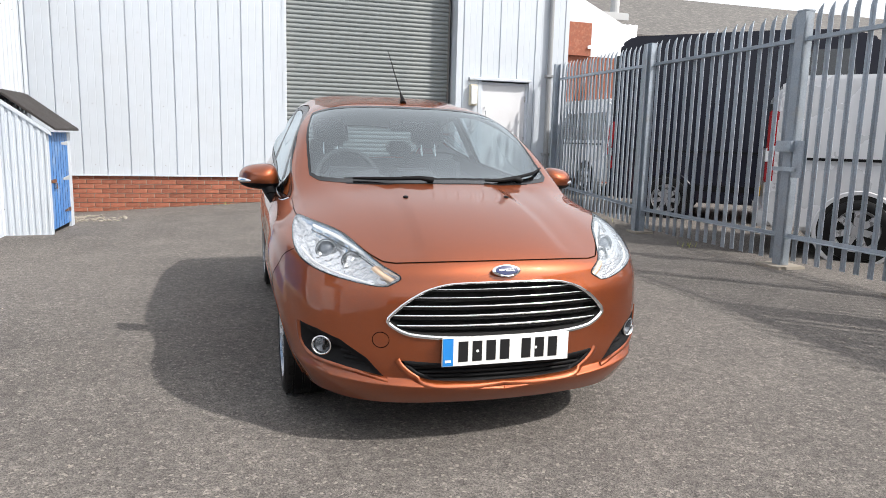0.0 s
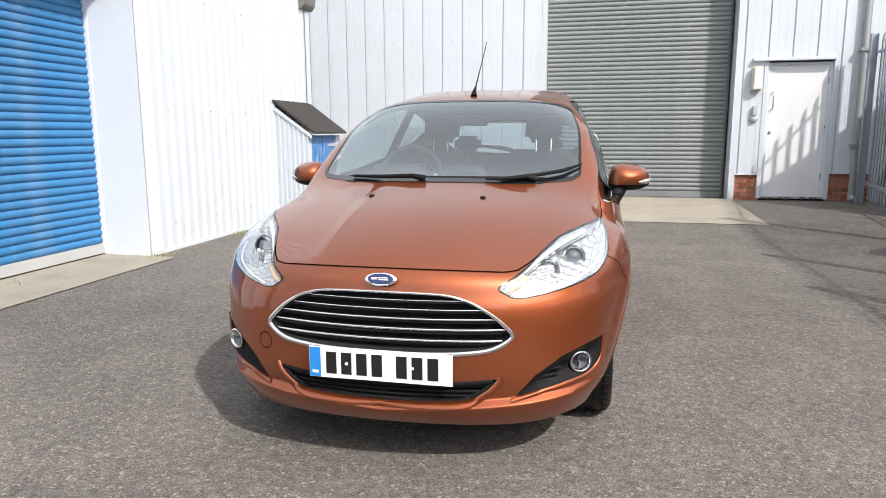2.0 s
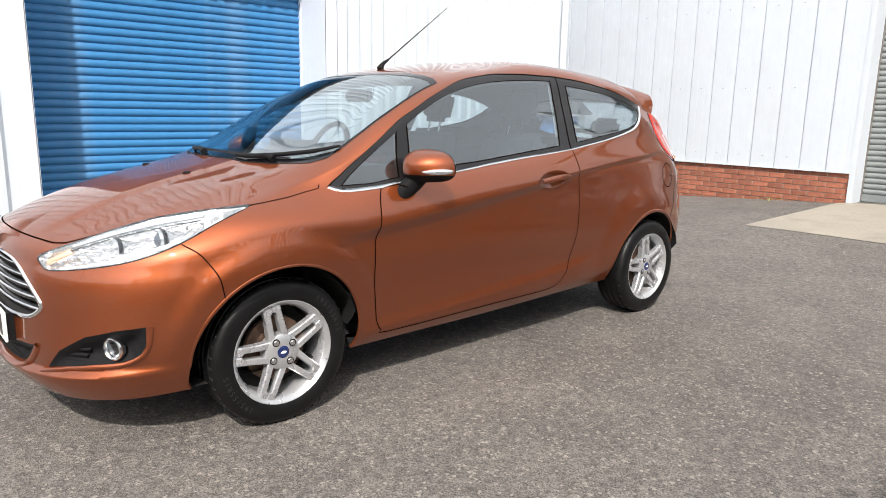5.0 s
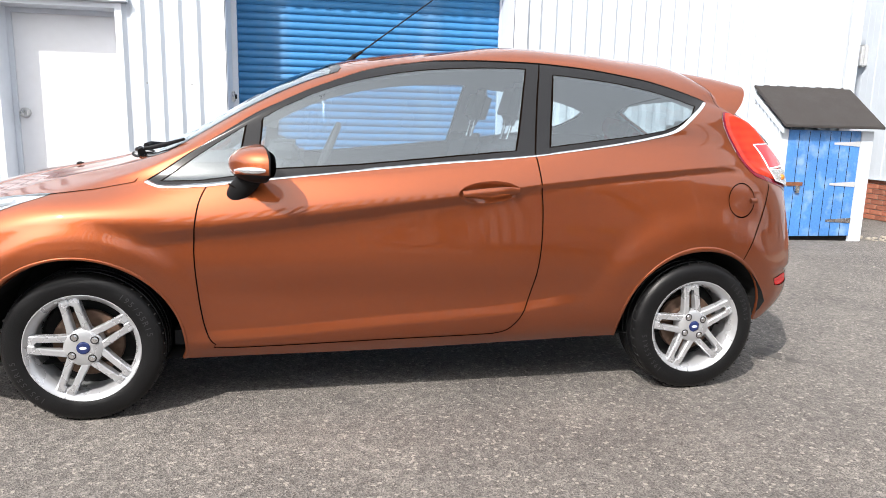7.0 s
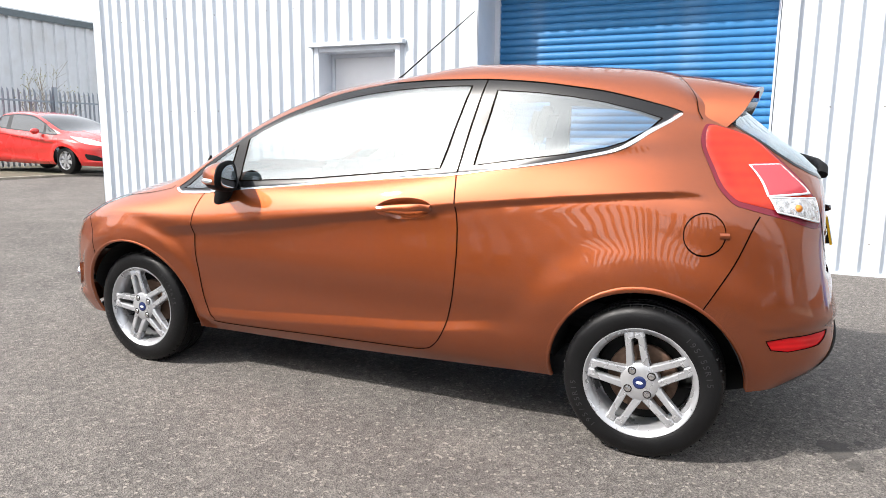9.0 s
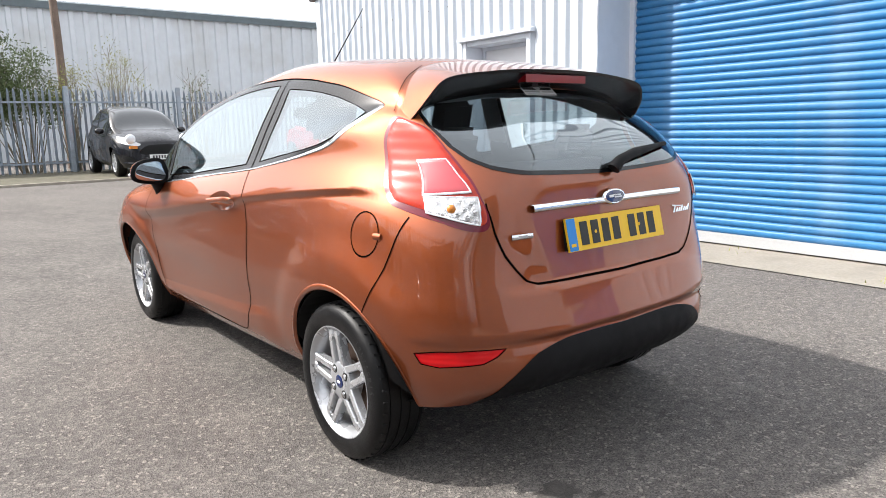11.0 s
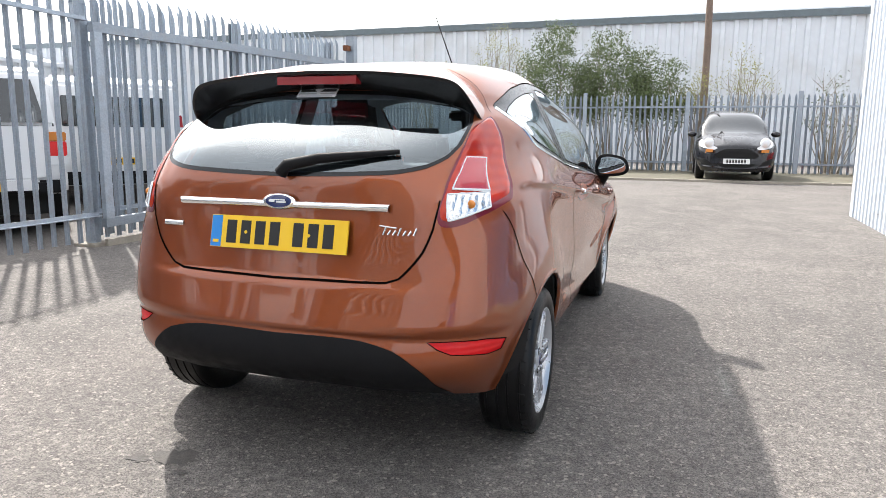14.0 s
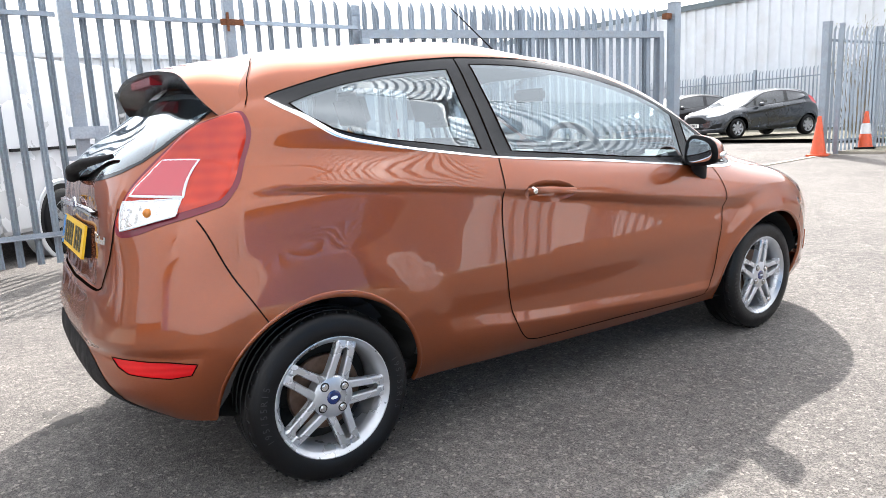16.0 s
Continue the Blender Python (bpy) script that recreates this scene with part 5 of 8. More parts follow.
P_HEAD = curve([(.405, -1.97, .690), (.430, -1.965, .662), (.474, -1.952, .649), (.591, -1.878, .664), (.72, -1.733, .700), (.763, -1.597, .748), (.763, -1.485, .795), (.735, -1.335, .853), (.67, -1.464, .842), (.583, -1.614, .814), (.526, -1.754, .775), (.465, -1.899, .726)], 0.012, True)
P_GRILLE = curve(ends([(0, .668), (.15, .666), (.232, .660), (.30, .642), (.35, .617), (.409, .573), (.448, .532), (.452, .518), (.43, .497), (.378, .472), (.30, .461), (.20, .456), (0, .453)], "front"), 0.012)
P_INTAKE = curve(ends([(0, .352), (.20, .352), (.40, .368), (.388, .345), (.348, .312), (.289, .287), (.15, .279), (0, .277)], "front"), 0.012, False, False)
P_FOG = curve(ends([(.463, .303), (.528, .375), (.62, .435), (.70, .462), (.756, .474), (.752, .407), (.732, .353), (.66, .325), (.575, .314)], "front"), 0.012, True, False)
BON = [(.526, -1.754), (.583, -1.614), (.67, -1.464), (.735, -1.335), (.740, -1.18), (.737, -1.045), (.716, -.995), (.668, -.968), (.61, -1.023), (.50, -1.079), (.35, -1.133), (.18, -1.173), (0, -1.188)]
P_BON = curve([(0, -1.985, .745), (.224, -1.965, .738), (.34, -1.935, .729), (.41, -1.91, .722), (.455, -1.885, .730)] + [(x, y, None) for x, y in BON], 0.02, False, False)
P_SCREEN = curve([(0, -1.175, .985), (.18, -1.16, .983), (.35, -1.12, .981), (.50, -1.065, .98), (.602, -1.005, .983), (.640, -.945, 1.008), (.637, -.82, 1.082), (.630, -.69, 1.157), (.612, -.52, 1.25), (.59, -.42, 1.292), (.567, -.30, 1.34), (.52, -.285, 1.359), (.455, -.29, 1.372), (.30, -.318, 1.388), (0, -.345, 1.392)], 0.02, False, False)
HATCH = [(0, .677), (.25, .680), (.390, .684), (.432, .698), (.462, .728), (.506, .785), (.535, .86), (.548, .93), (.556, 1.0), (.570, 1.07), (.585, 1.13), (.590, 1.19), (.575, 1.26), (.50, 1.295), (.30, 1.31), (0, 1.316)]
P_HATCH = curve(ends(HATCH, "rear"), 0.02, False, False)
P_RGLASS = curve(ends([(0, 1.026), (.20, 1.030), (.32, 1.036), (.44, 1.047), (.495, 1.060), (.54, 1.085), (.563, 1.12), (.572, 1.19), (.555, 1.245), (.48, 1.278), (.30, 1.294), (0, 1.300)], "rear"), 0.02, False, False)
P_REFL = curve(ends([(.745, .486), (.70, .498), (.62, .503), (.532, .502), (.565, .478), (.605, .460), (.70, .446), (.733, .453)], "rear"), 0.012, True, False)
P_DIFF = np.vstack((curve(ends([(0, .497), (.18, .500), (.31, .497), (.40, .480), (.453, .458), (.525, .397), (.56, .34), (.575, .22)], "rear"), 0.02), [(SURF.S[-1], -.02)]))
P_HANDLE = curve(side([(.285 + .126 * math.cos(t), .877 + .044 * math.sin(t) + .007 * math.cos(t)) for t in np.linspace(0, 2 * math.pi, 29)[:-1]]), 0.012, True)
L_RB = curve(side([(1.597, .908), (1.567, .838), (1.528, .74), (1.486, .663), (1.443, .587)]))
L_FB = curve(side([(-1.60, .745), (-1.55, .705), (-1.51, .64), (-1.49, .555)]))


def close_centre(poly, at_end):
    """Closes a half outline along the car's centre line."""
    s = SURF.S[-1] if at_end else 0.0
    q = poly.copy()
    q[0, 0] = q[-1, 0] = s
    m = 12
    a, b = q[-1], q[0]
    return np.vstack((q, [a + (b - a) * k / m for k in range(1, m)]))


P_GRILLE, P_INTAKE, P_BON, P_SCREEN = (close_centre(p, False) for p in (P_GRILLE, P_INTAKE, P_BON, P_SCREEN))
P_HATCH, P_RGLASS = (close_centre(p, True) for p in (P_HATCH, P_RGLASS))
P_DIFF = np.vstack((P_DIFF, [(SURF.S[-1], P_DIFF[0, 1])]))

# one triangulation of the half body with every outline as true edges
step = 0.024
gs, gv = np.arange(0, SURF.S[-1] + 1e-6, SURF.S[-1] / int(SURF.S[-1] / step)), np.arange(0, SURF.V[-1] + 1e-6, SURF.V[-1] / int(SURF.V[-1] / step))
pts = np.array([(a, b) for b in gv for a in gs])
LOOPS = [P_DLO, P_DOORGLASS, P_QLIGHT, P_QGLASS, P_TAIL, P_HEAD, P_GRILLE, P_INTAKE, P_FOG, P_BON, P_SCREEN, P_HATCH, P_RGLASS, P_REFL, P_DIFF, P_HANDLE, P_DOOR, P_ARCHF, P_ARCHR]
near = np.zeros(len(pts), bool)
inner = (pts[:, 0] > 1e-4) & (pts[:, 0] < SURF.S[-1] - 1e-4)
for lp in LOOPS:
    near |= inner & (edge_distance(lp, pts) < 0.007)
PRESSED = [curve(side([(y, line_z(CREASE, y) + o) for y in np.linspace(-1.0, 1.30, 24)])) for o in (.006, -.004, -.014, -.030, -.046, -.058)]
PRESSED += [curve(side([(y, line_z(LOWLINE, y) + o) for y in np.linspace(-.78, .62, 15)])) for o in (.006, -.006, -.034, -.050)]
PRESSED += [curve([(x, "front", chin_z(x) + o) for x in np.linspace(.004, .66, 20)]) for o in (.006, -.004, -.016, -.026)]
for lp in PRESSED:
    near |= inner & (edge_distance(lp, pts, False) < 0.006)
UV, TRI = triangulate(pts[~near], LOOPS, [L_RB, L_FB] + PRESSED)
CEN = UV[TRI].mean(1)
ok = (CEN[:, 1] > 0) & (CEN[:, 1] < SURF.V[-1]) & (CEN[:, 0] > 0) & (CEN[:, 0] < SURF.S[-1])
TRI, CEN = TRI[ok], CEN[ok]
P3, N3 = SURF.at(UV), SURF.normal(UV)
C3 = P3[TRI].mean(1)
KIND = np.full(len(TRI), "body_shell", dtype=object)


def mark(name, where):
    KIND[where] = name


IN = {k: inside(poly, CEN) for k, poly in (("dlo", P_DLO), ("dg", P_DOORGLASS), ("ql", P_QLIGHT), ("qg", P_QGLASS), ("tail", P_TAIL), ("head", P_HEAD), ("gr", P_GRILLE), ("it", P_INTAKE),
      ("fog", P_FOG), ("bon", P_BON), ("scr", P_SCREEN), ("hat", P_HATCH), ("rg", P_RGLASS), ("refl", P_REFL), ("diff", P_DIFF), ("door", P_DOOR), ("hand", P_HANDLE), ("af", P_ARCHF), ("ar", P_ARCHR))}
rb_line = np.interp(C3[:, 2], [0, .59, .667, .78, .905, .93], [1.33, 1.443, 1.488, 1.545, 1.597, 1.605])
fb_line = np.interp(C3[:, 2], [0, .555, .64, .705, .745, .76], [-1.30, -1.49, -1.51, -1.55, -1.60, -1.62])
mark("rear_bumper", (C3[:, 1] > rb_line) & (C3[:, 2] < .915))
mark("front_bumper", (C3[:, 1] < fb_line) & (C3[:, 2] < .80))
for key, name in (("door", "door"), ("bon", "bonnet"), ("hat", "tailgate"), ("dlo", "window_frame"), ("dg", "door_glass"), ("ql", "quarterlight"), ("qg", "rear_side_window"), ("tail", "tail"), ("head", "head"),
                  ("scr", "windscreen"), ("rg", "rear_window"), ("fog", "hole"), ("refl", "reflector"), ("diff", "diffuser"), ("hand", "hole"), ("gr", "hole"), ("it", "hole"), ("af", "hole"), ("ar", "hole")):
    mark(name, IN[key])


def cut(kind, name, mat, parent, mirror, label="", offset=0.0):
    t = TRI[KIND == kind]
    return part(name, mesh_of(name, P3 + N3 * offset, t, N3, mat, mirror), None, parent, label)


def ribbon(name, line, width, offset, mat, parent, mirror, closed=False, label="", thick=0.0, shift=0.0, tilt=0.0):
    """A band along a line on the body, raised by offset; thick gives it a rounded body."""
    n = len(line)
    d = np.roll(line, -1, axis=0) - np.roll(line, 1, axis=0)
    if not closed:
        d[0], d[-1] = line[1] - line[0], line[-1] - line[-2]
        for k in (0, -1):
            if line[k, 0] < 1e-3 or line[k, 0] > SURF.S[-1] - 1e-3:
                d[k, 1] = 0
    d /= np.linalg.norm(d, axis=1, keepdims=True) + 1e-9
    nrm = np.stack((-d[:, 1], d[:, 0]), 1)
    prof = ((-.5, 0), (-.32, 1), (.32, 1), (.5, 0)) if thick else ((-.5, 0), (.5, 0))
    cols = []
    for w, h in prof:
        uv = line + nrm * (w * width + shift)
        cols.append(SURF.at(uv) + SURF.normal(uv) * (offset + thick * h))
    m = len(prof)
    P = np.stack(cols, 1).reshape(-1, 3)
    q = []
    for i in range(n if closed else n - 1):
        j = (i + 1) % n
        for k in range(m - 1):
            q += [(i * m + k, j * m + k, j * m + k + 1), (i * m + k, j * m + k + 1, i * m + k + 1)]
    Nl = SURF.normal(line)
    if thick:
        across = SURF.at(line + nrm * .004) - SURF.at(line - nrm * .004)
        across /= np.linalg.norm(across, axis=1, keepdims=True) + 1e-9
        Nn = np.stack([Nl * math.cos(a + tilt) + across * math.sin(a + tilt) for a in (-1.15, -.5, .5, 1.15)], 1).reshape(-1, 3)
    else:
        Nn = np.repeat(Nl, m, axis=0)
    return part(name, mesh_of(name, P, np.array(q), Nn, mat, mirror), None, parent, label)


def patch(poly, depth, fall, step_=0.012, bumps=None):
    """Fresh triangles inside an outline, sunk by depth away from its edge. Returns points, triangles, normals."""
    lo, hi = poly.min(0), poly.max(0)
    g = np.array([(a, b) for b in np.arange(lo[1], hi[1], step_) for a in np.arange(lo[0], hi[0], step_)])
    g = g[inside(poly, g)]
    g = g[edge_distance(poly, g) > step_ * 0.5]
    uv, t = triangulate(g, [poly])
    t = t[inside(poly, uv[t].mean(1))]
    mid = [k for k in range(len(poly)) if all(p[0] < 1e-3 or p[0] > SURF.S[-1] - 1e-3 for p in (poly[k], poly[k - 1]))]
    d = np.full(len(uv), 9.0)
    for k in set(range(len(poly))) - set(mid):                  # the centre line is no edge
        d = np.minimum(d, edge_distance(poly[[k - 1, k]], uv, False))
    k = np.clip(d / fall, 0, 1)
    k = k * k * (3 - 2 * k)
    P, Nn = SURF.at(uv), SURF.normal(uv)
    dd = depth * k
    if bumps is not None:
        dd = dd + bumps(uv) * k
    P = P - Nn * dd[:, None]
    vn = np.zeros_like(P)
    f = np.cross(P[t[:, 1]] - P[t[:, 0]], P[t[:, 2]] - P[t[:, 0]])
    for c in range(3):
        np.add.at(vn, t[:, c], f)
    vn /= np.linalg.norm(vn, axis=1, keepdims=True) + 1e-12
    if (vn * Nn).sum() < 0:
        vn, t = -vn, t[:, ::-1]
    return P, t, vn


# ---- the copper hatchback ----
def paint_mat(name, col, flake=0.25):
    m = bpy.data.materials.new(name)
    m.use_nodes = True
    N, L = m.node_tree.nodes, m.node_tree.links
    b = N["Principled BSDF"]
    tc, n1, n2 = N.new("ShaderNodeTexCoord"), N.new("ShaderNodeTexNoise"), N.new("ShaderNodeTexVoronoi")
    n1.inputs["Scale"].default_value, n2.inputs["Scale"].default_value = 1.2, 900
    L.new(tc.outputs["Object"], n1.inputs["Vector"]); L.new(tc.outputs["Object"], n2.inputs["Vector"])
    sep = N.new("ShaderNodeSeparateColor"); L.new(n2.outputs["Color"], sep.inputs[0])
    mr = N.new("ShaderNodeMapRange"); mr.inputs[3].default_value, mr.inputs[4].default_value = 1 - flake, 1 + flake
    L.new(sep.outputs[0], mr.inputs[0])
    mx = N.new("ShaderNodeMix"); mx.data_type, mx.blend_type = "RGBA", "MULTIPLY"
    mx.inputs[0].default_value, mx.inputs[6].default_value = 1.0, (*col, 1)
    L.new(mr.outputs[0], mx.inputs[7]); L.new(mx.outputs[2], b.inputs["Base Color"])
    b.inputs["Metallic"].default_value = 0.94
    b.inputs["Coat Weight"].default_value, b.inputs["Coat Roughness"].default_value, b.inputs["Coat IOR"].default_value = 1.0, 0.008, 1.60
    rr = N.new("ShaderNodeMapRange"); rr.inputs[3].default_value, rr.inputs[4].default_value = 0.50, 0.56
    L.new(n1.outputs[0], rr.inputs[0]); L.new(rr.outputs[0], b.inputs["Roughness"])
    return m


def plain(name, col, rough=0.4, metal=0.0, coat=0.0, trans=0.0, ior=1.45):
    m = bpy.data.materials.new(name)
    m.use_nodes = True
    b = m.node_tree.nodes["Principled BSDF"]
    for k, v in (("Base Color", (*col, 1)), ("Roughness", rough), ("Metallic", metal), ("Coat Weight", coat), ("Transmission Weight", trans), ("IOR", ior)):
        b.inputs[k].default_value = v
    return m


M_PAINT = paint_mat("copper_metallic_paint", (0.288, 0.0700, 0.0200), 0.14)
M_GLASS = glass_mat("car_glass", (0.71, 0.80, 0.825), gloss=0.185)
M_GLASS_REAR = glass_mat("tinted_rear_glass", (0.60, 0.675, 0.70), gloss=0.175)
M_TRIM = plain("gloss_black_trim", (0.010, 0.010, 0.011), 0.24)
M_TRIM.node_tree.nodes["Principled BSDF"].inputs["Specular IOR Level"].default_value = 0.48
M_FRIT = plain("black_glass_border", (0.005, 0.005, 0.006), 0.15)
M_SEAM = plain("dark_panel_gap", (0.005, 0.003, 0.002), 0.9)
M_SEAM.node_tree.nodes["Principled BSDF"].inputs["Specular IOR Level"].default_value = 0.0
M_CHROME = plain("chrome", (0.88, 0.89, 0.90), 0.10, 1.0)
M_SATIN = plain("satin_chrome", (0.74, 0.75, 0.76), 0.2, 1.0)
M_RUBBER = pbr("tyre_rubber", (0.0055, 0.0055, 0.006), 0.42, spec=0.25, var=0.25, scale=14, fine=120, bump=0.2, bump_scale=300)
M_ALLOY = pbr("silver_alloy", (0.50, 0.51, 0.53), 0.30, metal=0.6, var=0.06, scale=10, fine=60, bump=0.02, dirt=(0.45, 0.42, 0.39), dirt_amount=0.2)
M_DISC = pbr("rusty_brake_disc", (0.16, 0.10, 0.07), 0.5, metal=0.6, var=0.3, scale=30, bump=0.1)
M_UNDER = plain("underbody_black", (0.008, 0.008, 0.008), 0.9)
M_CLOTH = pbr("dark_seat_cloth", (0.024, 0.026, 0.031), 0.95, var=0.2, scale=30, fine=300, bump=0.4, bump_scale=500)
M_DASH = pbr("dark_dash_plastic", (0.030, 0.031, 0.034), 0.6, var=0.1, scale=20, bump=0.2, bump_scale=400)
M_LINING = pbr("grey_headlining", (0.30, 0.31, 0.33), 0.95, var=0.06, scale=10, bump=0.1)
def lamp_mat(name, a, b_, rows, flute=.15, coat=.6):
    """Ribbed red lens: fine level flutes and slow change of tone."""
    m = bpy.data.materials.new(name)
    m.use_nodes = True
    N, L = m.node_tree.nodes, m.node_tree.links
    b = N["Principled BSDF"]
    tc, n1, wv, mx, bp = (N.new(k) for k in ("ShaderNodeTexCoord", "ShaderNodeTexNoise", "ShaderNodeTexWave", "ShaderNodeMix", "ShaderNodeBump"))
    mx.data_type = "RGBA"
    wv.bands_direction = "Z"
    wv.inputs["Scale"].default_value, wv.inputs["Distortion"].default_value, n1.inputs["Scale"].default_value = rows, 0.4, 9
    for n in (n1, wv):
        L.new(tc.outputs["Object"], n.inputs["Vector"])
    f = N.new("ShaderNodeMath"); f.operation = "MULTIPLY_ADD"
    f.inputs[1].default_value = flute
    L.new(wv.outputs[1], f.inputs[0]); L.new(n1.outputs[0], f.inputs[2])
    L.new(f.outputs[0], mx.inputs[0])
    mx.inputs[6].default_value, mx.inputs[7].default_value = (*a, 1), (*b_, 1)
    L.new(mx.outputs[2], b.inputs["Base Color"])
    bp.inputs["Strength"].default_value, bp.inputs["Distance"].default_value = 0.3, 0.002
    L.new(wv.outputs[1], bp.inputs["Height"]); L.new(bp.outputs[0], b.inputs["Normal"])
    b.inputs["Roughness"].default_value, b.inputs["Coat Weight"].default_value, b.inputs["Coat Roughness"].default_value = 0.22, coat, 0.01
    b.inputs["Specular IOR Level"].default_value = 0.25
    return m


M_TAILRED = lamp_mat("fluted_red_lens", (0.22, 0.002, 0.004), (0.62, 0.042, 0.009), 9)
M_REFRED = lamp_mat("prismatic_red_reflector", (0.42, 0.003, 0.006), (0.62, 0.010, 0.012), 16, .3, .12)
M_BRAKE = plain("dark_red_brake_lens", (0.22, 0.006, 0.010), 0.25, coat=0.2)
M_REDL = plain("red_lamp_plastic", (0.68, 0.012, 0.014), 0.3, coat=1.0)
M_REDL2 = plain("pink_red_lamp_plastic", (0.46, 0.050, 0.065), 0.25, coat=1.0)
M_DARKRED = plain("dark_red_lamp_rim", (0.150, 0.006, 0.018), 0.2, coat=0.35)
M_CLEAR = glass_mat("clear_lamp_lens", (0.97, 0.975, 0.98), gloss=0.06)
M_REFLECT = pbr("lamp_reflector", (0.82, 0.83, 0.85), 0.16, metal=0.85, var=0.08, scale=40, fine=160, bump=0.0)
M_AMBER = plain("amber_bulb", (0.55, 0.19, 0.03), 0.25)
M_LENSEYE = plain("projector_eye", (0.10, 0.115, 0.14), 0.03, 0.3, coat=1.0)
M_AMBERLENS = plain("pale_amber_lens", (0.80, 0.55, 0.36), 0.2, 0.3, coat=1.0)
M_PLATEW = plain("white_plate", (0.78, 0.78, 0.76), 0.35)
M_PLATEY = plain("yellow_plate", (0.80, 0.50, 0.02), 0.35)
M_INK = plain("plate_ink", (0.012, 0.012, 0.013), 0.4)
M_EUBLUE = plain("blue_plate_band", (0.02, 0.22, 0.62), 0.35)
M_BADGE = plain("blue_badge", (0.008, 0.020, 0.095), 0.15, coat=1.0)
M_REVERSE = pbr("faceted_reversing_lamp", (0.72, 0.71, 0.70), 0.16, metal=0.8, var=0.35, scale=60, fine=200, bump=0.5)
M_PALE = plain("pale_mark", (0.7, 0.72, 0.74), 0.35)
M_MIRROR = plain("mirror_glass", (0.55, 0.57, 0.60), 0.01, 1.0)

CAR = tagged(empty("hatchback_car"), "copper orange three-door hatchback parked on the tarmac yard", "car")
shell = cut("body_shell", "body_shell", M_PAINT, CAR, 0, "glossy copper metallic bodywork")
for k, nm in (("bonnet", "bonnet"), ("front_bumper", "front_bumper"), ("rear_bumper", "rear_bumper"), ("tailgate", "tailgate")):
    cut(k, nm, M_PAINT, CAR, 0)
TAILGATE = bpy.data.objects["tailgate"]
FRONT, REAR = bpy.data.objects["front_bumper"], bpy.data.objects["rear_bumper"]
cut("windscreen", "windscreen", M_GLASS, CAR, 0, "clear raked windscreen")
cut("rear_window", "rear_window", M_GLASS_REAR, TAILGATE, 0, "tinted rear window")
cut("diffuser", "rear_diffuser", M_BLACKP, REAR, 0, "matt black lower bumper", offset=0.002)
for s_ in (1, -1):
    door = cut("door", "door", M_PAINT, CAR, s_)
    cut("door_glass", "door_glass", M_GLASS, door, s_, "clear door window")
    cut("quarterlight", "quarterlight", M_GLASS, door, s_)
    cut("window_frame", "window_frame", M_TRIM, CAR, s_, "black window surround")
    cut("rear_side_window", "rear_side_window", M_GLASS, CAR, s_, "rear side window")
    cut("reflector", "rear_reflector", M_REFRED, REAR, s_, "red rear reflector", offset=-0.002)
    # dark outline: the shadow line of the recessed reflector, put in as colour
    ribbon("reflector_gap", P_REFL, 0.0038, 0.0008, M_SEAM, REAR, s_, closed=True)
    ribbon("chrome_strip", C_LOW, 0.029, 0.001, M_CHROME, CAR, s_, label="chrome strip below the side windows", thick=0.004, shift=-0.0125, tilt=-0.55)
    ribbon("door_gap", L_DOOR, 0.0048, 0.0012, M_SEAM, door, s_)
    ribbon("pillar_gap", L_BSPLIT, 0.007, 0.0014, M_SEAM, door, s_)
    ribbon("window_seal", C_TOP, 0.010, 0.002, M_SEAM, CAR, s_)
    for gl_ in (P_DOORGLASS, P_QLIGHT, P_QGLASS):
        ribbon("glass_seal", gl_, 0.008, 0.0012, M_SEAM, CAR, s_, closed=True)
    if s_ > 0:
        ribbon("fuel_flap", L_FUEL, 0.0035, 0.0012, M_SEAM, CAR, s_, closed=True)
    ribbon("bumper_gap", L_RB, 0.0042, 0.0012, M_SEAM, REAR, s_)
    ribbon("bumper_gap", L_FB, 0.0042, 0.0012, M_SEAM, FRONT, s_)
    ribbon("arch_lip", L_ARCHF, 0.016, -0.010, M_PAINT, CAR, s_, thick=0.012)
    ribbon("arch_lip", L_ARCHR, 0.016, -0.010, M_PAINT, CAR, s_, thick=0.012)
n_b = int(np.argmax(SURF.at(P_BON)[:, 1] > -1.035))
ribbon("bonnet_gap", P_BON[:n_b], 0.006, 0.0012, M_SEAM, bpy.data.objects["bonnet"], 0)
n_h = len(P_HATCH) - 11
n_h = int(np.argmax(SURF.at(P_HATCH[:n_h])[:, 2] > .952))
ribbon("tailgate_gap", P_HATCH[:n_h], 0.007, 0.0012, M_SEAM, TAILGATE, 0)
ribbon("screen_border", P_SCREEN[:len(P_SCREEN) - 11], 0.030, 0.0015, M_FRIT, bpy.data.objects["windscreen"], 0, shift=0.012)
ribbon("rear_border", P_RGLASS[:len(P_RGLASS) - 11], 0.03, 0.0015, M_FRIT, bpy.data.objects["rear_window"], 0, shift=0.012)


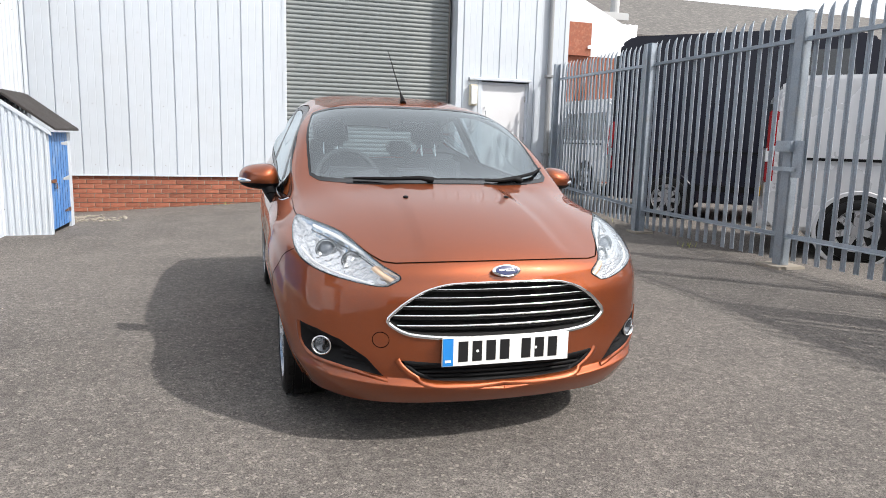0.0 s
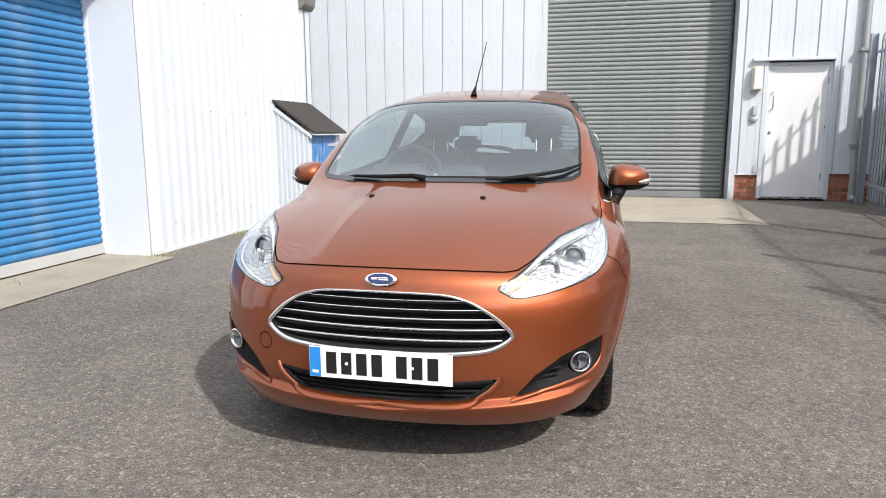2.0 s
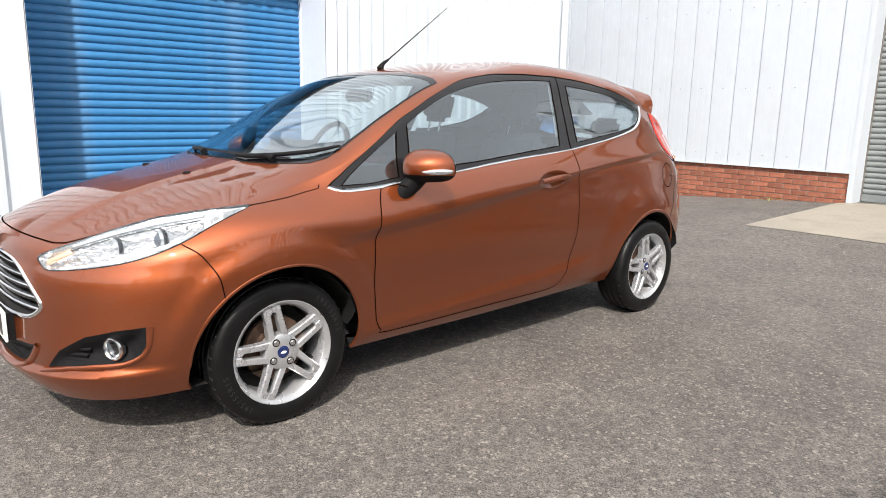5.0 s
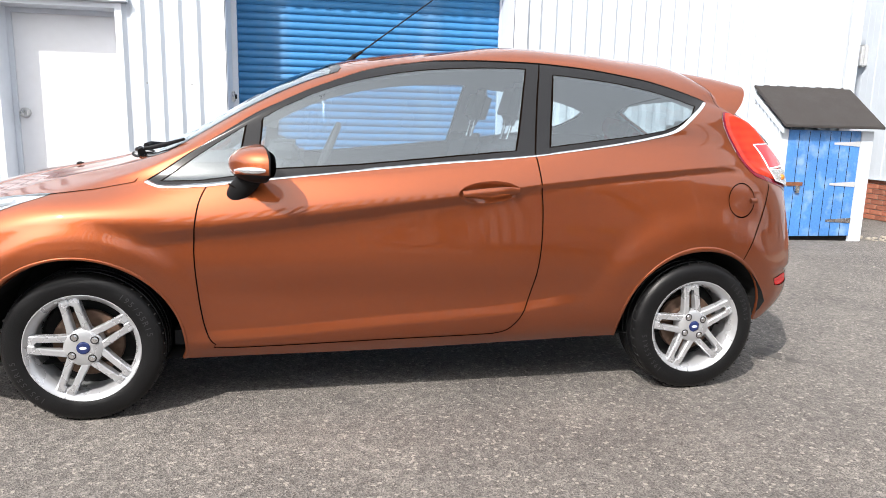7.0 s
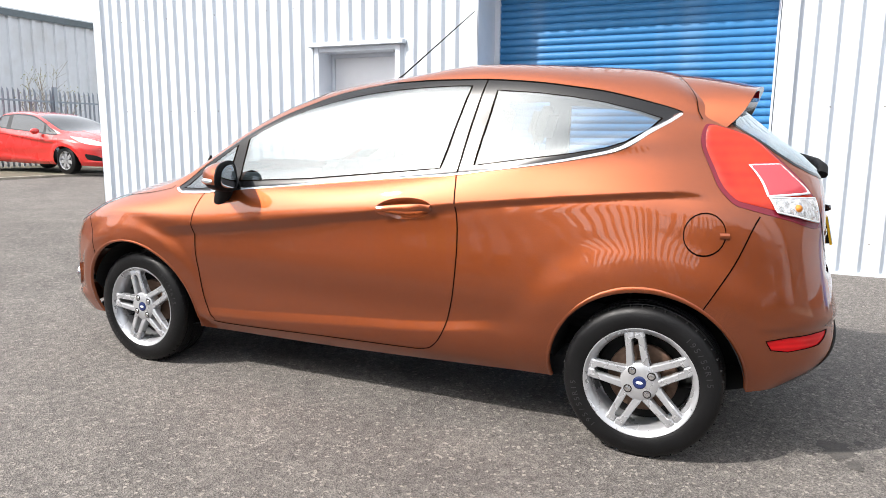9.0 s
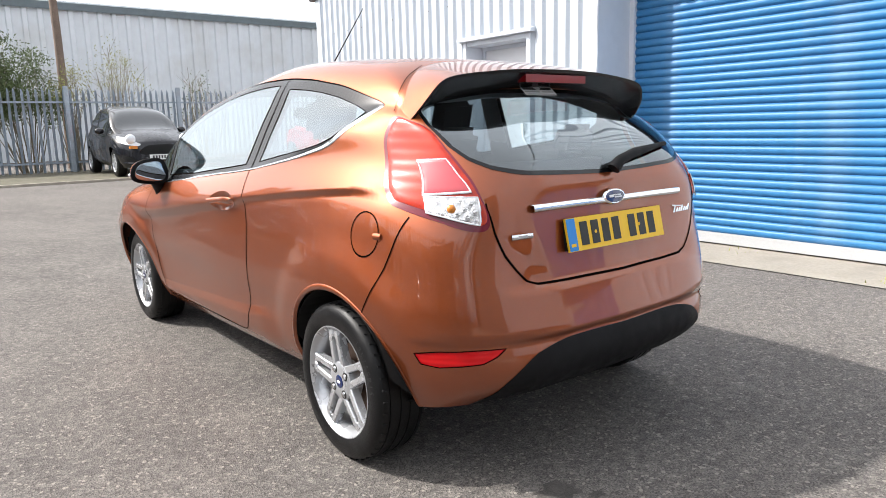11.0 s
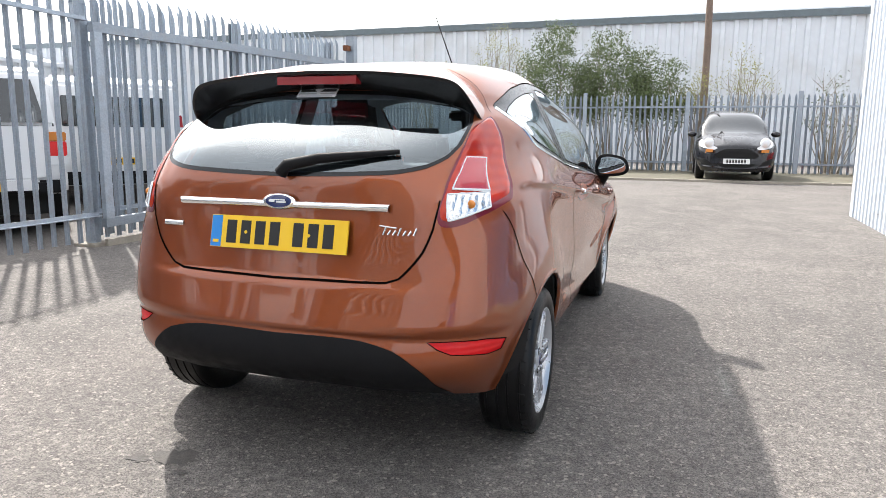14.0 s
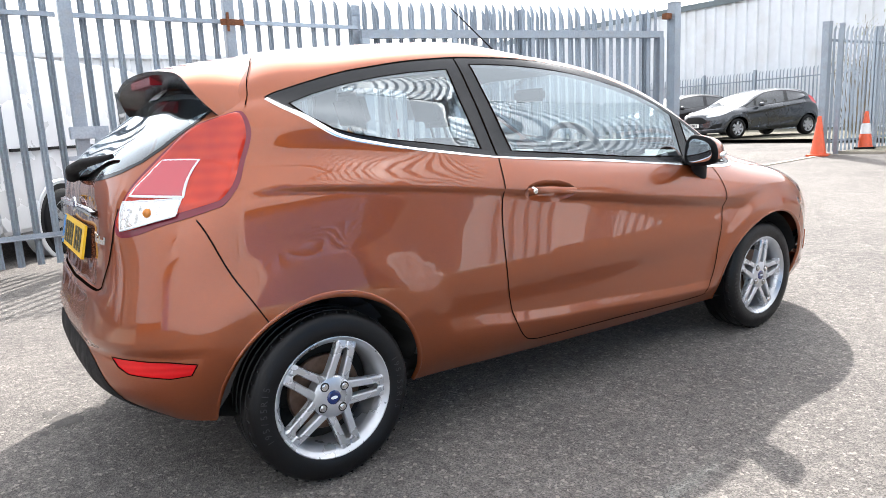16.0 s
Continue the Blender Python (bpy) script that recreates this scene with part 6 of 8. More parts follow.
# floor
bm = bmesh.new()
rim_ = [Vector(p) for p in BODY[0]]
low = [bm.verts.new((p.x * .995, p.y * .995, p.z + .004)) for p in rim_] + [bm.verts.new((-p.x * .995, p.y * .995, p.z + .004)) for p in rim_[-2:0:-1]]
mid = bm.verts.new((0, 0, .21))
for a, b in zip(low, low[1:] + low[:1]):
    bm.faces.new((a, b, mid))
part("floor_pan", bm, M_UNDER, CAR)
for yy, sgn in ((-1.245, -1), (1.245, 1)):
    for s_ in (1, -1):
        bm = bmesh.new()
        seg = 24
        ra, rb = [], []
        for k in range(seg + 1):
            t = -0.10 + (math.pi + 0.2) * k / seg
            y, z = yy + .350 * math.cos(t), .287 + .345 * math.sin(t)
            ra.append(bm.verts.new((s_ * (.70 + .095 * float(ramp(math.sin(t), 0, .35))), y, max(z, .31)))); rb.append(bm.verts.new((s_ * .50, y, max(z, .31))))
        for k in range(seg):
            bm.faces.new((ra[k], ra[k + 1], rb[k + 1], rb[k]))
        bm.faces.new(rb)
        part("wheel_housing", bm, M_UNDER, CAR)


# ---- wheels ----
M_LETTER = plain("raised_tyre_lettering", (0.026, 0.026, 0.028), 0.5)


def glyph(ch, size):
    """One letter of the built-in font as points and faces, upright, centred."""
    cu = bpy.data.curves.new("letter", "FONT")
    cu.body, cu.size, cu.align_x, cu.resolution_u = ch, size, "CENTER", 2
    ob = bpy.data.objects.new("letter", cu)
    bpy.context.collection.objects.link(ob)
    me = bpy.data.meshes.new_from_object(ob.evaluated_get(bpy.context.evaluated_depsgraph_get()))
    out = [v.co.copy() for v in me.vertices], [tuple(p.vertices) for p in me.polygons]
    bpy.data.objects.remove(ob); bpy.data.curves.remove(cu); bpy.data.meshes.remove(me)
    return out


GLYPHS = [glyph(c, .030) for c in "195/55R15"]


def tyre_lettering(parent, start):
    """The size marking round the sidewall, tops outward."""
    for turn in (0, 180):
        b = bmesh.new()
        for k, (vs, fs) in enumerate(GLYPHS):
            a = math.radians(start + turn - k * 5.2)
            q = []
            for v in vs:
                r, t_ = .233 + v.y, v.x
                q.append(b.verts.new((.1025 - max(0, r - .245) * .12, -r * math.sin(a) + t_ * math.cos(a), r * math.cos(a) + t_ * math.sin(a))))
            for f in fs:
                b.faces.new([q[i] for i in f])
        part("lettering", b, M_LETTER, parent, "raised size marking")


def wheel(s_, y, spin):
    """One road wheel; its outer face looks to +x before it is turned."""
    e = part("wheel", boxm(-.001, -.001, -.001, .001, .001, .001), M_UNDER, CAR)
    tread = [(.202, .092), (.214, .100), (.240, .1015), (.262, .099), (.276, .090), (.2835, .080), (.2865, .066), (.2835, .0645), (.2835, .0575), (.2875, .056), (.288, .024), (.2835, .0225), (.2835, .0155), (.288, .014),
             (.288, -.014), (.2835, -.0155), (.2835, -.0225), (.288, -.024), (.2875, -.056), (.2835, -.0575), (.2835, -.0645), (.2865, -.066), (.2835, -.080), (.270, -.092), (.240, -.1), (.2, -.092)]
    tyre = part("tyre", lathe(bmesh.new(), tread, 64), M_RUBBER, e, "black road tyre", smooth=40)
    tyre_lettering(tyre, -50 + spin)
    me = None
    for k in range(44):
        if me is None:
            b = bmesh.new()
            prism(b, [(.060, -.004), (.084, -.009), (.084, -.004), (.060, .001)], "z", .2815, .2868)
            me = part("tread_groove", b, M_UNDER, tyre).data
        else:
            ob = part("tread_groove", me, None, tyre)
            ob.matrix_basis = pose(0, 0, 0, 360 * k / 44, 0, 0)
    rim = part("rim", lathe(bmesh.new(), [(.196, -.085), (.186, -.08), (.178, -.03), (.180, .05), (.188, .078), (.196, .086), (.204, .094), (.206, .0965), (.203, .097), (.197, .092), (.190, .084), (.182, .074), (.176, .05)], 64), M_ALLOY, e, "silver alloy rim", smooth=40)
    for k in range(5):
        for side_ in (1, -1):
            b = bmesh.new()
            rows = []
            for r, off, w, x0, th in ((.040, .0290, .0150, .080, .034), (.072, .0275, .0135, .084, .034), (.105, .0255, .0125, .086, .033), (.135, .0240, .0125, .087, .032), (.160, .0232, .0128, .088, .030), (.167, .0182, .0180, .088, .030), (.182, .0180, .0180, .087, .028), (.193, .0185, .0190, .084, .026)):
                o = off * side_
                rows.append([b.verts.new(c) for c in ((x0 - th, o - w, r), (x0 - .005, o - w, r), (x0, o - w * .72, r), (x0, o + w * .72, r), (x0 - .005, o + w, r), (x0 - th, o + w, r))])
            for p_, q_ in zip(rows, rows[1:]):
                for i in range(6):
                    b.faces.new((p_[i], p_[(i + 1) % 6], q_[(i + 1) % 6], q_[i]))
            b.faces.new(rows[0]); b.faces.new(rows[-1])
            sp = part("spoke", b, M_ALLOY, rim, smooth=24)
            sp.matrix_basis = pose(0, 0, 0, 72 * k + spin, 0, 0)
    part("hub", lathe(bmesh.new(), [(.001, .086), (.030, .0865), (.064, .0855), (.071, .080), (.074, .060), (.07, .03)], 40), M_ALLOY, rim, smooth=40)
    part("hub_cap", lathe(bmesh.new(), [(.0005, .0905), (.018, .0905), (.024, .088), (.025, .082)], 24), M_BADGE, rim, "dark blue centre cap")
    part("hub_mark", lathe(bmesh.new(), [(.0005, .0912), (.012, .0911), (.013, .090)], 20), M_PALE, rim).scale = (1, 1, .45)
    for k in range(4):
        b = bmesh.new()
        a = math.radians(90 * k + 35)
        # flat black disc on the hub: shade of the nut recess, given as colour
        part("nut_well", lathe(bmesh.new(), [(.0005, .0002), (.0155, .0002), (.016, -.003)], 18, "z", Matrix.Translation((.0862, .050 * math.cos(a), .050 * math.sin(a))) @ Vector((1, 0, 0)).to_track_quat("Z", "Y").to_matrix().to_4x4()), M_UNDER, rim)
        cyl(b, (.074, .050 * math.cos(a), .050 * math.sin(a)), (.0875, .050 * math.cos(a), .050 * math.sin(a)), .0115, seg=14)
        cyl(b, (.0875, .050 * math.cos(a), .050 * math.sin(a)), (.094, .050 * math.cos(a), .050 * math.sin(a)), .0085, seg=6)
        part("wheel_nut", b, M_SATIN, rim)
    part("brake_disc", lathe(bmesh.new(), [(.03, .02), (.125, .02), (.128, .016), (.128, .0), (.03, 0)], 40), M_DISC, e, "rusty brake disc", smooth=30)
    part("backplate", lathe(bmesh.new(), [(.001, -.02), (.17, -.02), (.176, -.03)], 32), M_UNDER, e)
    e.matrix_basis = pose(s_ * .705, y, .288, 0, 0, 0 if s_ > 0 else 180)
    return e


wheel(1, -1.2445, 13)
wheel(1, 1.2445, 9)
wheel(-1, -1.2445, -9)
wheel(-1, 1.2445, -20)


# ---- grille, intakes, fog lamps ----
def half_part(name, P, t, n, mat, parent, mirror, label=""):
    return part(name, mesh_of(name, P, t, n, mat, mirror), None, parent, label)


def level_line(z, x1, y="front", x0=0.0, n=26):
    """A level line on the nose or the tail at height z from x0 out to x1."""
    return np.array([SURF.find((x0 + (x1 - x0) * k / n, y, z)) for k in range(n + 1)])


grille = half_part("grille", *patch(P_GRILLE, .045, .02), M_UNDER, FRONT, 0, "black grille with chrome bars")
for z, x1 in ((.640, .300), (.606, .362), (.570, .408), (.532, .440), (.492, .418)):
    line = level_line(z, x1)
    ribbon("grille_bar", line, .022, -.030, M_TRIM, grille, 0, thick=.014)
    ribbon("chrome_bar", line + (0, .008), .0065, -.012, M_CHROME, grille, 0, thick=.005)
n_g = len(P_GRILLE) - 11
ribbon("grille_surround", P_GRILLE[:n_g], .013, -.001, M_CHROME, grille, 0, label="chrome grille surround", thick=.008)
intake = half_part("lower_intake", *patch(P_INTAKE, .05, .02), M_UNDER, FRONT, 0, "black lower air intake")
for z, x1 in ((.338, .370), (.318, .345), (.298, .30)):
    ribbon("intake_bar", level_line(z, x1), .010, -.022, M_BLACKP, intake, 0, thick=.010)
n_i = len(P_INTAKE) - 11
ribbon("intake_surround", P_INTAKE[:n_i], .018, -.003, M_BLACKP, intake, 0, thick=.004, shift=-.004)
L_FLARE = curve(ends([(.418, .374), (.404, .348), (.362, .310), (.298, .281), (.15, .272), (0, .270)], "front"), .012)
L_FLARE[-1, 0] = 0.0
ribbon("intake_flare", L_FLARE, .026, -.003, M_PAINT, FRONT, 0, thick=.011)
L_BEZEL = curve(ends([(.452, .294), (.53, .308), (.63, .327), (.715, .345), (.752, .390), (.764, .472)], "front"), .012)
for s_ in (1, -1):
    ribbon("bezel_edge", L_BEZEL, .016, -.002, M_PAINT, FRONT, s_, thick=.009)
    bez = half_part("fog_bezel", *patch(P_FOG, .034, .05), M_BLACKP, FRONT, s_, "black fog lamp bezel")
    c = Vector((s_ * .680, -1.818, .395))
    d = Vector((s_ * .42, -.90, -.04)).normalized()
    m = Matrix.Translation(c) @ d.to_track_quat("Z", "Y").to_matrix().to_4x4() @ Matrix.Scale(.86, 4)
    part("fog_ring", lathe(bmesh.new(), [(.034, -.03), (.046, -.02), (.049, .0), (.047, .008), (.042, .010), (.038, .006), (.036, -.01)], 32, "z", m), M_SATIN, bez, smooth=50)
    part("fog_reflector", lathe(bmesh.new(), [(.0005, -.03), (.02, -.026), (.036, -.006)], 24, "z", m), M_LENSEYE, bez, smooth=60)
    part("fog_lens", lathe(bmesh.new(), [(.0005, .012), (.02, .010), (.037, .004)], 24, "z", m), M_CLEAR, bez, smooth=60)
    for k, (z, x0, x1) in enumerate(((.385, .575, .625), (.362, .545, .615), (.340, .52, .60))):
        ribbon("bezel_fin", level_line(z, x1, "front", x0, 8), .010, -.026, M_BLACKP, bez, s_, thick=.010)
ring = curve(ends([(.476 + .030 * math.cos(t), .447 + .030 * math.sin(t)) for t in np.linspace(0, 2 * math.pi, 21)[:-1]], "front"), .01, True)
ribbon("tow_cover", ring, .0028, .0008, M_SEAM, FRONT, -1, closed=True)

# ---- headlamps ----
for s_ in (1, -1):
    head = half_part("headlight", *patch(P_HEAD, .050, .030, .009, bumps=lambda uv: .006 * np.sin(uv[:, 0] * 95) * np.sin(uv[:, 1] * 120)), M_REFLECT, CAR, s_, "large swept clear headlight")
    t = TRI[KIND == "head"]
    half_part("lens", P3 + N3 * .002, t, N3, M_CLEAR, head, s_, "clear plastic lens")
    ribbon("lamp_rim", P_HEAD, .008, .0005, M_TRIM, head, s_, closed=True, shift=.001)
    for (x, y, z), r, mat in (((.640, -1.636, .742), .034, M_LENSEYE), ((.556, -1.760, .714), .030, M_REFLECT)):
        c = Vector((s_ * x, y, z))
        m = Matrix.Translation(c) @ Vector((s_ * .12, -1, .05)).to_track_quat("Z", "Y").to_matrix().to_4x4()
        part("lamp_ring", lathe(bmesh.new(), [(r * 1.0, -.05), (r * 1.16, -.02), (r * 1.22, .0), (r * 1.12, .008), (r * 1.02, .0)], 32, "z", m), M_SATIN, head, smooth=50)
        part("lamp_shroud", lathe(bmesh.new(), [(r * 1.22, -.020), (r * 1.34, -.012), (r * 1.34, -.006), (r * 1.22, -.004)], 32, "z", m), M_TRIM, head, smooth=50)
        part("projector", lathe(bmesh.new(), [(.0005, .012), (r * .35, .010), (r * .7, .003), (r * .95, -.010), (r * 1.05, -.02)], 28, "z", m), mat, head, smooth=60)
    for k in range(6):                                            # stepped ribs of the dipped-beam bowl
        zz = .690 + .012 * k
        ln = np.array([SURF.find((x, "front", zz + .06 * (x - .52))) for x in np.linspace(.505, .585, 6)])
        ribbon("reflector_step", ln, .0035, -.026, M_SATIN, head, s_, thick=.003)
    ln = curve([(.432, -1.955, .672), (.462, -1.925, .690), (.490, -1.882, .716)], .008)
    ribbon("indicator", ln, .030, -.022, M_AMBERLENS, head, s_, label="pale amber indicator", thick=.010)
    drl = curve([(.455, -1.91, .715), (.53, -1.77, .765), (.60, -1.63, .803), (.68, -1.48, .833)], .015)
    ribbon("light_guide", drl, .012, -.012, M_PALE, head, s_, thick=.006)
    low_ = curve([(.50, -1.93, .657), (.60, -1.862, .680), (.70, -1.735, .716), (.742, -1.60, .757)], .015)
    ribbon("light_guide", low_, .012, -.014, M_PALE, head, s_, thick=.005)
    ribbon("bezel_line", drl, .005, -.020, M_TRIM, head, s_, thick=.002, shift=-.016)

# ---- tail lamps ----
P_PINK = curve([(.587, 1.64, 1.079), (.630, 1.548, 1.075), (.662, 1.613, .971), (.575, 1.738, .982), (.583, 1.69, 1.03)], .01, True, False)
P_CLR = curve([(.566, 1.757, .967), (.662, 1.617, .966), (.676, 1.645, .920), (.640, 1.70, .905), (.575, 1.775, .885)], .01, True, False)
for s_ in (1, -1):
    tail = cut("tail", "tail_light", M_DARKRED, CAR, s_, "red wraparound tail light", offset=.002)
    c0 = P_TAIL.mean(0)
    d0 = P_TAIL - c0
    inner_ = c0 + d0 * (1 - .020 / np.linalg.norm(d0, axis=1, keepdims=True))
    P, t, n = patch(inner_, -.005, .012)
    half_part("red_lens", P + n * .003, t, n, M_TAILRED, tail, s_, "bright red lens")
    P, t, n = patch(P_PINK, -.003, .008, .01)
    half_part("inner_lens", P + n * .011, t, n, M_REDL2, tail, s_, "pale red inner lens")
    P, t, n = patch(P_CLR, -.002, .01, .007, bumps=lambda uv: .0035 * np.sin(uv[:, 0] * 170) * np.sin(uv[:, 1] * 140))
    half_part("clear_lens", P + n * .0105, t, n, M_REVERSE, tail, s_, "clear reversing lens")
    ribbon("lens_border", P_PINK, .009, .010, M_PALE, tail, s_, closed=True, thick=.003)
    ribbon("lens_border", P_CLR, .005, .010, M_PALE, tail, s_, closed=True, thick=.003)
    q = SURF.at(SURF.find((.62, 1.70, .932)))[0]
    b = bmesh.new()
    bmesh.ops.create_uvsphere(b, u_segments=14, v_segments=8, radius=.014, matrix=Matrix.Translation((s_ * (q[0] + .008), q[1] + .008, q[2])))
    part("bulb", b, M_AMBER, tail, smooth=60)

# ---- number plates, badges, chrome strip ----
def plate(name, mat, at, tilt, turn):
    e = part(name, boxm(-.26, -.004, -.0555, .26, .004, .0555), mat, CAR, "plain plate with dark bars" if mat is M_PLATEW else "yellow plate with dark bars")
    part("plate_backing", boxm(-.252, .004, -.050, .252, .030, .050), M_BLACKP, e)
    part("blue_band", boxm(-.258, -.0055, -.0535, -.217, -.004, .0535), M_EUBLUE, e)
    part("band_mark", boxm(-.249, -.0062, -.040, -.226, -.0055, -.030), M_PLATEW if mat is M_PLATEW else M_PLATEY, e)
    x = -.196
    for i in range(7):
        part("bar", boxm(x, -.0055, -.0395, x + .038, -.004, .0395), M_INK, e)
        x += .0560 if i != 3 else .0890
    for sx in (-1, 1):
        b = bmesh.new()
        cyl(b, (sx * .12, -.004, 0), (sx * .12, -.0062, 0), .006, seg=12)
        part("screw", b, mat, e)
    e.matrix_basis = pose(*at, tilt, 0, turn)
    return e


plate("front_number_plate", M_PLATEW, (0, -2.062, .411), 0, 0)
plate("rear_number_plate", M_PLATEY, (0, float(SURF.at(SURF.find((0, "rear", .823)))[0][1]) + .018, .823), -13, 180)


def badge(parent, at, rx, rz, rot):
    m = pose(*at, *rot)
    for nm, k, h, mat in (("badge_rim", 1.0, .004, M_CHROME), ("badge", .84, .006, M_BADGE)):
        b = lathe(bmesh.new(), [(.0005, h + .002), (.6, h + .0015), (.92, h), (1.0, 0)], 36, "y")
        for v in b.verts:
            v.co = m @ Vector((v.co.x * rx * k, -v.co.y, v.co.z * rz * k))
        part(nm, b, mat, parent, smooth=50)
    b = bmesh.new()
    for x0, x1, z0, z1 in ((-.55, -.2, -.12, .2), (-.1, .5, -.2, -.02), (-.25, .45, .08, .22)):
        box(b, x0 * rx, -.0088, z0 * rz, x1 * rx, -.008, z1 * rz)
    for v in b.verts:
        v.co = m @ v.co
    part("badge_mark", b, M_PALE, parent)


badge(FRONT, (0, -2.030, .712), .058, .024, (-24, 0, 0))
badge(TAILGATE, (0, float(SURF.at(SURF.find((0, "rear", .932)))[0][1]) + .014, .932), .062, .027, (-8, 0, 180))
line = np.array([SURF.find((x, "rear", .922)) for x in np.linspace(0, .395, 22)])
ribbon("chrome_bar", line, .037, .002, M_CHROME, TAILGATE, 0, label="chrome strip over the number plate", thick=.016)
ln = np.array([SURF.find((x, "rear", .839)) for x in np.linspace(.395, .48, 8)])
ribbon("trim_mark", ln, .017, .0015, M_SATIN, TAILGATE, 1, thick=.003)
ribbon("trim_mark_band", ln[2:6], .007, .0050, M_GREYP, TAILGATE, 1)
ln = np.array([SURF.find((x, "rear", .866 - .10 * (x - .36))) for x in np.linspace(.362, .420, 6)])
ribbon("model_mark", ln, .006, .0015, M_CHROME, TAILGATE, -1, thick=.003)
for k in range(7):                                    # row of slanted strokes
    ln = np.array([SURF.find((.374 + .017 * k + .010 * f, "rear", .838 + (.024 if k % 3 == 0 else .015) * f)) for f in (0, .33, .67, 1)])
    ribbon("model_mark", ln, .0065, .0015, M_CHROME, TAILGATE, -1, thick=.003)

# ---- roof spoiler ----
lead = [(0, 1.20, 1.430), (.15, 1.205, 1.429), (.28, 1.225, 1.422), (.37, 1.265, 1.404), (.44, 1.295, 1.380), (.52, 1.335, 1.327), (.565, 1.365, 1.275), (.600, 1.388, 1.222)]
trail = [(0, 1.575, 1.378), (.18, 1.572, 1.375), (.32, 1.565, 1.366), (.44, 1.557, 1.353), (.518, 1.549, 1.334), (.556, 1.534, 1.298), (.580, 1.508, 1.255), (.600, 1.462, 1.205)]
under = [(x * .99, y - .006, z - .011) for x, y, z in trail]
back = [(x * .93, 1.43 if i < 5 else 1.42, 1.300 - .012 * i) for i, (x, y, z) in enumerate(trail)]
rows = []
for f in np.linspace(0, 1, 9):
    a, b_ = np.array(lead), np.array(trail)
    r = a + (b_ - a) * f
    r[:, 2] += .009 * math.sin(math.pi * f) * np.linspace(1, .3, len(lead)) + .004 * (1 - f)
    rows.append(r)
m_ = np.linspace(0, 1, 8)
fine = [spline(m_, r, np.linspace(0, 1, 40)) for r in rows]


def sheet_rows(name, rows_, mat, label="", flip=False):
    b = bmesh.new()
    for sg in (1, -1):
        g = [[b.verts.new((p[0] * sg, p[1], p[2])) for p in r] for r in rows_]
        for a, c in zip(g, g[1:]):
            for k in range(len(a) - 1):
                b.faces.new((a[k], a[k + 1], c[k + 1], c[k]))
    bmesh.ops.remove_doubles(b, verts=b.verts, dist=.0005)
    return part(name, b, mat, TAILGATE, label, smooth=40)


spoiler = sheet_rows("roof_spoiler", fine, M_PAINT, "copper roof spoiler")
L_JOINT = curve([(.405, 1.276, 1.396), (.44, 1.292, 1.380), (.52, 1.330, 1.327), (.563, 1.358, 1.277), (.600, 1.380, 1.230)], .012)
for sg in (1, -1):
    ribbon("spoiler_joint", L_JOINT, .0065, .0045, M_SEAM, TAILGATE, sg)
fu, fb = spline(m_, np.array(under), np.linspace(0, 1, 40)), spline(m_, np.array(back), np.linspace(0, 1, 40))
# the copper rear edge is coloured black here, for the shade it lies in
sheet_rows("spoiler_edge", [fine[-1], fu], M_TRIM)
sheet_rows("spoiler_underside", [fu, (fu + fb) / 2, fb], M_TRIM, "gloss black spoiler underside")
b = bmesh.new()
for k in range(12):
    x0, x1 = -.160 + .32 * k / 12, -.160 + .32 * (k + 1) / 12
    box(b, x0, 1.52, 1.332, x1, 1.560, 1.360)
bmesh.ops.remove_doubles(b, verts=b.verts, dist=.0001)
part("high_brake_light", b, M_BRAKE, TAILGATE, "red high brake light")
b = bmesh.new()
g = [[b.verts.new((x, *(SURF.at(SURF.find((abs(x), "rear", z)))[0][1:] + np.array((.004, .001))))) for x in np.linspace(-.052, .11, 5)] for z in (1.288, 1.306, 1.322)]
for r0, r1 in zip(g, g[1:]):
    for k in range(4):
        b.faces.new((r0[k], r0[k + 1], r1[k + 1], r1[k]))
stick = part("window_sticker", b, M_PALE, TAILGATE, "pale dealer sticker in the rear window")
for x0, x1, z0, z1 in ((-.046, .104, 1.309, 1.319), (-.046, .015, 1.299, 1.304), (.030, .104, 1.299, 1.304), (-.040, .098, 1.291, 1.294)):
    b = bmesh.new()
    q = [b.verts.new((x, *(SURF.at(SURF.find((abs(x), "rear", z)))[0][1:] + np.array((.0055, .001))))) for x, z in ((x0, z0), (x1, z0), (x1, z1), (x0, z1))]
    b.faces.new(q)
    part("bar", b, M_GREYP if z0 < 1.305 else M_INK, stick)

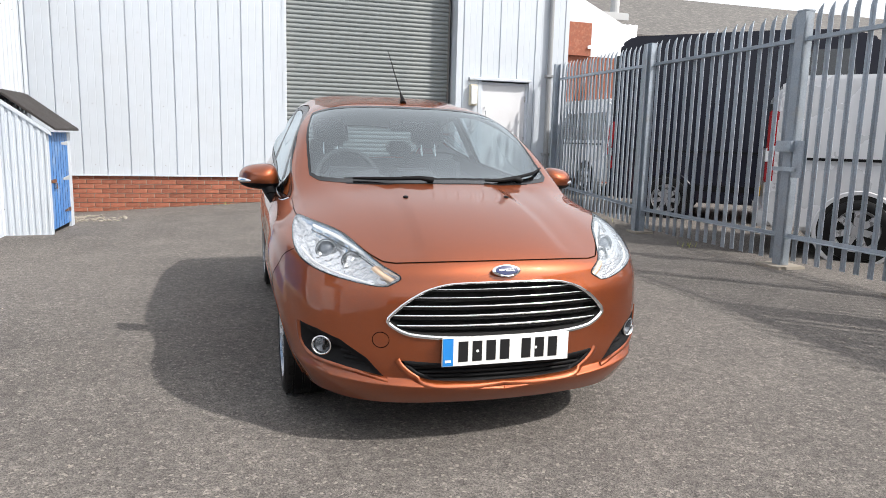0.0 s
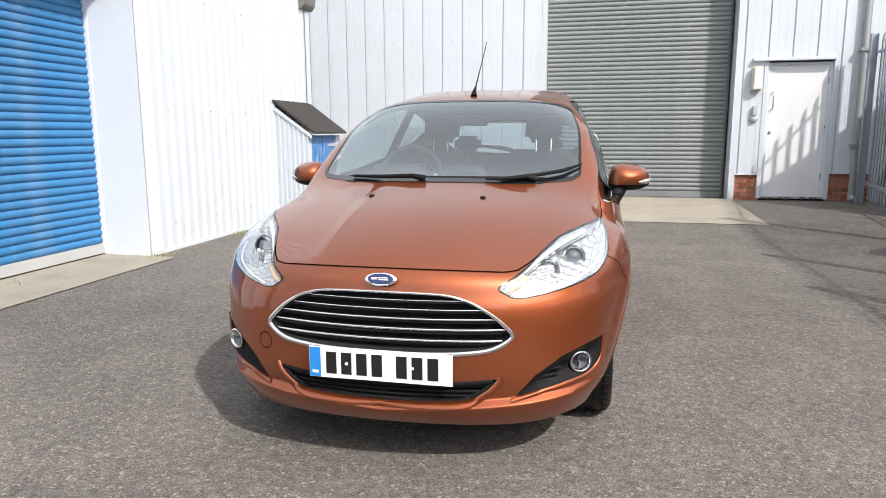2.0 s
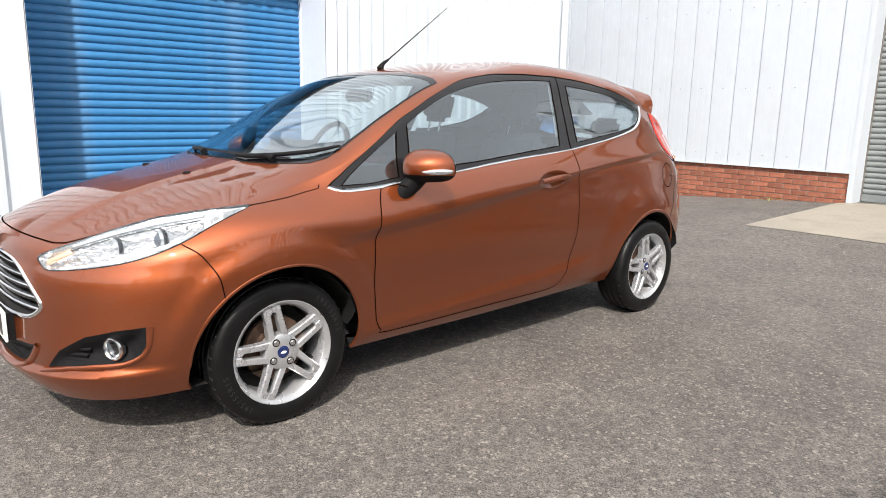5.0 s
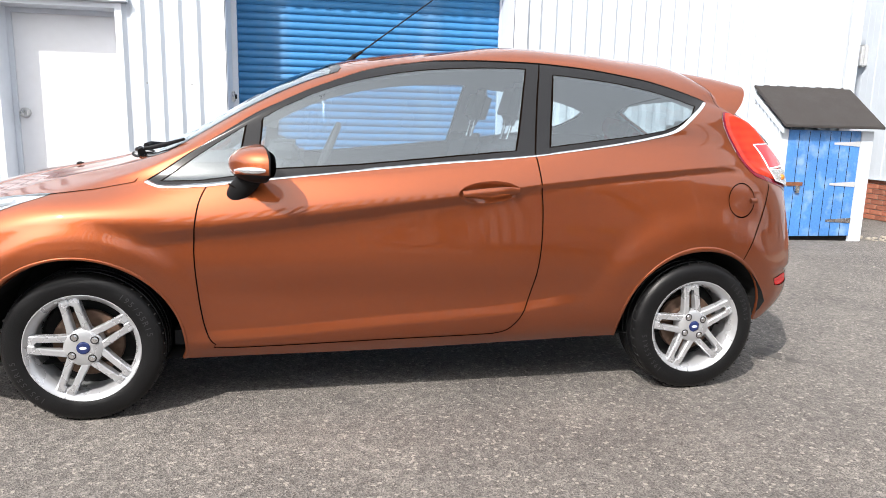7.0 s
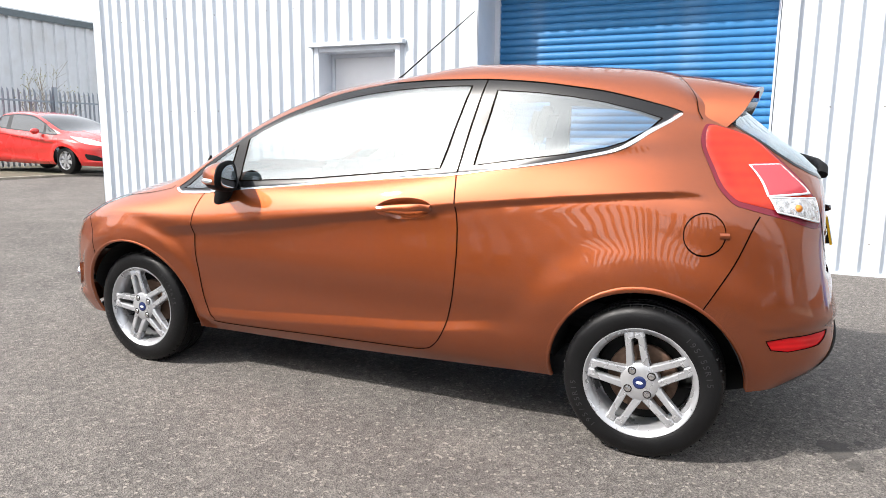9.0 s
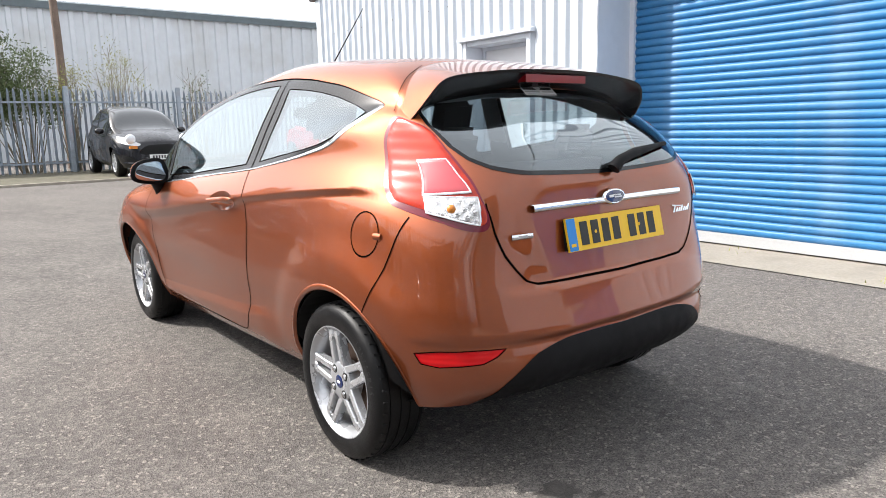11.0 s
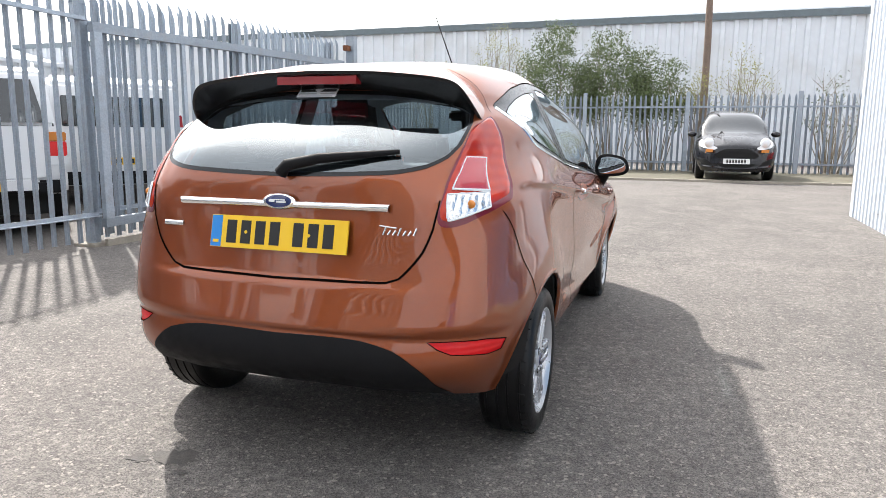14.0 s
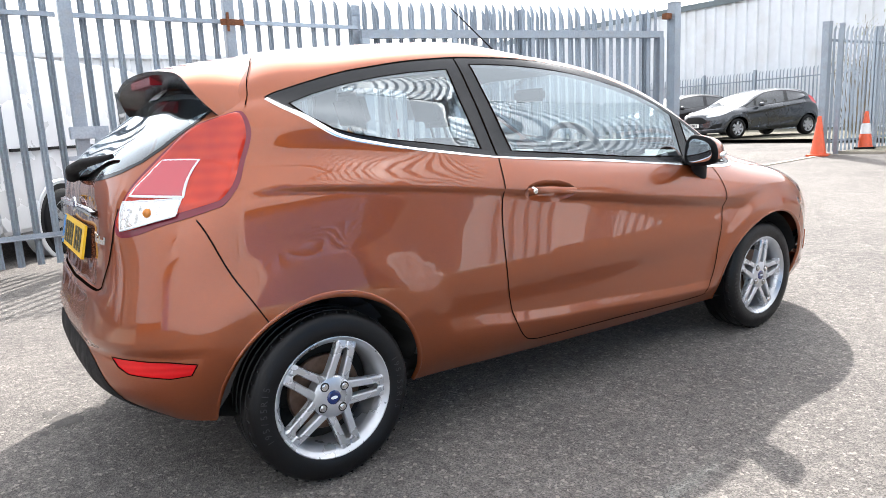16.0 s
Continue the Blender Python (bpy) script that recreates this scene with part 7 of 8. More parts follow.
# ---- mirrors, handles, wipers, aerial ----
for s_ in (1, -1):
    doors = [o for o in CAR.children if o.name.split(".")[0] == "door"]
    door = doors[0] if s_ > 0 else doors[1]
    def shell(fx, fz, y0, depth, back, slope=.030):
        """A rounded box, blunt towards the front and flat behind."""
        q = bmesh.new()
        bmesh.ops.create_uvsphere(q, u_segments=40, v_segments=24, radius=1, matrix=Matrix.Rotation(math.pi / 2, 4, "X"))
        for v in q.verts:
            x, y, z = v.co
            k = max(1e-6, (abs(x) ** 3 + abs(z) ** 3) ** (1 / 3))
            k = math.hypot(x, z) / k if math.hypot(x, z) > 1e-6 else 1
            x, z = x * k, z * k
            yy = y * depth if y < 0 else y * back
            v.co = (s_ * (.878 + fx * x * (1 - .10 * z)), y0 + yy + slope * x, .980 + fz * z * (1 - .16 * x))
        return q

    b = shell(.104, .068, -.576, .120, .012)
    upper = b.copy()
    bmesh.ops.bisect_plane(upper, geom=upper.verts[:] + upper.edges[:] + upper.faces[:], plane_co=(0, 0, .948), plane_no=(0, 0, -1), clear_outer=True)
    bmesh.ops.bisect_plane(b, geom=b.verts[:] + b.edges[:] + b.faces[:], plane_co=(0, 0, .948), plane_no=(0, 0, 1), clear_outer=True)
    rear_ = upper.copy()
    for q_, sg_ in ((upper, 1), (rear_, -1)):
        bmesh.ops.bisect_plane(q_, geom=q_.verts[:] + q_.edges[:] + q_.faces[:], plane_co=(s_ * .878, -.580, 0), plane_no=(-s_ * .030 * sg_ / .104, sg_, 0), clear_outer=True)
    mir = part("door_mirror", upper, M_PAINT, door, "copper door mirror", smooth=60)
    part("mirror_back", rear_, M_BLACKP, mir, smooth=60)
    part("mirror_lower", b, M_BLACKP, mir, smooth=60)
    b = bmesh.new()
    tube(b, [(s_ * .785, -.705, .822), (s_ * .792, -.692, .845), (s_ * .806, -.668, .880), (s_ * .832, -.635, .915), (s_ * .855, -.612, .945)], [.016, .034, .040, .042, .040], 16)
    for v in b.verts:
        v.co.x = s_ * .815 + (v.co.x - s_ * .815) * .75
    part("mirror_stalk", b, M_BLACKP, mir, smooth=60)
    part("stalk_seam", tube(bmesh.new(), [(s_ * (.808 + .033 * math.cos(a)), -.663 + .0425 * math.sin(a), .886 - .018 * math.sin(a)) for a in np.linspace(0, 2 * math.pi, 25)[:-1]], .0022, 5, True), M_SEAM, mir)
    part("mirror_glass", shell(.086, .051, -.561, .004, .003, .034), M_MIRROR, mir, smooth=60)
    b = bmesh.new()
    pts_ = [(s_ * (.878 + .104 * math.cos(a)), -.576 - .117 * math.sin(a) + .030 * math.cos(a), .960 + .004 * math.cos(a)) for a in np.linspace(.12, 1.15, 10)]
    tube(b, pts_, [.005, .010, .012, .013, .013, .013, .012, .010, .007, .004], 8)
    part("repeater", b, M_REFLECT, mir, "clear indicator strip", smooth=60)
    P, t, n = patch(P_HANDLE, .022, .03, .009)
    cup = half_part("handle_cup", P, t, n, M_PAINT, door, s_)
    hl = curve(side([(.172, .870), (.23, .877), (.29, .883), (.35, .886), (.404, .885)]), .01)
    ribbon("door_handle", hl, .026, .004, M_PAINT, door, s_, thick=.014)
    if s_ < 0:
        uv = SURF.find((None, .378, .885))
        q, n = SURF.at(uv)[0], SURF.normal(uv)[0]
        m = Matrix.Translation((-q[0] - .020, q[1], q[2])) @ Vector((-n[0], n[1], n[2])).to_track_quat("Z", "Y").to_matrix().to_4x4()
        part("lock_cylinder", lathe(bmesh.new(), [(.0005, .003), (.008, .003), (.0105, 0), (.0105, -.02)], 18, "z", m), M_CHROME, door, "chrome door lock", smooth=50)
ln = curve(side([(1.476, .841), (1.508, .841)]), .006)
ribbon("flap_catch", ln, .012, .001, M_PAINT, CAR, 1, thick=.006)


def on_body(x, y, z, lift):
    uv = SURF.find((abs(x), y, z))
    p, n = SURF.at(uv)[0], SURF.normal(uv)[0]
    p = p + n * lift
    return Vector((math.copysign(p[0], x), p[1], p[2]))


def wiper(name, pts_, lifts, parent, r=(.010, .008, .007, .005)):
    b = bmesh.new()
    P = [on_body(*p, l) for p, l in zip(pts_, lifts)]
    tube(b, P, list(r)[:len(P)], 8)
    return part(name, b, M_BLACKP, parent, "black wiper", smooth=60)


wiper("wiper", [(-.06, -1.165, .985), (-.12, -1.155, .985), (-.26, -1.13, .983), (-.44, -1.06, .985)], (.012, .022, .018, .012), CAR, (.016, .011, .009, .006))
w2 = wiper("wiper", [(.44, -1.075, .98), (.40, -1.085, .985), (.30, -1.125, .985), (.22, -1.14, .985)], (.012, .022, .016, .012), CAR, (.016, .011, .009, .006))
wiper("wiper_blade", [(.28, -1.12, .985), (.45, -1.03, .995), (.56, -.95, 1.0), (.63, -.86, 1.02)], (.012, .016, .016, .012), w2, (.006, .009, .009, .005))
ribbon("scuttle", P_BON[len(P_BON) - 11 - 30:len(P_BON) - 11], .045, .001, M_BLACKP, CAR, 0, shift=-.02)
wiper("rear_wiper", [(-.005, 1.80, 1.018), (-.03, 1.79, 1.035), (-.14, 1.785, 1.062), (-.40, 1.73, 1.078)], (.02, .035, .030, .014), TAILGATE, (.024, .020, .018, .008))
for sx in (1, -1):
    b = bmesh.new()
    p = on_body(sx * .248, -1.375, .945, .0)
    bmesh.ops.create_uvsphere(b, u_segments=12, v_segments=8, radius=.013, matrix=Matrix.Translation(p) @ Matrix.Diagonal((1, 1.3, .6, 1)))
    part("washer_jet", b, M_BLACKP, bpy.data.objects["bonnet"], smooth=60)
b = bmesh.new()
p = on_body(0, -.215, 1.41, .0)
tube(b, [p, p + Vector((0, .02, .03)), p + Vector((0, .06, .055))], [.020, .011, .006], 10)
tube(b, [p + Vector((0, .055, .052)), (0, .25, 1.778)], [.004, .0022], 8)
part("aerial", b, M_BLACKP, CAR, "thin black roof aerial")

# ---- cabin ----
inner_kinds = np.isin(KIND, ("body_shell", "door", "window_frame", "tailgate")) & (C3[:, 1] > -.86) & (C3[:, 1] < 1.70) & (C3[:, 2] > .3)
for nm, sel, mat in (("headlining", C3[:, 2] > 1.10, M_LINING), ("cabin_trim", C3[:, 2] <= 1.10, M_DASH)):
    t = TRI[inner_kinds & sel][:, ::-1]
    half_part(nm, P3 - N3 * .022, t, -N3, mat, CAR, 0)


def rounded(b, x0, y0, z0, x1, y1, z1, r, m=Matrix()):
    q = boxm(x0, y0, z0, x1, y1, z1)
    bmesh.ops.bevel(q, geom=list(q.edges), offset=r, segments=3, affect="EDGES", clamp_overlap=True)
    me = bpy.data.meshes.new("tmp")
    q.to_mesh(me); q.free()
    me.transform(m)
    b.from_mesh(me)
    bpy.data.meshes.remove(me)
    return b


for sx in (.355, -.355):
    seat = part("front_seat", rounded(bmesh.new(), sx - .25, -.22, .36, sx + .25, .30, .56, .06), M_CLOTH, CAR, "dark cloth front seat", smooth=60)
    m = pose(sx, .30, .50, -16, 0, 0)
    part("backrest", rounded(bmesh.new(), -.245, -.05, 0, .245, .07, .62, .055, m), M_CLOTH, seat, smooth=60)
    part("headrest", rounded(bmesh.new(), -.125, -.045, .665, .125, .045, .865, .04, m), M_CLOTH, seat, smooth=60)
    for px in (-.05, .05):
        b = bmesh.new()
        cyl(b, m @ Vector((px, 0, .6)), m @ Vector((px, 0, .70)), .007, seg=8)
        part("headrest_post", b, M_CHROME, seat)
bench = part("rear_bench", rounded(bmesh.new(), -.60, .72, .40, .60, 1.15, .58, .06), M_CLOTH, CAR, "dark cloth rear bench", smooth=60)
m = pose(0, 1.14, .52, -20, 0, 0)
part("backrest", rounded(bmesh.new(), -.60, -.05, 0, .60, .06, .55, .05, m), M_CLOTH, bench, smooth=60)
for sx in (.33, -.33):
    part("headrest", rounded(bmesh.new(), sx - .11, -.04, .565, sx + .11, .04, .70, .035, m), M_CLOTH, bench, smooth=60)
b = bmesh.new()
prism(b, [(-1.00, .80), (-1.02, .955), (-.92, .965), (-.70, .975), (-.52, .955), (-.44, .90), (-.42, .72), (-.55, .50), (-.80, .40)], "x", -.66, .66)
dash = part("dashboard", b, M_DASH, CAR, "dark grey moulded dashboard", bevel=.01)
b = rounded(bmesh.new(), -.13, -.60, .93, .13, -.46, 1.03, .03)
part("centre_display", b, M_DASH, dash, smooth=60)
b = rounded(bmesh.new(), -.54, -.66, .90, -.18, -.44, 1.035, .045)
part("instrument_hood", b, M_DASH, dash, smooth=60)
m = pose(-.36, -.33, .955, 66, 0, 0)
b = bmesh.new()
tube(b, [m @ Vector((.183 * math.cos(a), .183 * math.sin(a), 0)) for a in np.linspace(0, 2 * math.pi, 37)[:-1]], .0155, 10, True)
sw = part("steering_wheel", b, M_DASH, CAR, "dark three-spoke steering wheel", smooth=60)
part("wheel_boss", rounded(bmesh.new(), -.075, -.06, -.03, .075, .055, .02, .025, m), M_DASH, sw, smooth=60)
for x0, y0, x1, y1 in ((-.17, -.018, -.06, .018), (.06, -.018, .17, .018), (-.02, -.17, .02, -.05)):
    part("wheel_spoke", rounded(bmesh.new(), x0, y0, -.012, x1, y1, .010, .006, m), M_SATIN, sw)
b = rounded(bmesh.new(), -.115, -.37, 1.245, .115, -.335, 1.31, .015)
part("interior_mirror", b, M_BLACKP, CAR, "black interior mirror", smooth=60)
b = bmesh.new()
prism(b, [(1.24, .93), (1.24, .95), (1.66, .98), (1.66, .96)], "x", -.47, .47)
part("parcel_shelf", b, M_DASH, CAR)
b = bmesh.new()
box(b, -.64, -.95, .24, .64, 1.5, .30)
part("cabin_floor", b, M_DASH, CAR)
b = bmesh.new()
box(b, -.62, -1.06, .25, .62, -1.02, .90)
part("bulkhead", b, M_UNDER, CAR)


# ---- parked vehicles beyond the yard ----
M_SILVERV = pbr("silver_van_paint", (.66, .67, .69), .3, metal=.2, var=.03, scale=2, bump=0, coat=.6)
M_WHITEV = pbr("white_pickup_paint", (.74, .75, .76), .3, var=.03, scale=2, bump=0, coat=.6)
M_NAVYV = pbr("dark_navy_van_paint", (.005, .006, .016), .35, var=.05, scale=2, bump=0, coat=.25, spec=.25)
M_BLACKC = pbr("black_car_paint", (.008, .008, .011), .25, var=.05, scale=2, bump=0, coat=.55, spec=.3)
M_REDC = pbr("bright_red_paint", (.60, .030, .025), .25, var=.04, scale=2, bump=0, coat=1.0)
M_GREYC = pbr("dark_grey_car_paint", (.035, .040, .048), .25, metal=.3, var=.05, scale=2, bump=0, coat=1.0)
M_VANLAMP = plain("deep_red_lamp", (.32, .008, .012), .25, coat=.6)
M_DARKGLASS = plain("dark_vehicle_glass", (.02, .024, .027), .04, coat=1.0)


def far_wheel(parent, x, y, z, r, side_, hub=M_ALLOY):
    """A plain tyre with a spoked cover."""
    w = part("wheel", lathe(bmesh.new(), [(r * .68, .10), (r * .85, .105), (r * .97, .085), (r, .05), (r, -.05), (r * .97, -.085), (r * .7, -.09)], 32), M_RUBBER, parent, smooth=40)
    part("rim", lathe(bmesh.new(), [(r * .70, .085), (r * .66, .098), (r * .60, .07), (r * .58, .02)], 32), hub, w, smooth=40)
    for k in range(7):
        b = boxm(.055, -.035, r * .12, .085, .035, r * .66)
        part("spoke", b, hub, w).matrix_basis = pose(0, 0, 0, 360 * k / 7, 0, 0)
    part("hub", lathe(bmesh.new(), [(.0005, .09), (r * .14, .088), (r * .18, .06)], 20), hub, w)
    part("disc", lathe(bmesh.new(), [(.0005, .01), (r * .66, .01)], 24), M_UNDER, w)
    w.matrix_basis = pose(x, y, z + r, 0, 0, 0 if side_ > 0 else 180)
    return w


def van(label, paint, m, L, H, W=1.95, glazed=True, r=.34, nose=.95, lamp_z=(.75, 1.55), cat="van"):
    """A panel van or people carrier; its nose towards -y, rear face at y = L / 2."""
    e = empty("parked_van")
    h = L / 2
    prof = [(-h, .35), (-h, .75), (-h + .12, .98), (-h + nose, 1.18), (-h + nose + .65, H - .12), (-h + nose + 1.0, H), (0, H + .03), (h - .25, H), (h - .06, H - .12), (h, 1.1), (h, .42), (h - .08, .30), (-h + .1, .28)]
    b = bmesh.new()
    A = []
    for sx in (1, -1):
        for k, f in ((0, 1.0),):
            A.append([b.verts.new((sx * W / 2 * (1 if z < 1.2 else 1 - .10 * (z - 1.2)), y, z)) for y, z in prof])
    b.faces.new(A[0]); b.faces.new(A[1])
    n = len(prof)
    for k in range(n):
        b.faces.new((A[0][k], A[0][(k + 1) % n], A[1][(k + 1) % n], A[1][k]))
    bmesh.ops.recalc_face_normals(b, faces=b.faces)
    part("body", b, paint, e, smooth=35, bevel=.045)

    def xs2(z):
        return W / 2 * (1 - .10 * max(0, z - 1.2)) + .006
    for sx in (1, -1):
        spans = [(-h + nose + .75, -h + nose + 1.65)] + ([(-h + nose + 1.75, h - 1.0 - .6), (h - 1.5, h - .28)] if glazed else [])
        for y0, y1 in spans:
            b = bmesh.new()
            z0, z1 = 1.18, H - .28
            P = [(sx * xs2(z0), y0, z0), (sx * xs2(z0), y1, z0), (sx * xs2(z1), y1 - .03, z1), (sx * xs2(z1), y0 + (.22 if y0 < -h + nose + .8 else .03), z1)]
            vs = [b.verts.new(p) for p in P] + [b.verts.new((p[0] - sx * .03, p[1], p[2])) for p in P]
            b.faces.new(vs[:4]); b.faces.new(vs[4:])
            for k in range(4):
                b.faces.new((vs[k], vs[(k + 1) % 4], vs[4 + (k + 1) % 4], vs[4 + k]))
            part("side_window", b, M_DARKGLASS, e)
        b = bmesh.new()
        prism(b, [(W / 2 - .13, lamp_z[0]), (W / 2 + .006, lamp_z[0] + .03), (W / 2 - .028, lamp_z[1]), (W / 2 - .075, lamp_z[1] - .02)], "y", h - .09, h + .012)
        lamp_ = part("tail_lamp", b, M_VANLAMP, e, "tall red tail lamp", bevel=.012)
        lz = lamp_z[0] + (lamp_z[1] - lamp_z[0]) * .30
        b = bmesh.new()
        prism(b, [(W / 2 - .112, lz), (W / 2 + .003, lz), (W / 2 - .012, lz + .16), (W / 2 - .095, lz + .16)], "y", h - .05, h + .016)
        part("lamp_white", b, M_PALE, lamp_, bevel=.008)
        if sx < 0:
            for o_ in (lamp_, *lamp_.children):
                o_.data.transform(Matrix.Diagonal((-1, 1, 1, 1)))
                o_.data.flip_normals()
        part("sill_trim", boxm(sx * (W / 2 - .02), -h + 1.3, .48, sx * (W / 2 + .015), h - 1.1, .58), M_BLACKP if paint is M_NAVYV else paint, e, bevel=.01)
        part("door_rail", boxm(sx * (W / 2 - .01), -.2, 1.08, sx * (W / 2 + .008), h - .3, 1.11), M_BLACKP, e)
        part("mirror", boxm(sx * (W / 2), -h + nose + .55, 1.15, sx * (W / 2 + .2), -h + nose + .68, 1.42), M_BLACKP, e, bevel=.03)
        for y in (-h + .85, h - .95):
            part("arch", lathe(bmesh.new(), [(r + .05, -.2), (r + .05, .012), (r + .085, .012), (r + .095, 0)], 32, "x", Matrix.Translation((sx * W / 2, y, r))) if sx > 0 else lathe(bmesh.new(), [(r + .05, .2), (r + .05, -.012), (r + .085, -.012), (r + .095, 0)], 32, "x", Matrix.Translation((sx * W / 2, y, r))), paint, e, smooth=40)
            part("arch_void", lathe(bmesh.new(), [(.001, 0), (r + .06, 0)], 28, "x", Matrix.Translation((sx * (W / 2 + .008), y, r))), M_UNDER, e)
            far_wheel(e, sx * (W / 2 - .055), y, 0, r, sx)
    part("rear_window", boxm(-W / 2 + .22, h - .05, 1.2, W / 2 - .22, h + .012, H - .30), M_DARKGLASS, e, bevel=.01)
    pl_ = part("number_plate", boxm(-.26, h + .01, .62, .26, h + .025, .73), M_PLATEY, e)
    for k in range(7):
        part("bar", boxm(-.20 + .058 * k, h + .0245, .64, -.165 + .058 * k, h + .028, .71), M_INK, pl_)
    part("rear_bumper", boxm(-W / 2 + .02, h - .1, .32, W / 2 - .02, h + .06, .52), M_BLACKP if paint is not M_SILVERV else paint, e, bevel=.03)
    b = bmesh.new()
    z0, z1 = 1.2, H - .18
    P = [(-W / 2 + .12, -h + nose + .03, z0), (W / 2 - .12, -h + nose + .03, z0), (W / 2 - .22, -h + nose + .60, z1), (-W / 2 + .22, -h + nose + .60, z1)]
    vs = [b.verts.new((x, y - .012, z + .012)) for x, y, z in P] + [b.verts.new((x, y + .02, z - .02)) for x, y, z in P]
    b.faces.new(vs[:4]); b.faces.new(vs[4:])
    for k in range(4):
        b.faces.new((vs[k], vs[(k + 1) % 4], vs[4 + (k + 1) % 4], vs[4 + k]))
    part("windscreen", b, M_DARKGLASS, e)
    e.matrix_world = m
    return tagged(e, label, cat, group="vehicles parked beyond the fence")


van("silver panel van parked behind the palisade", M_SILVERV, pose(7.2, 1.16, 0, 0, 0, 50.7), 4.9, 2.0, glazed=False, lamp_z=(.80, 1.62))
van("tall dark navy van parked behind the palisade", M_NAVYV, pose(7.57, 4.85, .02, 0, 0, 50.7), 5.3, 2.92, W=2.0, glazed=False)
van("silver van parked by the brick workshop", M_SILVERV, pose(7.4, 10.9, .1, 0, 0, 180), 4.9, 2.05, lamp_z=(.85, 1.5))


def pickup(label, m):
    """A double-cab pickup with a fibreglass canopy; its nose towards -y, tailgate at y = 2.6."""
    e = empty("parked_pickup")
    W = 1.80
    cab = [(-2.5, .45), (-2.5, .95), (-2.3, 1.08), (-1.35, 1.16), (-.75, 1.72), (-.45, 1.80), (.75, 1.80), (.95, 1.70), (.95, .45)]
    for nm, prof, mat, x in (("cab", cab, M_WHITEV, W / 2), ("load_bed", [(.97, .48), (.97, 1.22), (2.60, 1.22), (2.60, .62), (2.52, .48)], M_WHITEV, W / 2),
                             ("canopy", [(.98, 1.225), (1.02, 1.80), (1.2, 1.86), (2.25, 1.86), (2.38, 1.80), (2.58, 1.225)], M_WHITEV, W / 2 - .07)):
        b = bmesh.new()
        prism(b, prof, "x", -x, x)
        for v in b.verts:
            v.co.x *= 1 - .16 * max(0, v.co.z - 1.15)
        part(nm, b, mat, e, smooth=35, bevel=.035)
    b = bmesh.new()
    P = [(-.72, 2.590, 1.26), (.72, 2.590, 1.26), (.62, 2.425, 1.72), (-.62, 2.425, 1.72)]
    vs = [b.verts.new((x, y + .012, z)) for x, y, z in P] + [b.verts.new((x, y - .02, z)) for x, y, z in P]
    b.faces.new(vs[:4]); b.faces.new(vs[4:])
    for k in range(4):
        b.faces.new((vs[k], vs[(k + 1) % 4], vs[4 + (k + 1) % 4], vs[4 + k]))
    glass = part("canopy_window", b, M_DARKGLASS, e, "dark tinted canopy window")
    part("latch", boxm(-.06, 2.57, 1.36, .06, 2.60, 1.40), M_BLACKP, glass, bevel=.006)
    part("brake_light", boxm(-.16, 2.37, 1.765, .16, 2.42, 1.80), M_BLACKP, e, bevel=.006)
    gate_ = part("tailgate", boxm(-.70, 2.585, .66, .70, 2.615, 1.20), M_WHITEV, e, "white pressed tailgate", bevel=.012)
    part("tailgate_handle", lathe(bmesh.new(), [(.0005, .012), (.6, .010), (1, 0)], 28, "y", Matrix.Translation((0, 2.612, 1.02)) @ Matrix.Diagonal((.15, 1, .062, 1))), M_CHROME, gate_, "oval chrome tailgate handle", smooth=60)
    for sx in (1, -1):
        for nm, z0, z1, mat in (("indicator", 1.06, 1.16, M_AMBER), ("tail_lamp", .90, 1.058, M_REDL), ("reversing_lamp", .80, .898, M_PALE)):
            part(nm, boxm(sx * .715, 2.54, z0, sx * (W / 2 + .008), 2.622, z1), mat, e, bevel=.01)
        part("rear_reflector", boxm(sx * .66, 2.60, .56, sx * .80, 2.665, .63), M_REDL, e, bevel=.006)
        part("roof_rail", tube(bmesh.new(), [(sx * .66, 1.15, 1.84), (sx * .66, 1.25, 1.91), (sx * .66, 2.15, 1.91), (sx * .66, 2.25, 1.84)], .018, 8), M_SATIN, e, smooth=60)
        for y0, y1, zt in ((-.75, .05, 1.66), (.12, .80, 1.66), (1.25, 2.25, 1.68)):
            b = bmesh.new()
            z0 = 1.20 if y0 < 1 else 1.32
            x0_, x1_ = (W / 2 if y0 < 1 else W / 2 - .07) * (1 - .16 * (z0 - 1.15)), (W / 2 if y0 < 1 else W / 2 - .07) * (1 - .16 * (zt - 1.15))
            P = [(sx * (x0_ + .006), y0, z0), (sx * (x0_ + .006), y1, z0), (sx * (x1_ + .006), y1 - .04, zt), (sx * (x1_ + .006), y0 + (.28 if y0 < 0 else .04), zt)]
            vs = [b.verts.new(p) for p in P] + [b.verts.new((x - sx * .03, y, z)) for x, y, z in P]
            b.faces.new(vs[:4]); b.faces.new(vs[4:])
            for k in range(4):
                b.faces.new((vs[k], vs[(k + 1) % 4], vs[4 + (k + 1) % 4], vs[4 + k]))
            part("side_window", b, M_DARKGLASS, e)
        part("mirror", boxm(sx * (W / 2 - .02), -.82, 1.14, sx * (W / 2 + .17), -.70, 1.34), M_WHITEV, e, bevel=.03)
        for y in (-1.65, 1.50):
            part("arch_void", lathe(bmesh.new(), [(.001, 0), (.43, 0)], 28, "x", Matrix.Translation((sx * (W / 2 + .004), y, .40))), M_UNDER, e)
            far_wheel(e, sx * (W / 2 - .07), y, 0, .37, sx)
    bump_ = part("rear_bumper", boxm(-.86, 2.55, .50, .86, 2.70, .64), M_BLACKP, e, "black step bumper", bevel=.02)
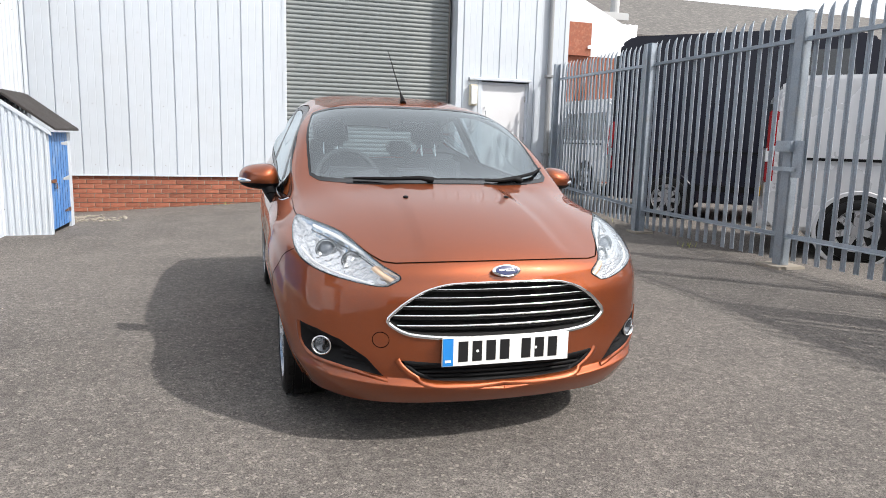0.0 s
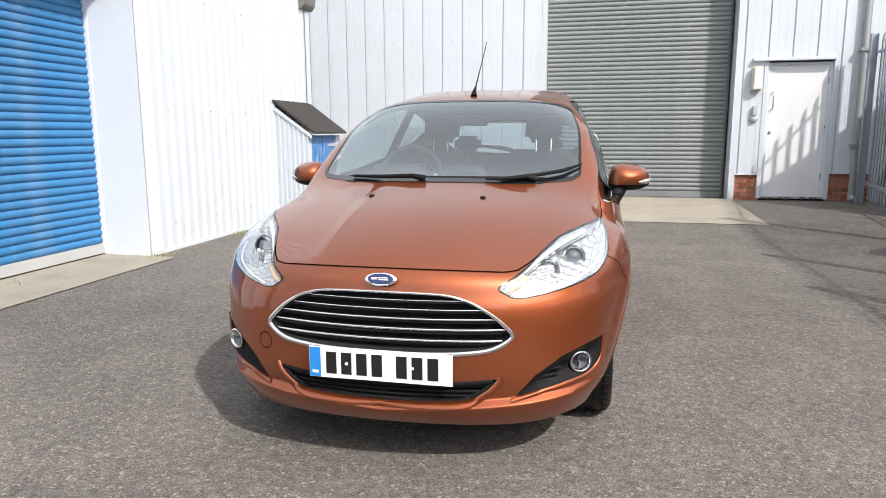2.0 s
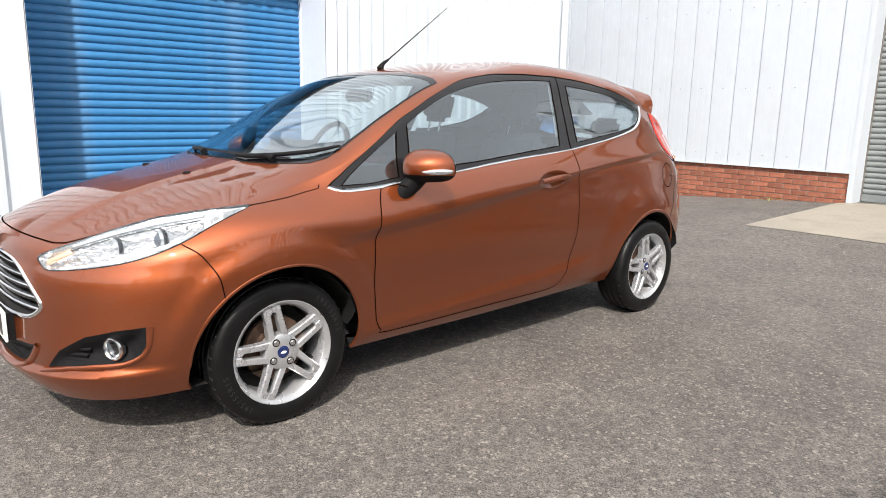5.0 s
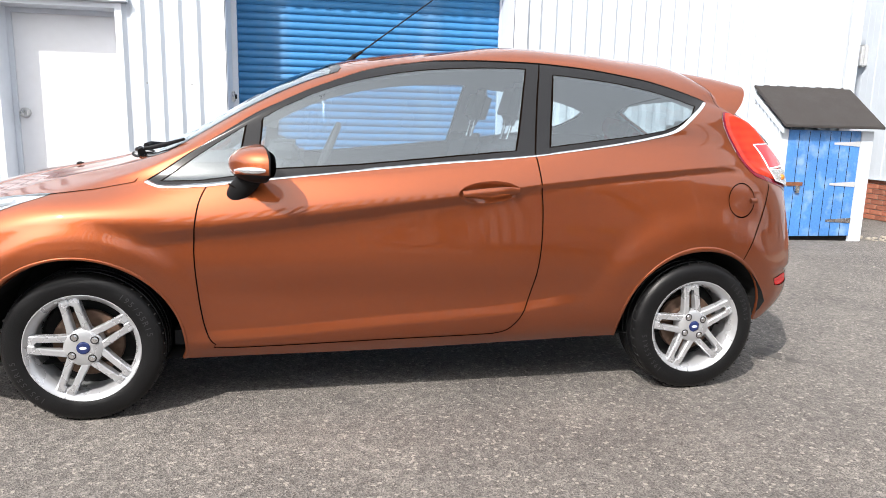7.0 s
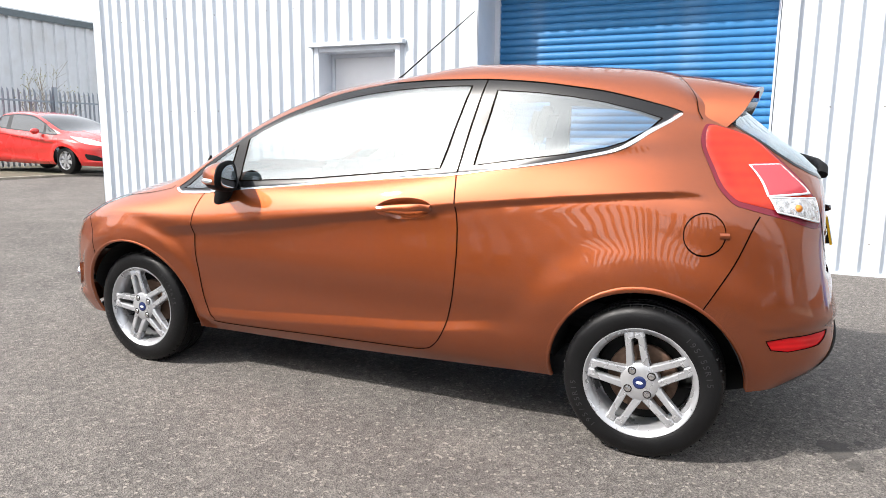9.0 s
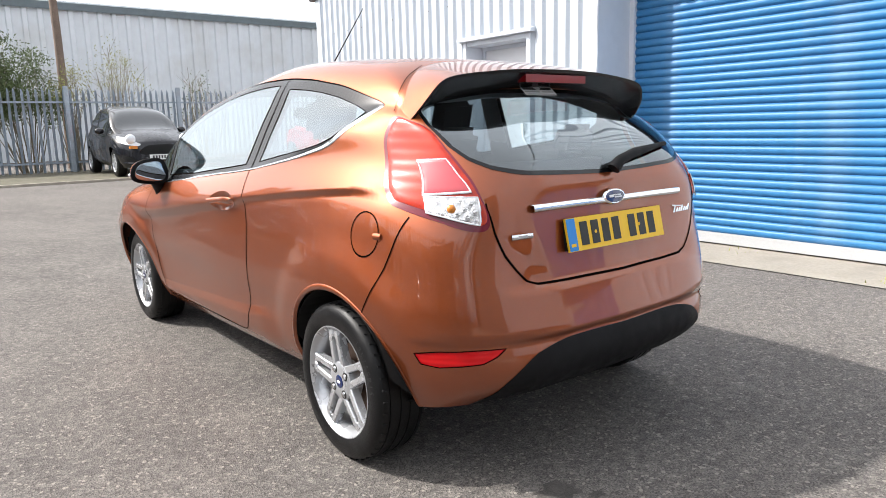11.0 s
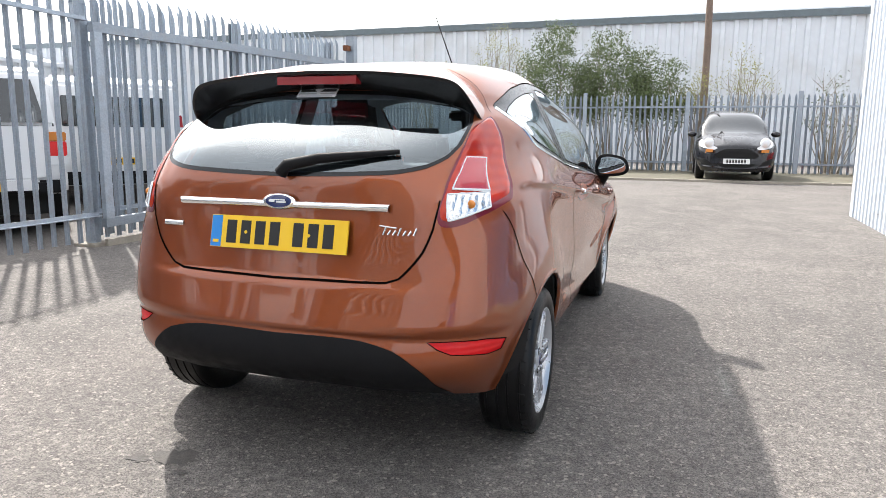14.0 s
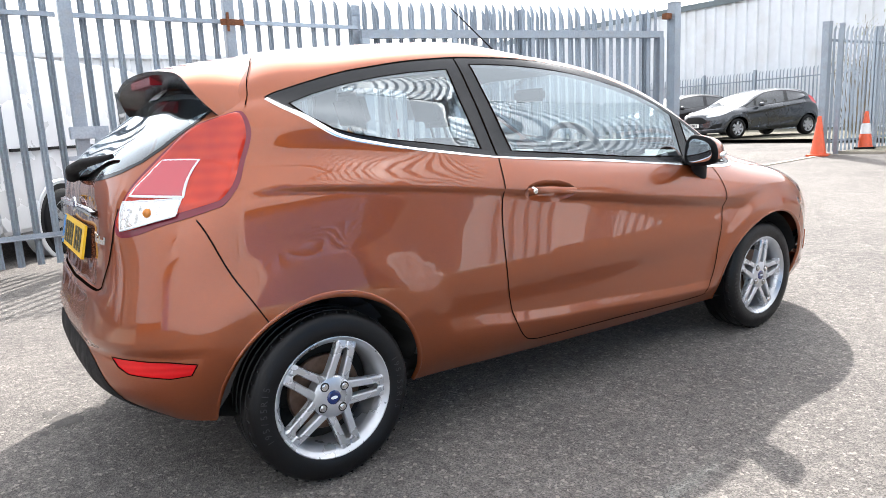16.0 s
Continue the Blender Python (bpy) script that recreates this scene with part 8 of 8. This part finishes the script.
    part("bumper_centre", boxm(-.62, 2.56, .52, .62, 2.705, .655), M_WHITEV, bump_, bevel=.015)
    pl_ = part("number_plate", boxm(-.26, 2.70, .53, .26, 2.715, .64), M_PLATEY, e)
    for k in range(7):
        part("bar", boxm(-.20 + .058 * k, 2.714, .55, -.165 + .058 * k, 2.718, .62), M_INK, pl_)
    part("underbody", boxm(-.75, -2.3, .26, .75, 2.5, .50), M_UNDER, e)
    b = bmesh.new()
    P = [(-.74, -1.37, 1.18), (.74, -1.37, 1.18), (.66, -.79, 1.70), (-.66, -.79, 1.70)]
    vs = [b.verts.new((x, y - .012, z + .012)) for x, y, z in P] + [b.verts.new((x, y + .02, z - .02)) for x, y, z in P]
    b.faces.new(vs[:4]); b.faces.new(vs[4:])
    for k in range(4):
        b.faces.new((vs[k], vs[(k + 1) % 4], vs[4 + (k + 1) % 4], vs[4 + k]))
    part("windscreen", b, M_DARKGLASS, e)
    e.matrix_world = m
    return tagged(e, label, "pickup", group="vehicles parked beyond the fence")


pickup("white pickup with a dark-glazed canopy parked behind the fence", pose(7.72, -3.05, 0, 0, 0, 50.7))
van("white van parked in the far compound", M_WHITEV, pose(8.7, -6.2, .05, 0, 0, 50.7), 4.6, 1.95, glazed=False, lamp_z=(.9, 1.4))


def far_car(name, label, paint, m, warp):
    """A parked car: the same half-shell system, reshaped by warp, with fewer parts."""
    e = empty(name)
    P = np.array([warp(*p) for p in P3])
    vn = np.zeros_like(P)
    f = np.cross(P[TRI[:, 1]] - P[TRI[:, 0]], P[TRI[:, 2]] - P[TRI[:, 0]])
    for c in range(3):
        np.add.at(vn, TRI[:, c], f)
    vn /= np.linalg.norm(vn, axis=1, keepdims=True) + 1e-12
    if (vn * N3).sum() < 0:
        vn = -vn
    hole = (IN["af"] | IN["ar"])
    for nm, kinds, mat, lb in (("body", ("body_shell", "bonnet", "front_bumper", "rear_bumper", "tailgate", "door"), paint, ""), ("windscreen", ("windscreen",), M_DARKGLASS, ""), ("rear_window", ("rear_window",), M_DARKGLASS, ""),
                          ("rear_valance", ("diffuser",), M_TRIM, "")):
        part(nm, mesh_of(nm, P, TRI[np.isin(KIND, kinds)], vn, mat, 0), None, e, lb)
    for s_ in (1, -1):
        for nm, kind_, mat in (("door_window", "door_glass", M_DARKGLASS), ("quarterlight", "quarterlight", M_DARKGLASS), ("rear_side_window", "rear_side_window", M_DARKGLASS), ("window_frame", "window_frame", M_TRIM)):
            part(nm, mesh_of(nm, P, TRI[KIND == kind_], vn, mat, s_), None, e)
        part("handle_cup", mesh_of("handle_cup", P, TRI[IN["hand"]], vn, paint, s_), None, e)
        part("headlight", mesh_of("headlight", P, TRI[KIND == "head"], vn, M_PALE, s_), None, e, "clear headlight")
        part("tail_light", mesh_of("tail_light", P, TRI[np.isin(KIND, ("tail", "reflector"))], vn, M_REDL, s_), None, e, "red tail light")
        for y in (-1.2445, 1.2445):
            q = warp(.737, y, .288)
            far_wheel(e, s_ * (q[0] - .02), q[1], 0, .30, s_)
        b = bmesh.new()
        q = warp(.92, -.56, .97)
        bmesh.ops.create_uvsphere(b, u_segments=16, v_segments=10, radius=1, matrix=Matrix.Translation((s_ * q[0], q[1], q[2])) @ Matrix.Diagonal((.10, .07, .065, 1)))
        part("door_mirror", b, paint, e, smooth=60)
    part("grille", mesh_of("grille", P, TRI[IN["gr"] | IN["it"] | IN["fog"]], vn, M_UNDER, 0), None, e, "dark grille")
    q = warp(0, -2.06, .41)
    pl_ = part("number_plate", boxm(-.26, q[1] - .025, q[2] - .055, .26, q[1] - .01, q[2] + .055), M_PLATEW, e)
    for k in range(7):
        part("bar", boxm(-.20 + .058 * k, q[1] - .028, q[2] - .035, -.165 + .058 * k, q[1] - .0245, q[2] + .035), M_INK, pl_)
    b = bmesh.new()
    q = [warp(*p) for p in BODY[0]]
    lo = [b.verts.new(p) for p in q] + [b.verts.new((-p[0], p[1], p[2])) for p in q[-2:0:-1]]
    mid_ = b.verts.new((0, 0, .21))
    for a, c in zip(lo, lo[1:] + lo[:1]):
        b.faces.new((a, c, mid_))
    part("floor_pan", b, M_UNDER, e)
    e.matrix_world = m
    return tagged(e, label, "car", group="cars parked on the far verge")


def warp_micra(x, y, z):
    up = max(0, min(1, (z - .9) / .5))
    return (x * .965, y * .93, z * 1.01 + .05 * up)


def warp_saloon(x, y, z):
    y2 = y * 1.12 if y < 0 else y * 1.10 + .05 * max(0, y - 1.0)
    k = max(0, min(1, (y - .75) / .75))
    k = k * k * (3 - 2 * k)
    z2 = z if z < .97 else .97 + (z - .97) * (.93 - .70 * k)
    return (x * 1.03, y2 * 1.0, z2 * .95)


def warp_hatch(x, y, z):
    return (x * 1.06, y * 1.10, z if z < .9 else .9 + (z - .9) * .92)


micra = far_car("parked_hatchback", "small black hatchback parked nose-in on the verge", M_BLACKC, pose(-2.5, -13.9, .262, 0, 0, 180), warp_micra)
for s_ in (1, -1):
    b = bmesh.new()
    bmesh.ops.create_uvsphere(b, u_segments=20, v_segments=12, radius=.105, matrix=Matrix.Translation((s_ * .56, -1.72, .80)) @ Matrix.Diagonal((1, .7, 1, 1)))
    part("round_headlight", b, M_PALE, micra, "round clear headlight", smooth=60)
    part("front_indicator", boxm(s_ * .48, -1.90, .60, s_ * .62, -1.80, .66), M_AMBER, micra)
far_car("parked_saloon", "bright red saloon parked nose-in on the verge", M_REDC, pose(-7.72, -13.45, .262, 0, 0, 180), warp_saloon)
far_car("parked_hatchback", "dark grey hatchback parked beyond the road gate", M_GREYC, pose(9.5, -18.1, .33, 0, 0, 166), warp_hatch)
far_car("parked_hatchback", "black hatchback parked beside the grey one", M_BLACKC, pose(12.6, -18.6, .33, 0, 0, 166), warp_hatch)
